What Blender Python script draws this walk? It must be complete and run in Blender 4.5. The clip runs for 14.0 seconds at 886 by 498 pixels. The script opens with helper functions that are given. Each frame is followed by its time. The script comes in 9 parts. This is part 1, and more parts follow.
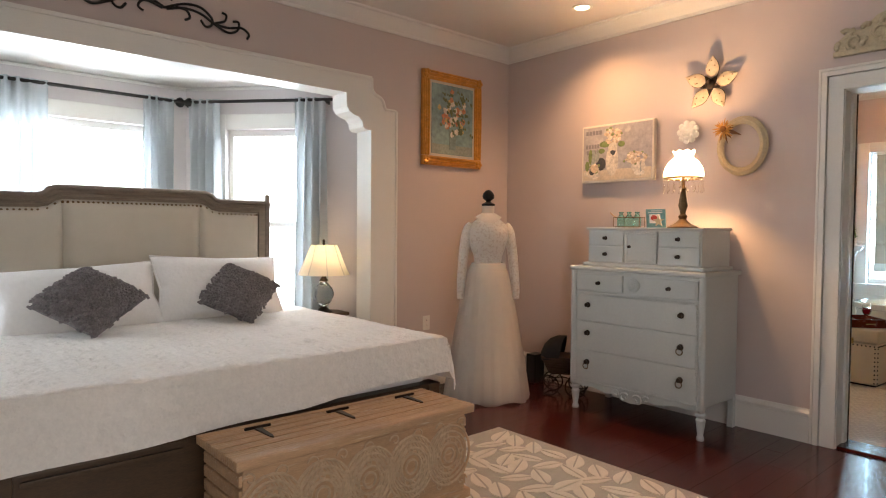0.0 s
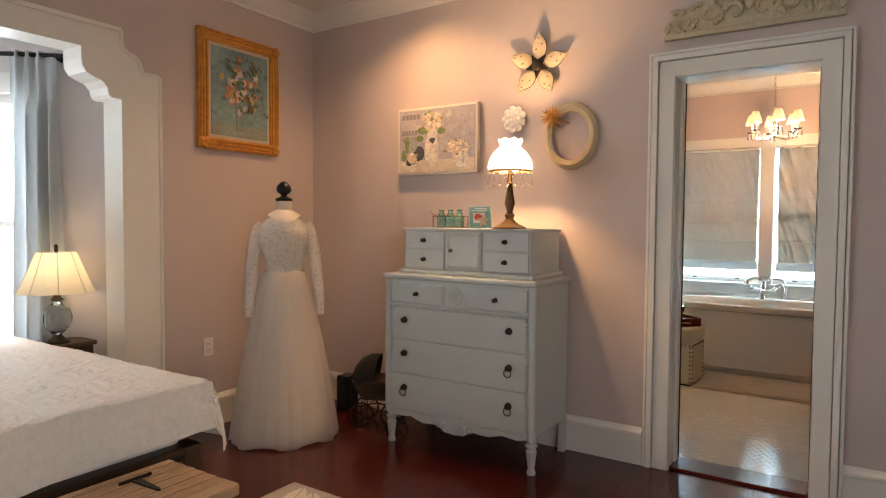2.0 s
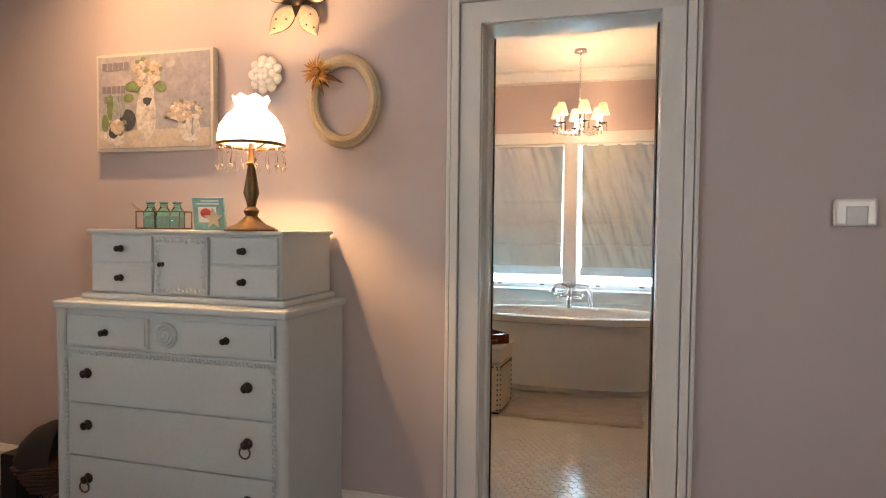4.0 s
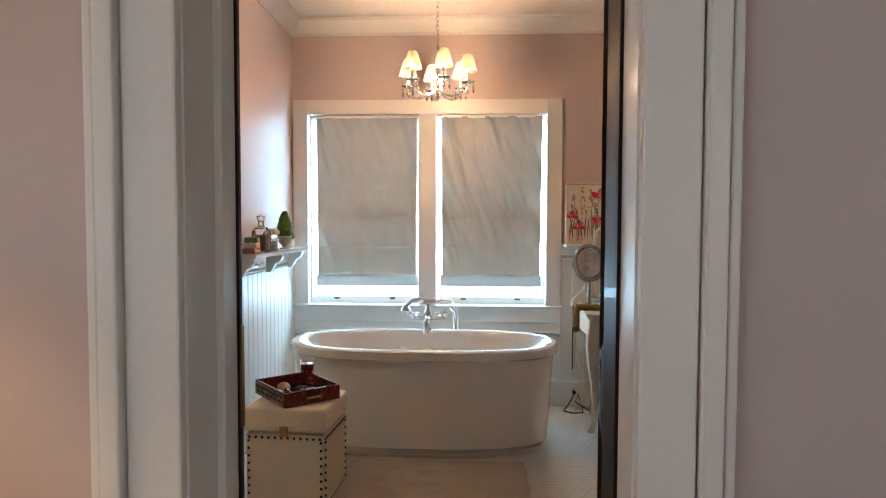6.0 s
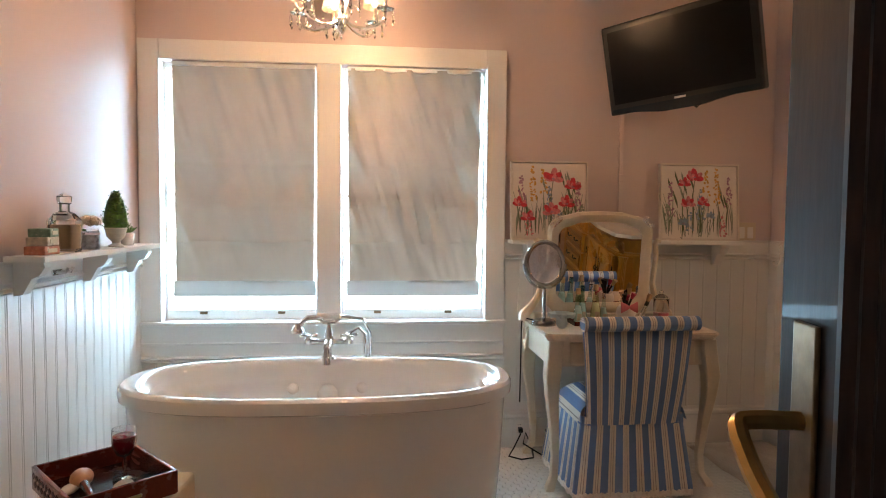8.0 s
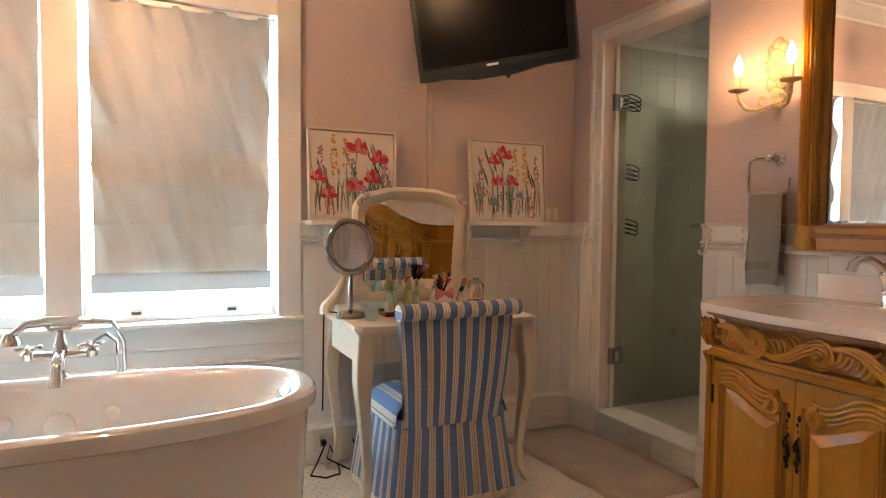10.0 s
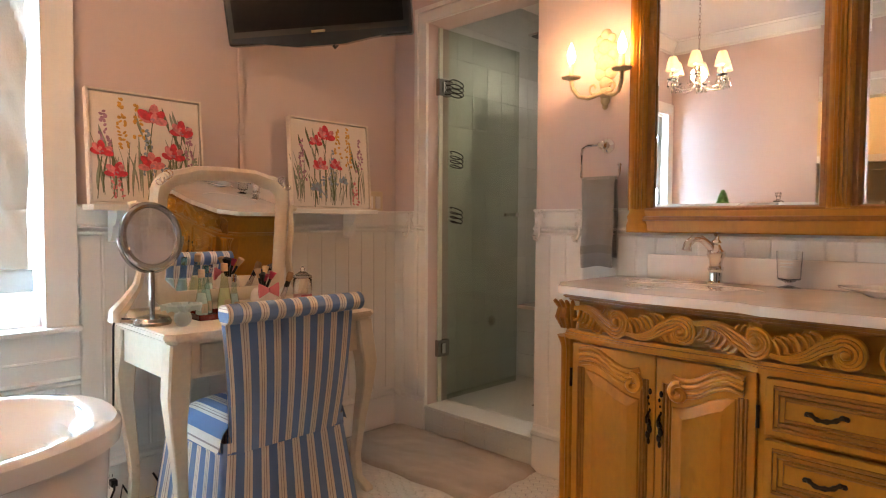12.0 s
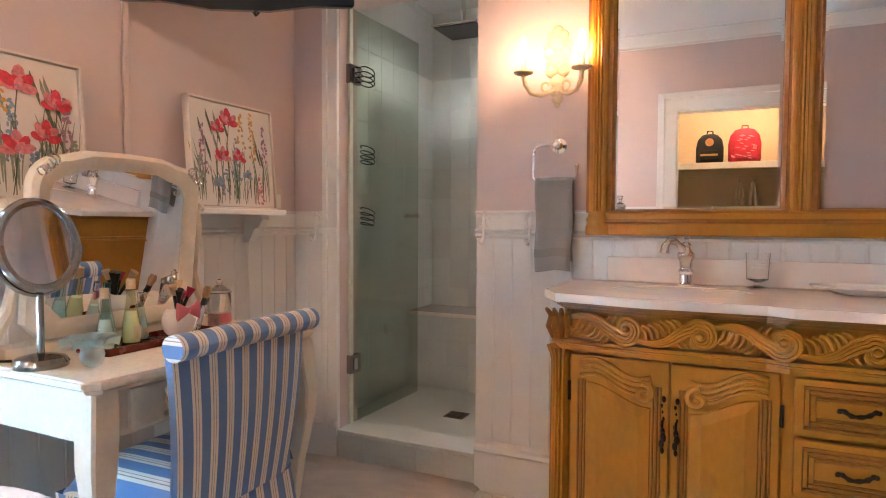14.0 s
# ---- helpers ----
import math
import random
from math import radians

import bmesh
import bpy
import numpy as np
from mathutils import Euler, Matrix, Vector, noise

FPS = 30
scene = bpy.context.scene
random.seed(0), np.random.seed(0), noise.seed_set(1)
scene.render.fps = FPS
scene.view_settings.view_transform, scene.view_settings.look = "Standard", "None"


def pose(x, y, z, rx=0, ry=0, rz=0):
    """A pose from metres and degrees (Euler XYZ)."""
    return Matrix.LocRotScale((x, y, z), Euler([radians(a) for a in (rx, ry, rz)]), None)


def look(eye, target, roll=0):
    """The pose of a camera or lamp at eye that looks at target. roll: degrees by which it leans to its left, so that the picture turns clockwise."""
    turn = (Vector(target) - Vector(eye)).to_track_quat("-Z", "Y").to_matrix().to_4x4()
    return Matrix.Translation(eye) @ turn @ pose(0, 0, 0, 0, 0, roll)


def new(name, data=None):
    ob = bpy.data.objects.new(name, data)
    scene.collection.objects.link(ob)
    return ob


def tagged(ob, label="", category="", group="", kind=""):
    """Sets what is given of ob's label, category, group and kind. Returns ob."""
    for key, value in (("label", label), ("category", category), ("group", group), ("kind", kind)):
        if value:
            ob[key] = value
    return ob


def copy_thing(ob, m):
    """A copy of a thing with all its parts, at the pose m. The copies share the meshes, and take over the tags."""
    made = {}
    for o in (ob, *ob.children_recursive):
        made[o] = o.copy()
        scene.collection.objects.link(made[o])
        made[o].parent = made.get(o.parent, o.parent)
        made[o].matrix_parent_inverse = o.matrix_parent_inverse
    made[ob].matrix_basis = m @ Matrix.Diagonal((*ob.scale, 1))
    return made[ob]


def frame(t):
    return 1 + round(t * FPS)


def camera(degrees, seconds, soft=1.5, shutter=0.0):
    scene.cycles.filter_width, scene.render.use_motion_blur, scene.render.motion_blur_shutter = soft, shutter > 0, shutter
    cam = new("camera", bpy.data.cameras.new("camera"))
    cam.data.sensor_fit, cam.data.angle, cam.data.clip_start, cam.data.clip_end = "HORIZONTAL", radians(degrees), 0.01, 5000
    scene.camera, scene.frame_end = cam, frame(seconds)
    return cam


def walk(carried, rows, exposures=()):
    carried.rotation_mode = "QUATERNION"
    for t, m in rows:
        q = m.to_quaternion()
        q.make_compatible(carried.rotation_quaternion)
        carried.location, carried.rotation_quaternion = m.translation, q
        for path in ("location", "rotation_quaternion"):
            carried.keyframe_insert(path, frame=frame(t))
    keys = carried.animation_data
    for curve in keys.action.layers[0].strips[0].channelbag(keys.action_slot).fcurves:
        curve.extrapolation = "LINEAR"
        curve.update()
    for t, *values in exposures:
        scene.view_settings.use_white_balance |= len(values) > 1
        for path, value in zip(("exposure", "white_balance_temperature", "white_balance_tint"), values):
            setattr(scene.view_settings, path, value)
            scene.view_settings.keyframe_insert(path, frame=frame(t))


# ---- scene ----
cam = camera(71.1, 14.0, 1.1)
PATH = [
    (0, (1.234, 0.421, 1.278), (2.554, 1.923, 1.214), 0.5),
    (0.5, (1.389, 0.578, 1.274), (2.793, 2.002, 1.215), 0.5),
    (1, (1.566, 0.697, 1.289), (3.055, 2.031, 1.225), 0.5),
    (1.5, (1.747, 0.781, 1.303), (3.332, 1.999, 1.232), 0.5),
    (2, (1.933, 0.826, 1.324), (3.607, 1.918, 1.243), 0.4),
    (2.5, (2.117, 0.864, 1.314), (3.873, 1.818, 1.240), 0.5),
    (3, (2.347, 0.900, 1.324), (4.171, 1.717, 1.245), 0.4),
    (3.5, (2.646, 0.969, 1.333), (4.522, 1.657, 1.250), 0.4),
    (4, (2.991, 1.088, 1.322), (4.915, 1.629, 1.251), 0.6),
    (4.2, (3.149, 1.100, 1.326), (5.083, 1.603, 1.253), 0.5),
    (6.3, (4.658, 1.193, 1.342), (6.654, 1.260, 1.252), 0.2),
    (6.5, (4.767, 1.200, 1.342), (6.762, 1.255, 1.248), 0.2),
    (7, (5.037, 1.222, 1.343), (7.034, 1.227, 1.238), 0.2),
    (7.2, (5.155, 1.246, 1.338), (7.152, 1.215, 1.233), 0.3),
    (9.3, (5.999, 1.191, 1.223), (7.913, 0.618, 1.137), 0.4),
    (9.5, (6.020, 1.189, 1.210), (7.909, 0.537, 1.124), 0.4),
    (10, (6.056, 1.187, 1.186), (7.867, 0.342, 1.099), 0.5),
    (10.5, (6.100, 1.195, 1.168), (7.831, 0.197, 1.081), 0.5),
    (11, (6.193, 1.206, 1.151), (7.834, 0.066, 1.065), 0.5),
    (11.5, (6.300, 1.224, 1.138), (7.828, -0.063, 1.051), 0.4),
    (12, (6.413, 1.248, 1.130), (7.813, -0.178, 1.044), 0.3),
    (12.5, (6.551, 1.284, 1.126), (7.814, -0.265, 1.043), 0.4),
    (13, (6.720, 1.324, 1.131), (7.845, -0.327, 1.046), 0.3),
    (13.5, (6.898, 1.362, 1.136), (7.887, -0.374, 1.050), 0.3),
    (14, (7.069, 1.392, 1.138), (7.930, -0.411, 1.054), 0.3),
]
walk(cam, [(t, look(eye, target, roll)) for t, eye, target, roll in PATH],
     [(0.0, 0.38, 6700, 10), (1.9, 0.28, 6900, 10), (2.5, 0.58, 6800, 10), (4.0, 0.42, 6600, 10), (6.5, 0.26, 6300, 11), (9.5, 0.66, 7250, 18), (12.0, 1.1, 6850, 17), (14.0, 1.36, 5700, 14)])

# ---- light ----
world = bpy.data.worlds.new("sky")
scene.world = world
world.use_nodes = True
wn = world.node_tree
sky = wn.nodes.new("ShaderNodeTexSky")
sky.sky_type, sky.sun_disc, sky.sun_elevation, sky.sun_rotation = "NISHITA", False, radians(40), radians(200)
wn.links.new(sky.outputs[0], wn.nodes["Background"].inputs[0])
wn.nodes["Background"].inputs[1].default_value = 0.12


def lamp(name, kind, power, colour, m, **more):
    data = bpy.data.lights.new(name, kind)
    data.energy, data.color = power, colour
    for key, value in more.items():
        if key == "radius":
            data.shadow_soft_size = value
        elif key == "size":
            data.shape, data.size, data.size_y = "RECTANGLE", value[0], value[1]
        elif key == "cone":
            data.spot_size, data.spot_blend = radians(value[0]), value[1]
    ob = new(name, data)
    ob.matrix_basis = m
    return ob


sun = lamp("sun", "SUN", 0.8, (1.0, 0.96, 0.9), look((0, 0, 10), (-4.0, 6.0, 0)))
sun.data.angle = radians(12)
WARM = (1.0, 0.64, 0.36)
COOL = (0.80, 0.90, 1.0)
# daylight in the openings of the bay and the bathroom
lamp("bay_daylight", "AREA", 105, COOL, look((2.0, 5.85, 1.3), (2.0, 3.4, 1.15)), size=(1.6, 1.6))
lamp("bay_daylight", "AREA", 40, COOL, look((3.70, 5.28, 1.35), (2.75, 4.45, 1.1)), size=(0.72, 1.6))
lamp("bay_daylight", "AREA", 26, COOL, look((0.28, 5.28, 1.35), (1.23, 4.45, 1.15)), size=(0.72, 1.6))
# fill that brightens the bedroom from an added opening out of view
lamp("bedroom_fill", "AREA", 25, (1.0, 0.93, 0.86), look((1.2, -1.42, 1.5), (1.9, 1.5, 1.25)), size=(2.4, 1.5))

lamp("bath_daylight", "AREA", 370, (0.40, 0.75, 1.0), look((9.75, 1.5, 1.35), (7.5, 1.45, 0.7)), size=(2.1, 1.7))

# ---- materials ----


def mat(name, colour, rough=0.6, metal=0.0, vary=0.08, scale=6.0, fine=60.0, bump=0.1, sheen=0.0, coat=0.0, stretch=(1, 1, 1), spot=None, glow=None, clear=0.0, per_piece=0.0, under=0.0):
    """A surface with a base colour that varies at two scales, and fine relief."""
    m = bpy.data.materials.new(name)
    m.use_nodes = True
    nt, N = m.node_tree, m.node_tree.nodes
    b = N["Principled BSDF"]
    tc, mp = N.new("ShaderNodeTexCoord"), N.new("ShaderNodeMapping")
    mp.inputs["Scale"].default_value = stretch
    nt.links.new(tc.outputs["Object"], mp.inputs[0])
    n1, n2 = N.new("ShaderNodeTexNoise"), N.new("ShaderNodeTexNoise")
    n1.inputs["Scale"].default_value, n1.inputs["Detail"].default_value = scale, 4
    n2.inputs["Scale"].default_value, n2.inputs["Detail"].default_value = fine, 3
    nt.links.new(mp.outputs[0], n1.inputs[0])
    nt.links.new(mp.outputs[0], n2.inputs[0])
    add = N.new("ShaderNodeMath")
    nt.links.new(n1.outputs[0], add.inputs[0])
    nt.links.new(n2.outputs[0], add.inputs[1])
    ramp = N.new("ShaderNodeMapRange")
    ramp.inputs[1].default_value, ramp.inputs[2].default_value = 0.6, 1.4
    ramp.inputs[3].default_value, ramp.inputs[4].default_value = 1 - vary, 1 + vary
    nt.links.new(add.outputs[0], ramp.inputs[0])
    value = ramp.outputs[0]
    if per_piece:
        info, rng, mul = N.new("ShaderNodeObjectInfo"), N.new("ShaderNodeMapRange"), N.new("ShaderNodeMath")
        rng.inputs[3].default_value, rng.inputs[4].default_value = 1 - per_piece, 1 + per_piece
        mul.operation = "MULTIPLY"
        nt.links.new(info.outputs["Random"], rng.inputs[0])
        nt.links.new(rng.outputs[0], mul.inputs[0])
        nt.links.new(value, mul.inputs[1])
        value = mul.outputs[0]
    mix = N.new("ShaderNodeVectorMath")
    mix.operation = "SCALE"
    mix.inputs[0].default_value = colour
    nt.links.new(value, mix.inputs["Scale"])
    out = mix.outputs[0]
    if spot:
        s_col, s_scale, s_lim = spot
        ns, r2, mx = N.new("ShaderNodeTexNoise"), N.new("ShaderNodeMapRange"), N.new("ShaderNodeMix")
        ns.inputs["Scale"].default_value, ns.inputs["Detail"].default_value = s_scale, 6
        r2.inputs[1].default_value, r2.inputs[2].default_value = s_lim, s_lim + 0.12
        mx.data_type = "RGBA"
        nt.links.new(mp.outputs[0], ns.inputs[0])
        nt.links.new(ns.outputs[0], r2.inputs[0])
        nt.links.new(r2.outputs[0], mx.inputs["Factor"])
        nt.links.new(out, mx.inputs[6])
        mx.inputs[7].default_value = (*s_col, 1)
        out = mx.outputs[2]
    nt.links.new(out, b.inputs["Base Color"])
    b.inputs["Roughness"].default_value, b.inputs["Metallic"].default_value = rough, metal
    rr = N.new("ShaderNodeMapRange")
    rr.inputs[3].default_value, rr.inputs[4].default_value = max(rough - 0.06, 0.02), min(rough + 0.08, 1)
    nt.links.new(n1.outputs[0], rr.inputs[0])
    nt.links.new(rr.outputs[0], b.inputs["Roughness"])
    if bump:
        bp = N.new("ShaderNodeBump")
        bp.inputs["Strength"].default_value, bp.inputs["Distance"].default_value = bump, 0.004
        nt.links.new(add.outputs[0], bp.inputs["Height"])
        nt.links.new(bp.outputs[0], b.inputs["Normal"])
    b.inputs["Sheen Weight"].default_value, b.inputs["Coat Weight"].default_value = sheen, coat
    b.inputs["Transmission Weight"].default_value = clear
    if under:
        b.inputs["Subsurface Weight"].default_value = under
        b.inputs["Subsurface Radius"].default_value = (0.02, 0.012, 0.008)
    if glow:
        b.inputs["Emission Color"].default_value, b.inputs["Emission Strength"].default_value = (*glow[0], 1), glow[1]
    return m


def veil(name, colour, through_part, rough=0.9, bump=0.2, scale=14.0, stretch=(1, 1, 1), spot=None):
    """Thin cloth: part of the light goes through it."""
    m = mat(name, colour, rough, vary=0.06, scale=scale, fine=160, bump=bump, sheen=0.2, stretch=stretch, spot=spot)
    nt, N = m.node_tree, m.node_tree.nodes
    t, mix, outn = N.new("ShaderNodeBsdfTranslucent"), N.new("ShaderNodeMixShader"), N["Material Output"]
    t.inputs[0].default_value = (*colour, 1)
    mix.inputs[0].default_value = through_part
    nt.links.new(N["Principled BSDF"].outputs[0], mix.inputs[1])
    nt.links.new(t.outputs[0], mix.inputs[2])
    nt.links.new(mix.outputs[0], outn.inputs[0])
    return m


def sheer(name, colour, see):
    """Netting: part of it is open."""
    m = veil(name, colour, 0.4)
    nt, N = m.node_tree, m.node_tree.nodes
    t, mix, outn = N.new("ShaderNodeBsdfTransparent"), N.new("ShaderNodeMixShader"), N["Material Output"]
    old = outn.inputs[0].links[0].from_socket
    mix.inputs[0].default_value = see
    nt.links.new(old, mix.inputs[1])
    nt.links.new(t.outputs[0], mix.inputs[2])
    nt.links.new(mix.outputs[0], outn.inputs[0])
    return m


def glass(name, colour=(1, 1, 1), rough=0.0, ior=1.45):
    m = bpy.data.materials.new(name)
    m.use_nodes = True
    b = m.node_tree.nodes["Principled BSDF"]
    b.inputs["Base Color"].default_value = (*colour, 1)
    b.inputs["Roughness"].default_value, b.inputs["IOR"].default_value = rough, ior
    b.inputs["Transmission Weight"].default_value = 1
    return m


def pane_glass(name, colour, gloss=0.08):
    """A thin pane: mostly clear, with a faint reflection."""
    m = bpy.data.materials.new(name)
    m.use_nodes = True
    nt, N = m.node_tree, m.node_tree.nodes
    t, g, mix = N.new("ShaderNodeBsdfTransparent"), N.new("ShaderNodeBsdfGlossy"), N.new("ShaderNodeMixShader")
    t.inputs[0].default_value = (*colour, 1)
    g.inputs["Roughness"].default_value = 0.02
    fr, pw, sc = N.new("ShaderNodeLayerWeight"), N.new("ShaderNodeMath"), N.new("ShaderNodeMath")
    pw.operation, pw.inputs[1].default_value = "POWER", 4.0
    sc.operation, sc.inputs[1].default_value, sc.inputs[2].default_value = "MULTIPLY_ADD", 0.35, 0.03
    nt.links.new(fr.outputs["Facing"], pw.inputs[0])
    nt.links.new(pw.outputs[0], sc.inputs[0])
    nt.links.new(sc.outputs[0], mix.inputs[0])
    nt.links.new(t.outputs[0], mix.inputs[1])
    nt.links.new(g.outputs[0], mix.inputs[2])
    nt.links.new(mix.outputs[0], N["Material Output"].inputs[0])
    return m


def glowing(name, colour, strength):
    m = bpy.data.materials.new(name)
    m.use_nodes = True
    b = m.node_tree.nodes["Principled BSDF"]
    b.inputs["Base Color"].default_value = (*colour, 1)
    b.inputs["Emission Color"].default_value, b.inputs["Emission Strength"].default_value = (*colour, 1), strength
    return m


WALL = mat("wall_paint", (0.56, 0.475, 0.455), 0.55, vary=0.025, scale=1.2, fine=220, bump=0.06)
# the wall paint again, made paler to carry the bay's window light
BAY_WALL_LIT = mat("bay_wall_lit_paint", (0.64, 0.59, 0.59), 0.55, vary=0.025, scale=1.2, fine=220, bump=0.06)
BATH_WALL = mat("bath_wall_paint", (0.60, 0.49, 0.465), 0.42, vary=0.025, scale=1.4, fine=200, bump=0.05)
CEIL = mat("ceiling_paint", (0.74, 0.70, 0.66), 0.8, vary=0.02, scale=1, fine=150, bump=0.05)
TRIM = mat("white_trim_paint", (0.76, 0.74, 0.70), 0.32, vary=0.03, scale=3, fine=90, bump=0.05)
CREAM = mat("cream_paint", (0.62, 0.53, 0.38), 0.4, vary=0.04, scale=3, fine=90, bump=0.05)
BEAD = mat("beadboard_paint", (0.74, 0.73, 0.70), 0.42, vary=0.03, scale=4, fine=90, bump=0.05, per_piece=0.01)
PLANK = mat("mahogany_floor", (0.060, 0.008, 0.005), 0.22, vary=0.22, scale=3, fine=40, bump=0.03, coat=0.12, stretch=(0.6, 9, 1), per_piece=0.10)
HEX = mat("white_hex_tile", (0.72, 0.68, 0.61), 0.16, vary=0.05, scale=8, fine=60, bump=0.04, per_piece=0.06)
GROUT = mat("pale_grout", (0.42, 0.39, 0.34), 0.85, vary=0.1, bump=0.2)
WHITE_TILE = mat("white_wall_tile", (0.62, 0.64, 0.60), 0.18, vary=0.04, bump=0.03, per_piece=0.04)
MARBLE = mat("cultured_marble", (0.82, 0.73, 0.65), 0.12, vary=0.05, scale=3, fine=12, bump=0.02, coat=0.4)
ACRYLIC = mat("white_acrylic", (0.82, 0.80, 0.77), 0.1, vary=0.015, bump=0.0, coat=0.5)
PORCELAIN = mat("porcelain", (0.83, 0.79, 0.74), 0.08, vary=0.02, bump=0.0, coat=0.5)
DRESSER = mat("pale_grey_paint", (0.51, 0.53, 0.515), 0.45, vary=0.05, scale=5, fine=70, bump=0.08, spot=((0.62, 0.62, 0.58), 30, 0.72))
OAK = mat("honey_stained_wood", (0.46, 0.195, 0.012), 0.32, vary=0.12, scale=4, fine=50, bump=0.1, coat=0.08, stretch=(1.5, 1.5, 0.6), spot=((0.36, 0.15, 0.010), 7, 0.60))
OAK_DARK = mat("carved_honey_wood", (0.30, 0.115, 0.008), 0.36, vary=0.2, scale=12, fine=70, bump=0.15, coat=0.08, spot=((0.22, 0.075, 0.006), 25, 0.64))
BLACKWOOD = mat("dark_ebonised_wood", (0.022, 0.010, 0.007), 0.5, vary=0.5, scale=4, fine=40, bump=0.06, coat=0.05, stretch=(3, 3, 0.5))
DOORGLASS = mat("smoky_leaded_glass", (0.03, 0.032, 0.026), 0.32, vary=0.5, scale=16, fine=40, bump=0.5)
LEADWORK = mat("leadwork", (0.035, 0.035, 0.03), 0.7, 0.0, vary=0.3, bump=0.2)
GREYWOOD = mat("weathered_grey_wood", (0.21, 0.165, 0.125), 0.6, vary=0.3, scale=6, fine=60, bump=0.2, stretch=(1, 6, 6))
LINEN = mat("cream_linen", (0.55, 0.50, 0.42), 0.9, vary=0.06, scale=8, fine=300, bump=0.25, sheen=0.3)
QUILT = mat("white_matelasse", (0.82, 0.785, 0.745), 0.9, vary=0.07, scale=32, fine=85, bump=1.0, sheen=0.2)
PILLOW = mat("white_quilted_cotton", (0.78, 0.76, 0.75), 0.9, vary=0.04, scale=7, fine=45, bump=0.8, sheen=0.2)
SHAG = mat("grey_rosette_fabric", (0.19, 0.17, 0.175), 0.95, vary=0.45, scale=26, fine=90, bump=0.8, sheen=0.1)
DARKBED = mat("dark_brown_bed_wood", (0.075, 0.043, 0.022), 0.45, vary=0.35, scale=5, fine=60, bump=0.15, stretch=(1, 5, 5))
PALEWOOD = mat("limewashed_mango_wood", (0.47, 0.30, 0.175), 0.5, vary=0.25, scale=4, fine=50, bump=0.35, stretch=(0.7, 8, 8), spot=((0.60, 0.46, 0.33), 14, 0.60))
BRONZE = mat("dark_bronze", (0.045, 0.032, 0.022), 0.38, 0.85, vary=0.3, bump=0.1)
ANTIQUE = mat("antique_brass", (0.16, 0.10, 0.05), 0.35, 0.9, vary=0.3, bump=0.1)
BRASS = mat("worn_brass", (0.45, 0.29, 0.11), 0.28, 0.95, vary=0.2, bump=0.08)
CHROME = mat("chrome", (0.82, 0.80, 0.78), 0.07, 1.0, vary=0.02, bump=0.0)
IRON = mat("black_iron", (0.02, 0.018, 0.016), 0.5, 0.5, vary=0.3, bump=0.1)
BLACK = mat("black_plastic", (0.007, 0.007, 0.008), 0.3, vary=0.2, bump=0.02)
SCREEN = mat("dark_screen", (0.006, 0.006, 0.007), 0.22, vary=0.1, bump=0.0)
for dark, level in ((SCREEN, 0.05), (BLACK, 0.25), (BLACKWOOD, 0.13), (DOORGLASS, 0.2), (LEADWORK, 0.15)):
    dark.node_tree.nodes["Principled BSDF"].inputs["Specular IOR Level"].default_value = level
GOLD = mat("gilt_frame", (0.60, 0.28, 0.055), 0.32, 0.5, vary=0.3, scale=14, fine=60, bump=0.3)
MIRROR = bpy.data.materials.new("silvered_mirror")
MIRROR.use_nodes = True
mb = MIRROR.node_tree.nodes["Principled BSDF"]
mb.inputs["Base Color"].default_value, mb.inputs["Metallic"].default_value, mb.inputs["Roughness"].default_value = (0.88, 0.88, 0.87, 1), 1.0, 0.0
IVORY = mat("ivory_painted_wood", (0.66, 0.57, 0.44), 0.42, vary=0.07, scale=5, fine=60, bump=0.1, spot=((0.45, 0.36, 0.25), 18, 0.7))
IVORY_WORN = mat("worn_ivory_tabletop", (0.66, 0.55, 0.42), 0.45, vary=0.15, scale=6, fine=60, bump=0.12, spot=((0.42, 0.30, 0.18), 10, 0.66))
PLASTER = mat("cream_plaster", (0.54, 0.44, 0.29), 0.75, vary=0.12, scale=14, fine=80, bump=0.35)
CARVED = mat("carved_antique_white", (0.50, 0.44, 0.31), 0.7, vary=0.2, scale=16, fine=70, bump=0.3)

# ---- mesh helpers ----


def thing(name, label, category, m=None, group="", kind=""):
    ob = new(name)
    ob.empty_display_size = 0.05
    ob.matrix_basis = m if m is not None else Matrix()
    return tagged(ob, label, category, group, kind)


def mesh_of(name, bm, material, smooth=False):
    me = bpy.data.meshes.new(name)
    bmesh.ops.recalc_face_normals(bm, faces=bm.faces)
    if smooth:
        for f in bm.faces:
            f.smooth = True
        for e in bm.edges:
            if len(e.link_faces) == 2 and e.calc_face_angle(0) > 0.7:
                e.smooth = False
    bm.to_mesh(me)
    bm.free()
    me.materials.append(material)
    return me


def part(name, bm, material, parent, label="", smooth=False):
    ob = new(name, mesh_of(name, bm, material, smooth))
    ob.parent = parent
    if label:
        ob["label"] = label
    return ob


def solo(name, bm, material, label, category, m=None, group="", kind="", smooth=False):
    ob = new(name, mesh_of(name, bm, material, smooth))
    if m is not None:
        ob.matrix_basis = m
    return tagged(ob, label, category, group, kind)


def B():
    return bmesh.new()


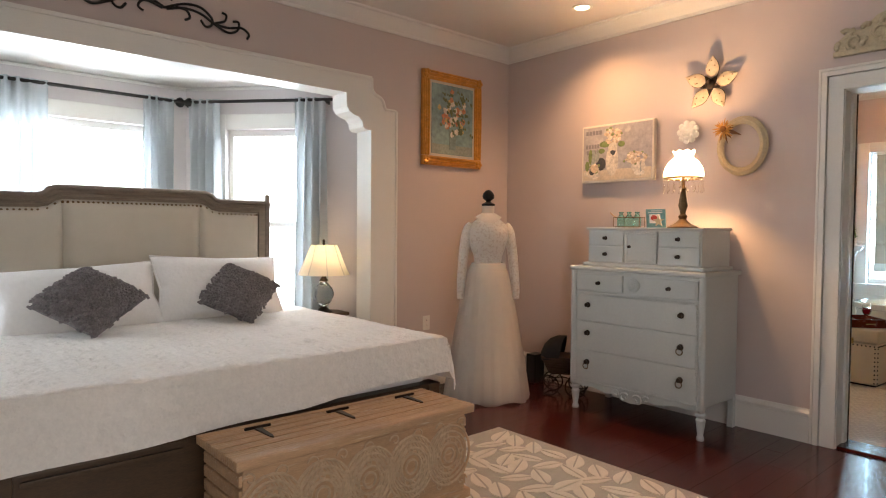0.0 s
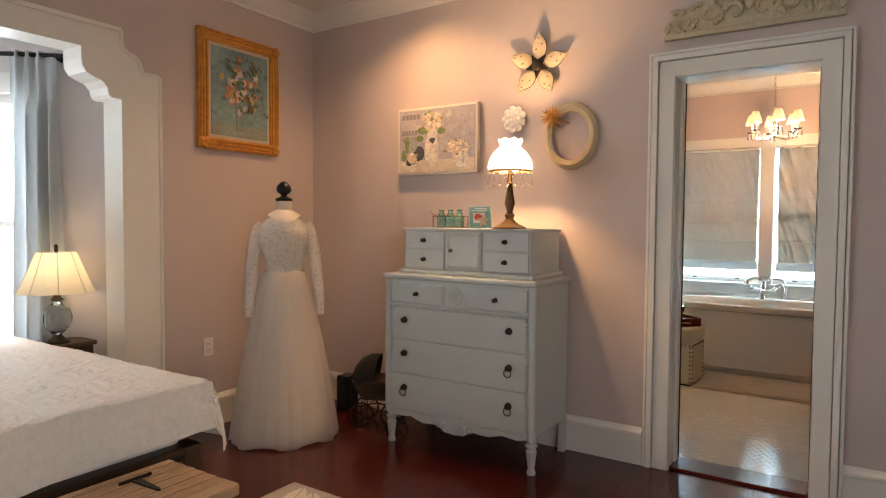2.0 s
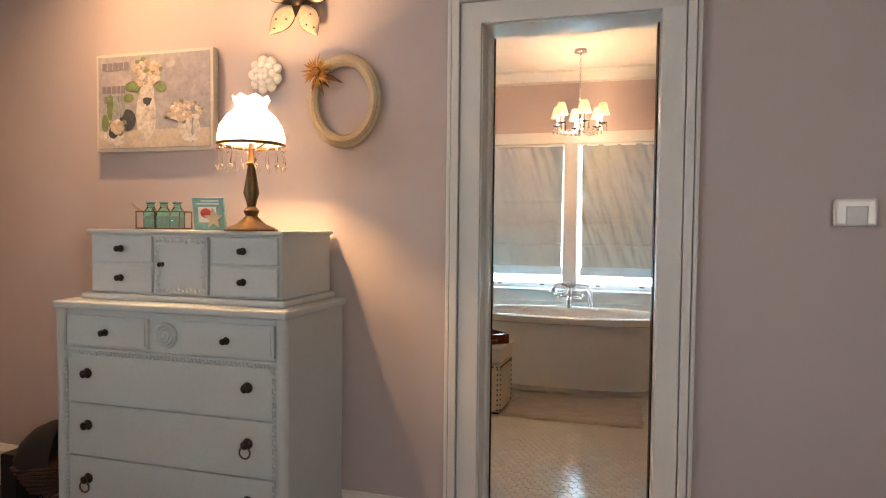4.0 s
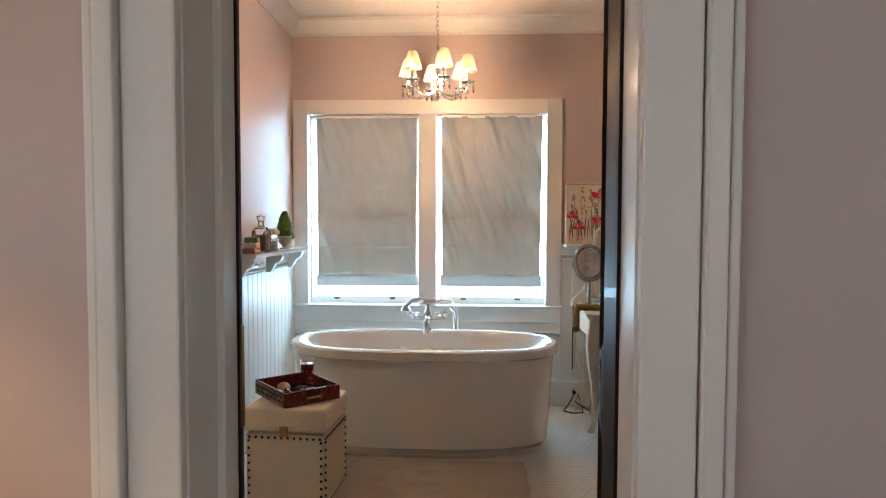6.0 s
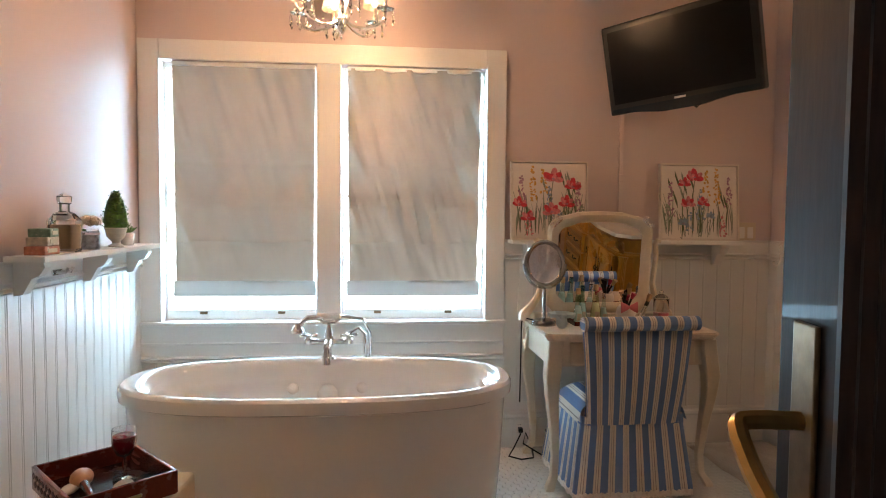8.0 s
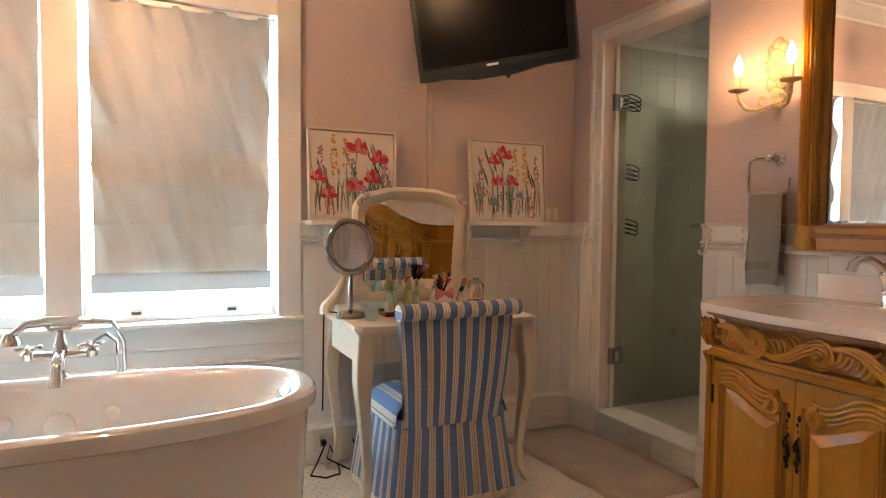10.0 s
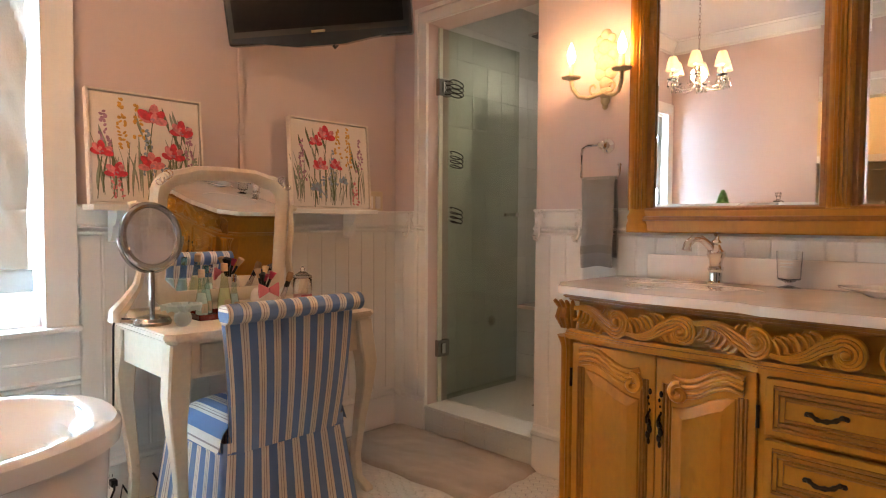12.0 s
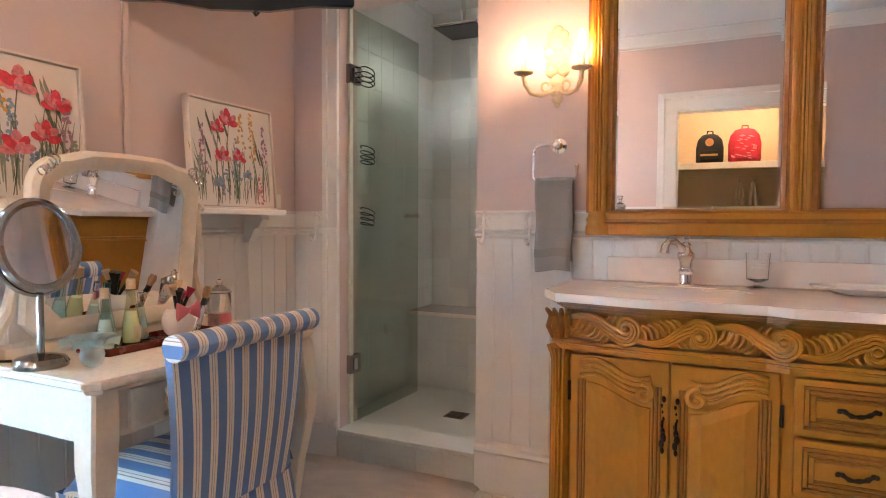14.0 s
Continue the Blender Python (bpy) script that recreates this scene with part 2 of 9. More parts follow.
def box(bm, a, b, bevel=0.0, seg=2, m=None):
    x0, y0, z0 = (min(p, q) for p, q in zip(a, b))
    x1, y1, z1 = (max(p, q) for p, q in zip(a, b))
    v = [bm.verts.new(p) for p in ((x0, y0, z0), (x1, y0, z0), (x1, y1, z0), (x0, y1, z0), (x0, y0, z1), (x1, y0, z1), (x1, y1, z1), (x0, y1, z1))]
    fs = [bm.faces.new([v[i] for i in q]) for q in ((3, 2, 1, 0), (4, 5, 6, 7), (0, 1, 5, 4), (1, 2, 6, 5), (2, 3, 7, 6), (3, 0, 4, 7))]
    if bevel:
        es = list({e for f in fs for e in f.edges})
        got = bmesh.ops.bevel(bm, geom=es, offset=bevel, segments=seg, affect="EDGES", profile=0.6)
        v = list({w for f in got["faces"] for w in f.verts} | {w for w in v if w.is_valid})
    if m is not None:
        bmesh.ops.transform(bm, matrix=m, verts=v)
    return bm


def ring_mesh(bm, rings, close=True, caps=True):
    """Joins rings of points, each of the same count, into a skin."""
    vs = [[bm.verts.new(p) for p in r] for r in rings]
    n = len(vs[0])
    for a, b in zip(vs, vs[1:]):
        for i in range(n if close else n - 1):
            j = (i + 1) % n
            bm.faces.new((a[i], a[j], b[j], b[i]))
    if caps and close:
        bm.faces.new(vs[0][::-1])
        bm.faces.new(vs[-1])
    return bm


def lathe(bm, profile, seg=20, at=(0, 0, 0), sx=1.0, sy=1.0, caps=True, flute=None):
    rings = []
    for r, z in profile:
        ring = []
        for i in range(seg):
            a = 2 * math.pi * i / seg
            k = 1 + (flute[1] * math.cos(flute[0] * a) if flute else 0)
            ring.append((at[0] + max(r, 1e-4) * k * sx * math.cos(a), at[1] + max(r, 1e-4) * k * sy * math.sin(a), at[2] + z))
        rings.append(ring)
    return ring_mesh(bm, rings, True, caps)


def tube(bm, pts, r, seg=8, flat=1.0, caps=True):
    """A round bar along a line of points; r is one radius or one a point."""
    P = [Vector(p) for p in pts]
    rs = r if isinstance(r, (list, tuple)) else [r] * len(P)
    rings, side = [], None
    for i, p in enumerate(P):
        d = (P[min(i + 1, len(P) - 1)] - P[max(i - 1, 0)]).normalized()
        if side is None:
            side = d.orthogonal().normalized()
        side = (side - d * side.dot(d)).normalized()
        up = d.cross(side)
        rings.append([p + rs[i] * (math.cos(2 * math.pi * k / seg) * side + flat * math.sin(2 * math.pi * k / seg) * up) for k in range(seg)])
    return ring_mesh(bm, rings, True, caps)


def prism(bm, outline, axis, lo, hi, bevel=0.0):
    """An outline drawn in the two other axes, pushed along axis from lo to hi."""
    def put(u, v, w):
        return {"x": (w, u, v), "y": (u, w, v), "z": (u, v, w)}[axis]
    a = [bm.verts.new(put(u, v, lo)) for u, v in outline]
    b = [bm.verts.new(put(u, v, hi)) for u, v in outline]
    n = len(a)
    fs = [bm.faces.new(a[::-1]), bm.faces.new(b)]
    for i in range(n):
        fs.append(bm.faces.new((a[i], a[(i + 1) % n], b[(i + 1) % n], b[i])))
    if bevel:
        bmesh.ops.bevel(bm, geom=list({e for f in fs[:2] for e in f.edges}), offset=bevel, segments=2, affect="EDGES")
    return bm


def ball(bm, c, r, seg=12, rings=8, scale=(1, 1, 1)):
    pts = []
    for j in range(rings + 1):
        a = math.pi * j / rings
        pts.append([(c[0] + max(math.sin(a), 1e-3) * r * scale[0] * math.cos(2 * math.pi * i / seg), c[1] + max(math.sin(a), 1e-3) * r * scale[1] * math.sin(2 * math.pi * i / seg), c[2] - r * scale[2] * math.cos(a)) for i in range(seg)])
    return ring_mesh(bm, pts)


def skin(bm, nu, nv, f, thick=0.0):
    """A sheet given by f(u, v), u and v from 0 to 1, with an optional thickness along its normals."""
    g = [[Vector(f(i / nu, j / nv)) for j in range(nv + 1)] for i in range(nu + 1)]
    v = [[bm.verts.new(p) for p in row] for row in g]
    for i in range(nu):
        for j in range(nv):
            bm.faces.new((v[i][j], v[i + 1][j], v[i + 1][j + 1], v[i][j + 1]))
    if thick:
        bm.normal_update()
        bmesh.ops.solidify(bm, geom=list(bm.faces), thickness=thick)
    return bm


def moved(bm, m):
    bmesh.ops.transform(bm, matrix=m, verts=bm.verts)
    return bm


def spiral(c, r0, r1, a0, a1, n=14):
    """Points of a flat scroll in (u, v)."""
    return [(c[0] + (r0 + (r1 - r0) * i / n) * math.cos(a0 + (a1 - a0) * i / n), c[1] + (r0 + (r1 - r0) * i / n) * math.sin(a0 + (a1 - a0) * i / n)) for i in range(n + 1)]


def smooth_line(pts, per=5):
    """A rounded line through the points."""
    P = [Vector(p) for p in pts]
    P = [P[0] * 2 - P[1]] + P + [P[-1] * 2 - P[-2]]
    out = []
    for a, b, c, d in zip(P, P[1:], P[2:], P[3:]):
        for k in range(per):
            s = k / per
            out.append(0.5 * (2 * b + (c - a) * s + (2 * a - 5 * b + 4 * c - d) * s * s + (3 * b - a - 3 * c + d) * s ** 3))
    return [tuple(p) for p in out] + [tuple(P[-2])]


# ---- the rooms ----
DW, DB = 5.375, 5.54      # door wall: bedroom face, bathroom face
BY = 4.262                 # bay wall, bedroom face
XW = 9.04                  # bathroom window wall
YL, YV = 2.53, -1.045      # bathroom side walls
CZ, BZ = 2.875, 2.81      # ceilings
OPL, OPR, OPH = 1.605, 0.951, 2.105   # doorway
BX0, BYS = -0.9, -1.3      # bedroom's unseen walls


def slab(name, a, b, material, label, category="wall", bevel=0.0):
    return solo(name, box(B(), a, b, bevel), material, label, category, kind="structure")


slab("floor", (BX0 - 0.2, BYS - 0.2, -0.12), (DB - 0.02, 6.0, -0.012), PLANK, "dark red mahogany plank floor", "floor")
slab("floor_bath", (DB - 0.02, -2.6, -0.12), (XW + 0.2, 4.4, -0.008), GROUT, "bathroom floor of small white hexagonal tiles", "floor")
slab("ceiling", (BX0 - 0.2, BYS - 0.2, CZ), (DB - 0.06, BY + 0.13, CZ + 0.12), CEIL, "plain white bedroom ceiling", "ceiling")
slab("ceiling_bath", (DB - 0.06, -2.6, BZ), (XW + 0.2, 4.4, BZ + 0.12), CEIL, "plain white bathroom ceiling", "ceiling")
# bedroom walls
bm = B()
box(bm, (DW, BYS - 0.1, -0.05), (DB, OPR - 0.012, CZ))
box(bm, (DW, OPL + 0.012, -0.05), (DB, BY + 0.13, CZ))
box(bm, (DW, OPR - 0.012, OPH + 0.012), (DB, OPL + 0.012, CZ))
solo("wall_east", bm, WALL, "mauve-beige painted wall with the bathroom doorway", "wall", kind="structure")
AL, AR, AT = 0.28, 3.70, 2.255     # the bay's opening: sides and underside
bm = B()
box(bm, (AR + 0.18, BY, -0.05), (DW + 0.02, BY + 0.13, CZ))
box(bm, (BX0 - 0.1, BY, -0.05), (AL - 0.18, BY + 0.13, CZ))
box(bm, (AL - 0.18, BY, AT + 0.03), (AR + 0.18, BY + 0.13, CZ))
solo("wall_north", bm, WALL, "mauve-beige painted wall with the wide bay opening", "wall", kind="structure")
slab("wall_west", (BX0 - 0.12, BYS - 0.1, -0.05), (BX0, BY + 0.1, CZ), WALL, "mauve-beige painted bedroom wall")
# south wall, unseen; its window opening is added for the bedroom's fill lamp
bm = B()
box(bm, (BX0, BYS - 0.12, -0.05), (0.0, BYS, CZ))
box(bm, (2.4, BYS - 0.12, -0.05), (DW, BYS, CZ))
box(bm, (0.0, BYS - 0.12, -0.05), (2.4, BYS, 0.75))
box(bm, (0.0, BYS - 0.12, 2.25), (2.4, BYS, CZ))
solo("wall_south", bm, WALL, "mauve-beige painted bedroom wall with an added window opening, out of view", "wall", kind="structure")

# bay: back wall with a window, two slanting walls with windows
BAYZ = 2.40
P = [(4.05, 4.39), (3.0, 5.6), (0.98, 5.6), (-0.07, 4.39)]


def bay_wall(name, p, q, u0, u1, z0, z1):
    """A wall from p to q with one window opening between u0 and u1 along it; returns the matrix in which x runs along it and y outwards."""
    d = Vector((q[0] - p[0], q[1] - p[1], 0))
    n = d.length
    d.normalize()
    out = Vector((-d.y, d.x, 0))
    m = Matrix(((d.x, out.x, 0, p[0]), (d.y, out.y, 0, p[1]), (0, 0, 1, 0), (0, 0, 0, 1)))
    bm = B()
    for a, b in (((0, 0, -0.05), (u0, 0.14, BAYZ)), ((u1, 0, -0.05), (n, 0.14, BAYZ)), ((u0, 0, -0.05), (u1, 0.14, z0)), ((u0, 0, z1), (u1, 0.14, BAYZ))):
        box(bm, a, b)
    solo(name, bm, BAY_WALL_LIT, "mauve-beige bay wall with window light put into its colour, round a tall window", "wall", m, kind="structure")
    w = thing("window_1", "tall white-framed sash window full of daylight", "window", m, "bay windows", "structure")
    bm = B()
    for a, b in (((u0 - 0.10, -0.022, z0 - 0.08), (u0, 0, z1 + 0.12)), ((u1, -0.022, z0 - 0.08), (u1 + 0.10, 0, z1 + 0.12)), ((u0, -0.022, z1), (u1, 0, z1 + 0.12))):
        box(bm, a, b, 0.004)
    part("casing", bm, TRIM, w)
    part("window_sill", box(B(), (u0 - 0.12, -0.06, z0 - 0.03), (u1 + 0.12, 0.0, z0), 0.006), TRIM, w)
    bm = B()
    for a, b in (((u0, 0.04, z0), (u0 + 0.04, 0.08, z1)), ((u1 - 0.04, 0.04, z0), (u1, 0.08, z1)), ((u0, 0.04, z0), (u1, 0.08, z0 + 0.06)), ((u0, 0.04, z1 - 0.05), (u1, 0.08, z1)), ((u0, 0.045, (z0 + z1) / 2 - 0.02), (u1, 0.085, (z0 + z1) / 2 + 0.02))):
        box(bm, a, b, 0.003)
    part("sash", bm, TRIM, w)
    pane = part("pane", box(B(), (u0 + 0.03, 0.058, z0 + 0.03), (u1 - 0.03, 0.062, z1 - 0.03)), CLEAR, w)
    pane.visible_shadow = False
    return m, n


CLEAR = pane_glass("window_glass", (0.97, 0.985, 1.0))
M_R, L_R = bay_wall("wall_bay_1", P[1], P[0], 0.35, 1.02, 0.55, 2.06)
M_C, L_C = bay_wall("wall_bay_2", P[2], P[1], 0.30, 1.74, 0.55, 2.06)
M_L, L_L = bay_wall("wall_bay_3", P[3], P[2], 0.58, 1.25, 0.55, 2.06)
slab("ceiling_bay", (-0.2, BY + 0.13, BAYZ), (4.2, 5.9, BAYZ + 0.1), CEIL, "white ceiling of the window bay", "ceiling")
SKYCARD = glowing("bright_overcast", (0.93, 0.97, 1.0), 4.0)
solo("backdrop", box(B(), (-8, 12, -1), (14, 12.05, 9)), SKYCARD, "bright white overcast sky outside the bay", "backdrop", kind="structure")
solo("backdrop", box(B(), (14, -8, -1), (14.05, 10, 9)), SKYCARD, "bright white overcast sky outside the bathroom", "backdrop", kind="structure")
slab("ground", (-60, -60, -0.7), (80, 80, -0.6), mat("lawn", (0.08, 0.13, 0.04), 0.95, vary=0.4, bump=0.5), "grass outside the house", "ground")

# arch: white casing of the bay opening with stepped corners
bm = B()
prof = [(AR + 0.40, 0.0), (AR + 0.40, 2.165), (AR + 0.385, 2.17), (AR + 0.30, 2.17), (AR + 0.285, 2.19), (AR + 0.275, 2.225), (AR + 0.255, 2.25), (AR + 0.21, 2.265), (AR + 0.185, 2.285), (AR + 0.172, 2.31), (AR + 0.17, 2.385)]
inner = [(AR + 0.17, 0.0), (AR + 0.17, 2.005), (AR + 0.12, 2.005), (AR + 0.10, 2.02), (AR + 0.09, 2.06), (AR + 0.06, 2.09), (AR + 0.02, 2.10), (AR - 0.02, 2.12), (AR - 0.04, 2.15), (AR - 0.045, 2.19), (AR - 0.045, 2.25)]
mid = (AL + AR) / 2
outline = prof + [(2 * mid - x, z) for x, z in prof[::-1]] + [(2 * mid - x, z) for x, z in inner] + inner[::-1]
prism(bm, [(x, z) for x, z in outline], "y", BY - 0.028, BY + 0.16)
solo("trim", bm, TRIM, "white stepped casing round the bay opening", "trim", kind="structure")
bm = B()
tube(bm, [(x, BY - 0.03, z) for x, z in prof], 0.012, 6)
tube(bm, [(2 * mid - x, BY - 0.03, z) for x, z in prof], 0.012, 6)
box(bm, (2 * mid - AR - 0.17, BY - 0.04, 2.372), (AR + 0.17, BY - 0.026, 2.398), 0.006)
solo("trim", bm, TRIM, "raised white moulding on the bay casing", "trim", kind="structure", smooth=True)


def crown(name, p, q, inward, z, h=0.115, d=0.10):
    """Crown moulding from p to q; inward is the way into the room."""
    prof = [(0, -h), (0.012, -h), (0.014, -h * 0.82), (d * 0.35, -h * 0.62), (d * 0.62, -h * 0.34), (d * 0.8, -h * 0.16), (d * 0.95, -h * 0.12), (d, 0), (0, 0)]
    rings = [[(x + inward[0] * a, y + inward[1] * a, z + b) for a, b in prof] for x, y in (p, q)]
    return solo(name, ring_mesh(B(), rings), TRIM, "white crown moulding under the ceiling", "trim", kind="structure")


crown("trim", (DW, BYS), (DW, BY), (-1, 0), CZ)
crown("trim", (BX0, BY), (DW, BY), (0, -1), CZ)
crown("trim", (BX0, BYS), (BX0, BY), (1, 0), CZ)
crown("trim", (DB, YV), (DB, YL), (1, 0), BZ, 0.11, 0.10)
crown("trim", (DB, YL), (XW, YL), (0, -1), BZ, 0.11, 0.10)
crown("trim", (XW, YV), (XW, YL), (-1, 0), BZ, 0.11, 0.10)
crown("trim", (DB, YV), (XW, YV), (0, 1), BZ, 0.11, 0.10)


def baseboard(p, q, inward, h=0.205, d=0.02):
    prof = [(0, 0), (d, 0), (d, h - 0.045), (d + 0.008, h - 0.04), (d + 0.008, h - 0.025), (d * 0.6, h - 0.01), (d * 0.35, h), (0, h)]
    rings = [[(x + inward[0] * a, y + inward[1] * a, b) for a, b in prof] for x, y in (p, q)]
    return solo("baseboard", ring_mesh(B(), rings), TRIM, "tall white baseboard with a moulded top", "baseboard", kind="structure")


baseboard((DW, OPL + 0.14), (DW, BY), (-1, 0))
baseboard((DW, BYS), (DW, OPR - 0.13), (-1, 0))
baseboard((AR + 0.40, BY), (DW, BY), (0, -1))

# doorway: jambs and casing
d1 = thing("door_1", "white moulded casing and jambs of the bathroom doorway", "door frame", pose(DW, (OPL + OPR) / 2, 0), kind="structure")
w2 = (OPL - OPR) / 2
for s in (1, -1):
    bm = B()
    box(bm, (0.0, s * w2, 0), (DB - DW, s * (w2 + 0.011), OPH))
    part("jamb", bm, TRIM, d1)
    bm = B()
    for a, b, t in ((0.0, 0.085, 0.02), (0.085, 0.118, 0.034), (0.118, 0.137, 0.026)):
        box(bm, (-t, s * (w2 + a + 0.003), 0), (0, s * (w2 + b), OPH + b), 0.004)
    part("casing", bm, TRIM, d1)
    part("casing", box(B(), (DB - DW, s * (w2 + 0.006), 0), (DB - DW + 0.022, s * (w2 + 0.12), OPH + 0.12), 0.004), TRIM, d1)
bm = B()
for a, b, t in ((0.0, 0.085, 0.0205), (0.085, 0.118, 0.0345), (0.118, 0.137, 0.0265)):
    box(bm, (-t, -(w2 + b), OPH + a + 0.003), (0, w2 + b, OPH + b), 0.004)
part("head_casing", bm, TRIM, d1)
part("head_jamb", box(B(), (0.0, -w2, OPH), (DB - DW, w2, OPH + 0.011)), TRIM, d1)
part("hinge_rebate", box(B(), (0.085, -w2, 0.016), (DB - DW + 0.012, -w2 + 0.006, OPH - 0.01), 0.001), BLACKWOOD, d1, "dark stained hinge rebate")
part("door_stop", box(B(), (0.10, w2 - 0.014, 0.016), (0.158, w2, OPH - 0.004), 0.003), TRIM, d1)
part("latch_edge", box(B(), (0.1585, w2 - 0.018, 0.016), (DB - DW + 0.008, w2, OPH - 0.004), 0.002), BLACKWOOD, d1, "dark unpainted edge of the latch side")
part("strike_plate", box(B(), (0.1586, w2 - 0.021, 0.98), (0.172, w2 - 0.0175, 1.16), 0.001), ANTIQUE, d1, "dark brass strike plate")
part("threshold", box(B(), (0.01, -w2, -0.01), (DB - DW + 0.04, w2, 0.016), 0.006), PLANK, d1, "dark red wooden threshold")

# bathroom walls
bm = B()
for a, b in (((XW, YV - 0.2, -0.05), (XW + 0.16, 0.66, BZ)), ((XW, 2.41, -0.05), (XW + 0.16, YL + 0.2, BZ)), ((XW, 0.66, -0.05), (XW + 0.16, 2.41, 0.735)), ((XW, 0.66, 2.13), (XW + 0.16, 2.41, BZ)), ((XW, 1.46, 0.735), (XW + 0.16, 1.59, 2.13))):
    box(bm, a, b)
solo("wall_bath_east", bm, BATH_WALL, "pinkish beige bathroom wall with two windows", "wall", kind="structure")
CL0, CL1, CLH = 6.62, 7.60, 2.13   # closet doorway
bm = B()
for a, b in (((DB, YL, -0.05), (CL0, YL + 0.13, BZ)), ((CL1, YL, -0.05), (XW, YL + 0.13, BZ)), ((CL0, YL, CLH), (CL1, YL + 0.13, BZ))):
    box(bm, a, b)
solo("wall_bath_north", bm, BATH_WALL, "pinkish beige bathroom wall with the closet doorway", "wall", kind="structure")
SH0, SH1, SHH = 8.075, 8.775, 2.17    # shower opening
bm = B()
for a, b in (((DB, YV - 0.15, -0.05), (SH0, YV, BZ)), ((SH1, YV - 0.15, -0.05), (XW, YV, BZ)), ((SH0, YV - 0.15, SHH), (SH1, YV, BZ))):
    box(bm, a, b)
solo("wall_bath_south", bm, BATH_WALL, "pinkish beige bathroom wall with the shower opening", "wall", kind="structure")
# closet behind the north wall
bm = B()
for a, b in (((6.3, 3.9, -0.05), (7.95, 4.0, BZ)), ((6.2, YL + 0.13, -0.05), (6.3, 4.0, BZ)), ((7.95, YL + 0.13, -0.05), (8.05, 4.0, BZ))):
    box(bm, a, b)
solo("wall_closet", bm, mat("closet_paint", (0.62, 0.52, 0.36), 0.6, vary=0.03, bump=0.05), "cream painted closet wall", "wall", kind="structure")
# shower stall walls
bm = B()
for a, b in (((7.6, -2.5, -0.05), (7.72, YV - 0.15, BZ)), ((8.98, -2.5, -0.05), (9.1, YV - 0.15, BZ)), ((7.6, -2.55, -0.05), (9.1, -2.43, BZ))):
    box(bm, a, b)
solo("wall_shower", bm, WHITE_TILE, "pale tiled shower wall", "wall", kind="structure")

# ---- bedroom things ----
CURTAIN = veil("pale_blue_damask", (0.50, 0.53, 0.55), 0.28, 0.6, 0.3, 20, (3, 3, 1))
SHADE_CLOTH = veil("cream_lampshade", (0.82, 0.75, 0.60), 0.5, bump=0.1)
LACE = veil("ivory_lace", (0.82, 0.76, 0.69), 0.15, bump=1.0, scale=60, spot=((0.68, 0.59, 0.51), 60, 0.50))
TULLE = sheer("ivory_tulle", (0.84, 0.79, 0.73), 0.52)
SATIN = mat("ivory_satin", (0.72, 0.64, 0.56), 0.45, vary=0.05, scale=5, bump=0.1, sheen=0.3)
OPAL = veil("opal_glass", (0.92, 0.86, 0.76), 0.7, 0.15, 0.0)
CRYSTAL = glass("crystal", (1, 0.98, 0.95), 0.0, 1.5)
AQUA = glass("aqua_glass", (0.32, 0.68, 0.66), 0.08)
BULB = glowing("warm_bulb", (1.0, 0.72, 0.40), 14)
WOVEN = mat("dark_wicker", (0.06, 0.028, 0.015), 0.7, vary=0.4, fine=90, bump=0.5)
FABRIC_BLACK = mat("black_canopy_cloth", (0.012, 0.011, 0.012), 0.85, vary=0.2, bump=0.3)


def curtain(m, width, top, bottom, folds, phase):
    """A pinch-pleated curtain panel hanging from z = top; x runs along the rod."""
    c = thing("curtain", "pale blue-grey damask curtain panel with pinch pleats", "curtain", m @ pose(0, 0, bottom), "bay curtains")
    h = top - bottom

    def f(u, v):
        w = width * (0.82 + 0.18 * (1 - v) ** 2) if v < 0.93 else width * 0.83
        amp = 0.012 + 0.03 * min(1, (1 - v) * 5)
        x = (u - 0.5) * w
        y = amp * math.sin(u * folds * 2 * math.pi + phase + 0.5 * math.sin(3 * v + phase)) + 0.008 * math.sin(u * 31 + v * 5)
        if abs(v - 0.9) < 0.03:
            y *= 0.45
        return (x, y, v * h)
    part("cloth", skin(B(), 70, 26, f), CURTAIN, c, smooth=True)
    bm = B()
    for k in range(folds):
        x = ((k + 0.5) / folds - 0.5) * width * 0.84
        tube(bm, [(x, 0.018, h * 0.865), (x, 0.022, h * 0.9), (x, 0.03, h * 0.985)], [0.008, 0.007, 0.022], 6)
    part("pleat", bm, CURTAIN, c, smooth=True)
    return c


def rod(m, x0, x1, z, ends=(1, 1)):
    r = thing("curtain_rod", "black iron curtain rod with turned finials", "curtain rod", m @ pose(x0, 0, z), "bay curtain rods")
    n = x1 - x0
    part("rod", tube(B(), [(0, 0, 0), (n, 0, 0)], 0.0125, 10), IRON, r, smooth=True)
    for x, s, on in ((0, -1, ends[0]), (n, 1, ends[1])):
        if on:
            bm = lathe(B(), [(0.012, 0), (0.018, 0.006), (0.014, 0.014), (0.02, 0.02), (0.038, 0.04), (0.04, 0.055), (0.03, 0.075), (0.012, 0.088)], 12)
            part("finial", moved(bm, pose(x, 0, 0, 0, 90 * s, 0)), IRON, r, smooth=True)
            part("bracket", box(B(), (x - s * 0.07 - 0.008, 0, -0.02), (x - s * 0.07 + 0.008, 0.10, 0.014), 0.003), IRON, r)


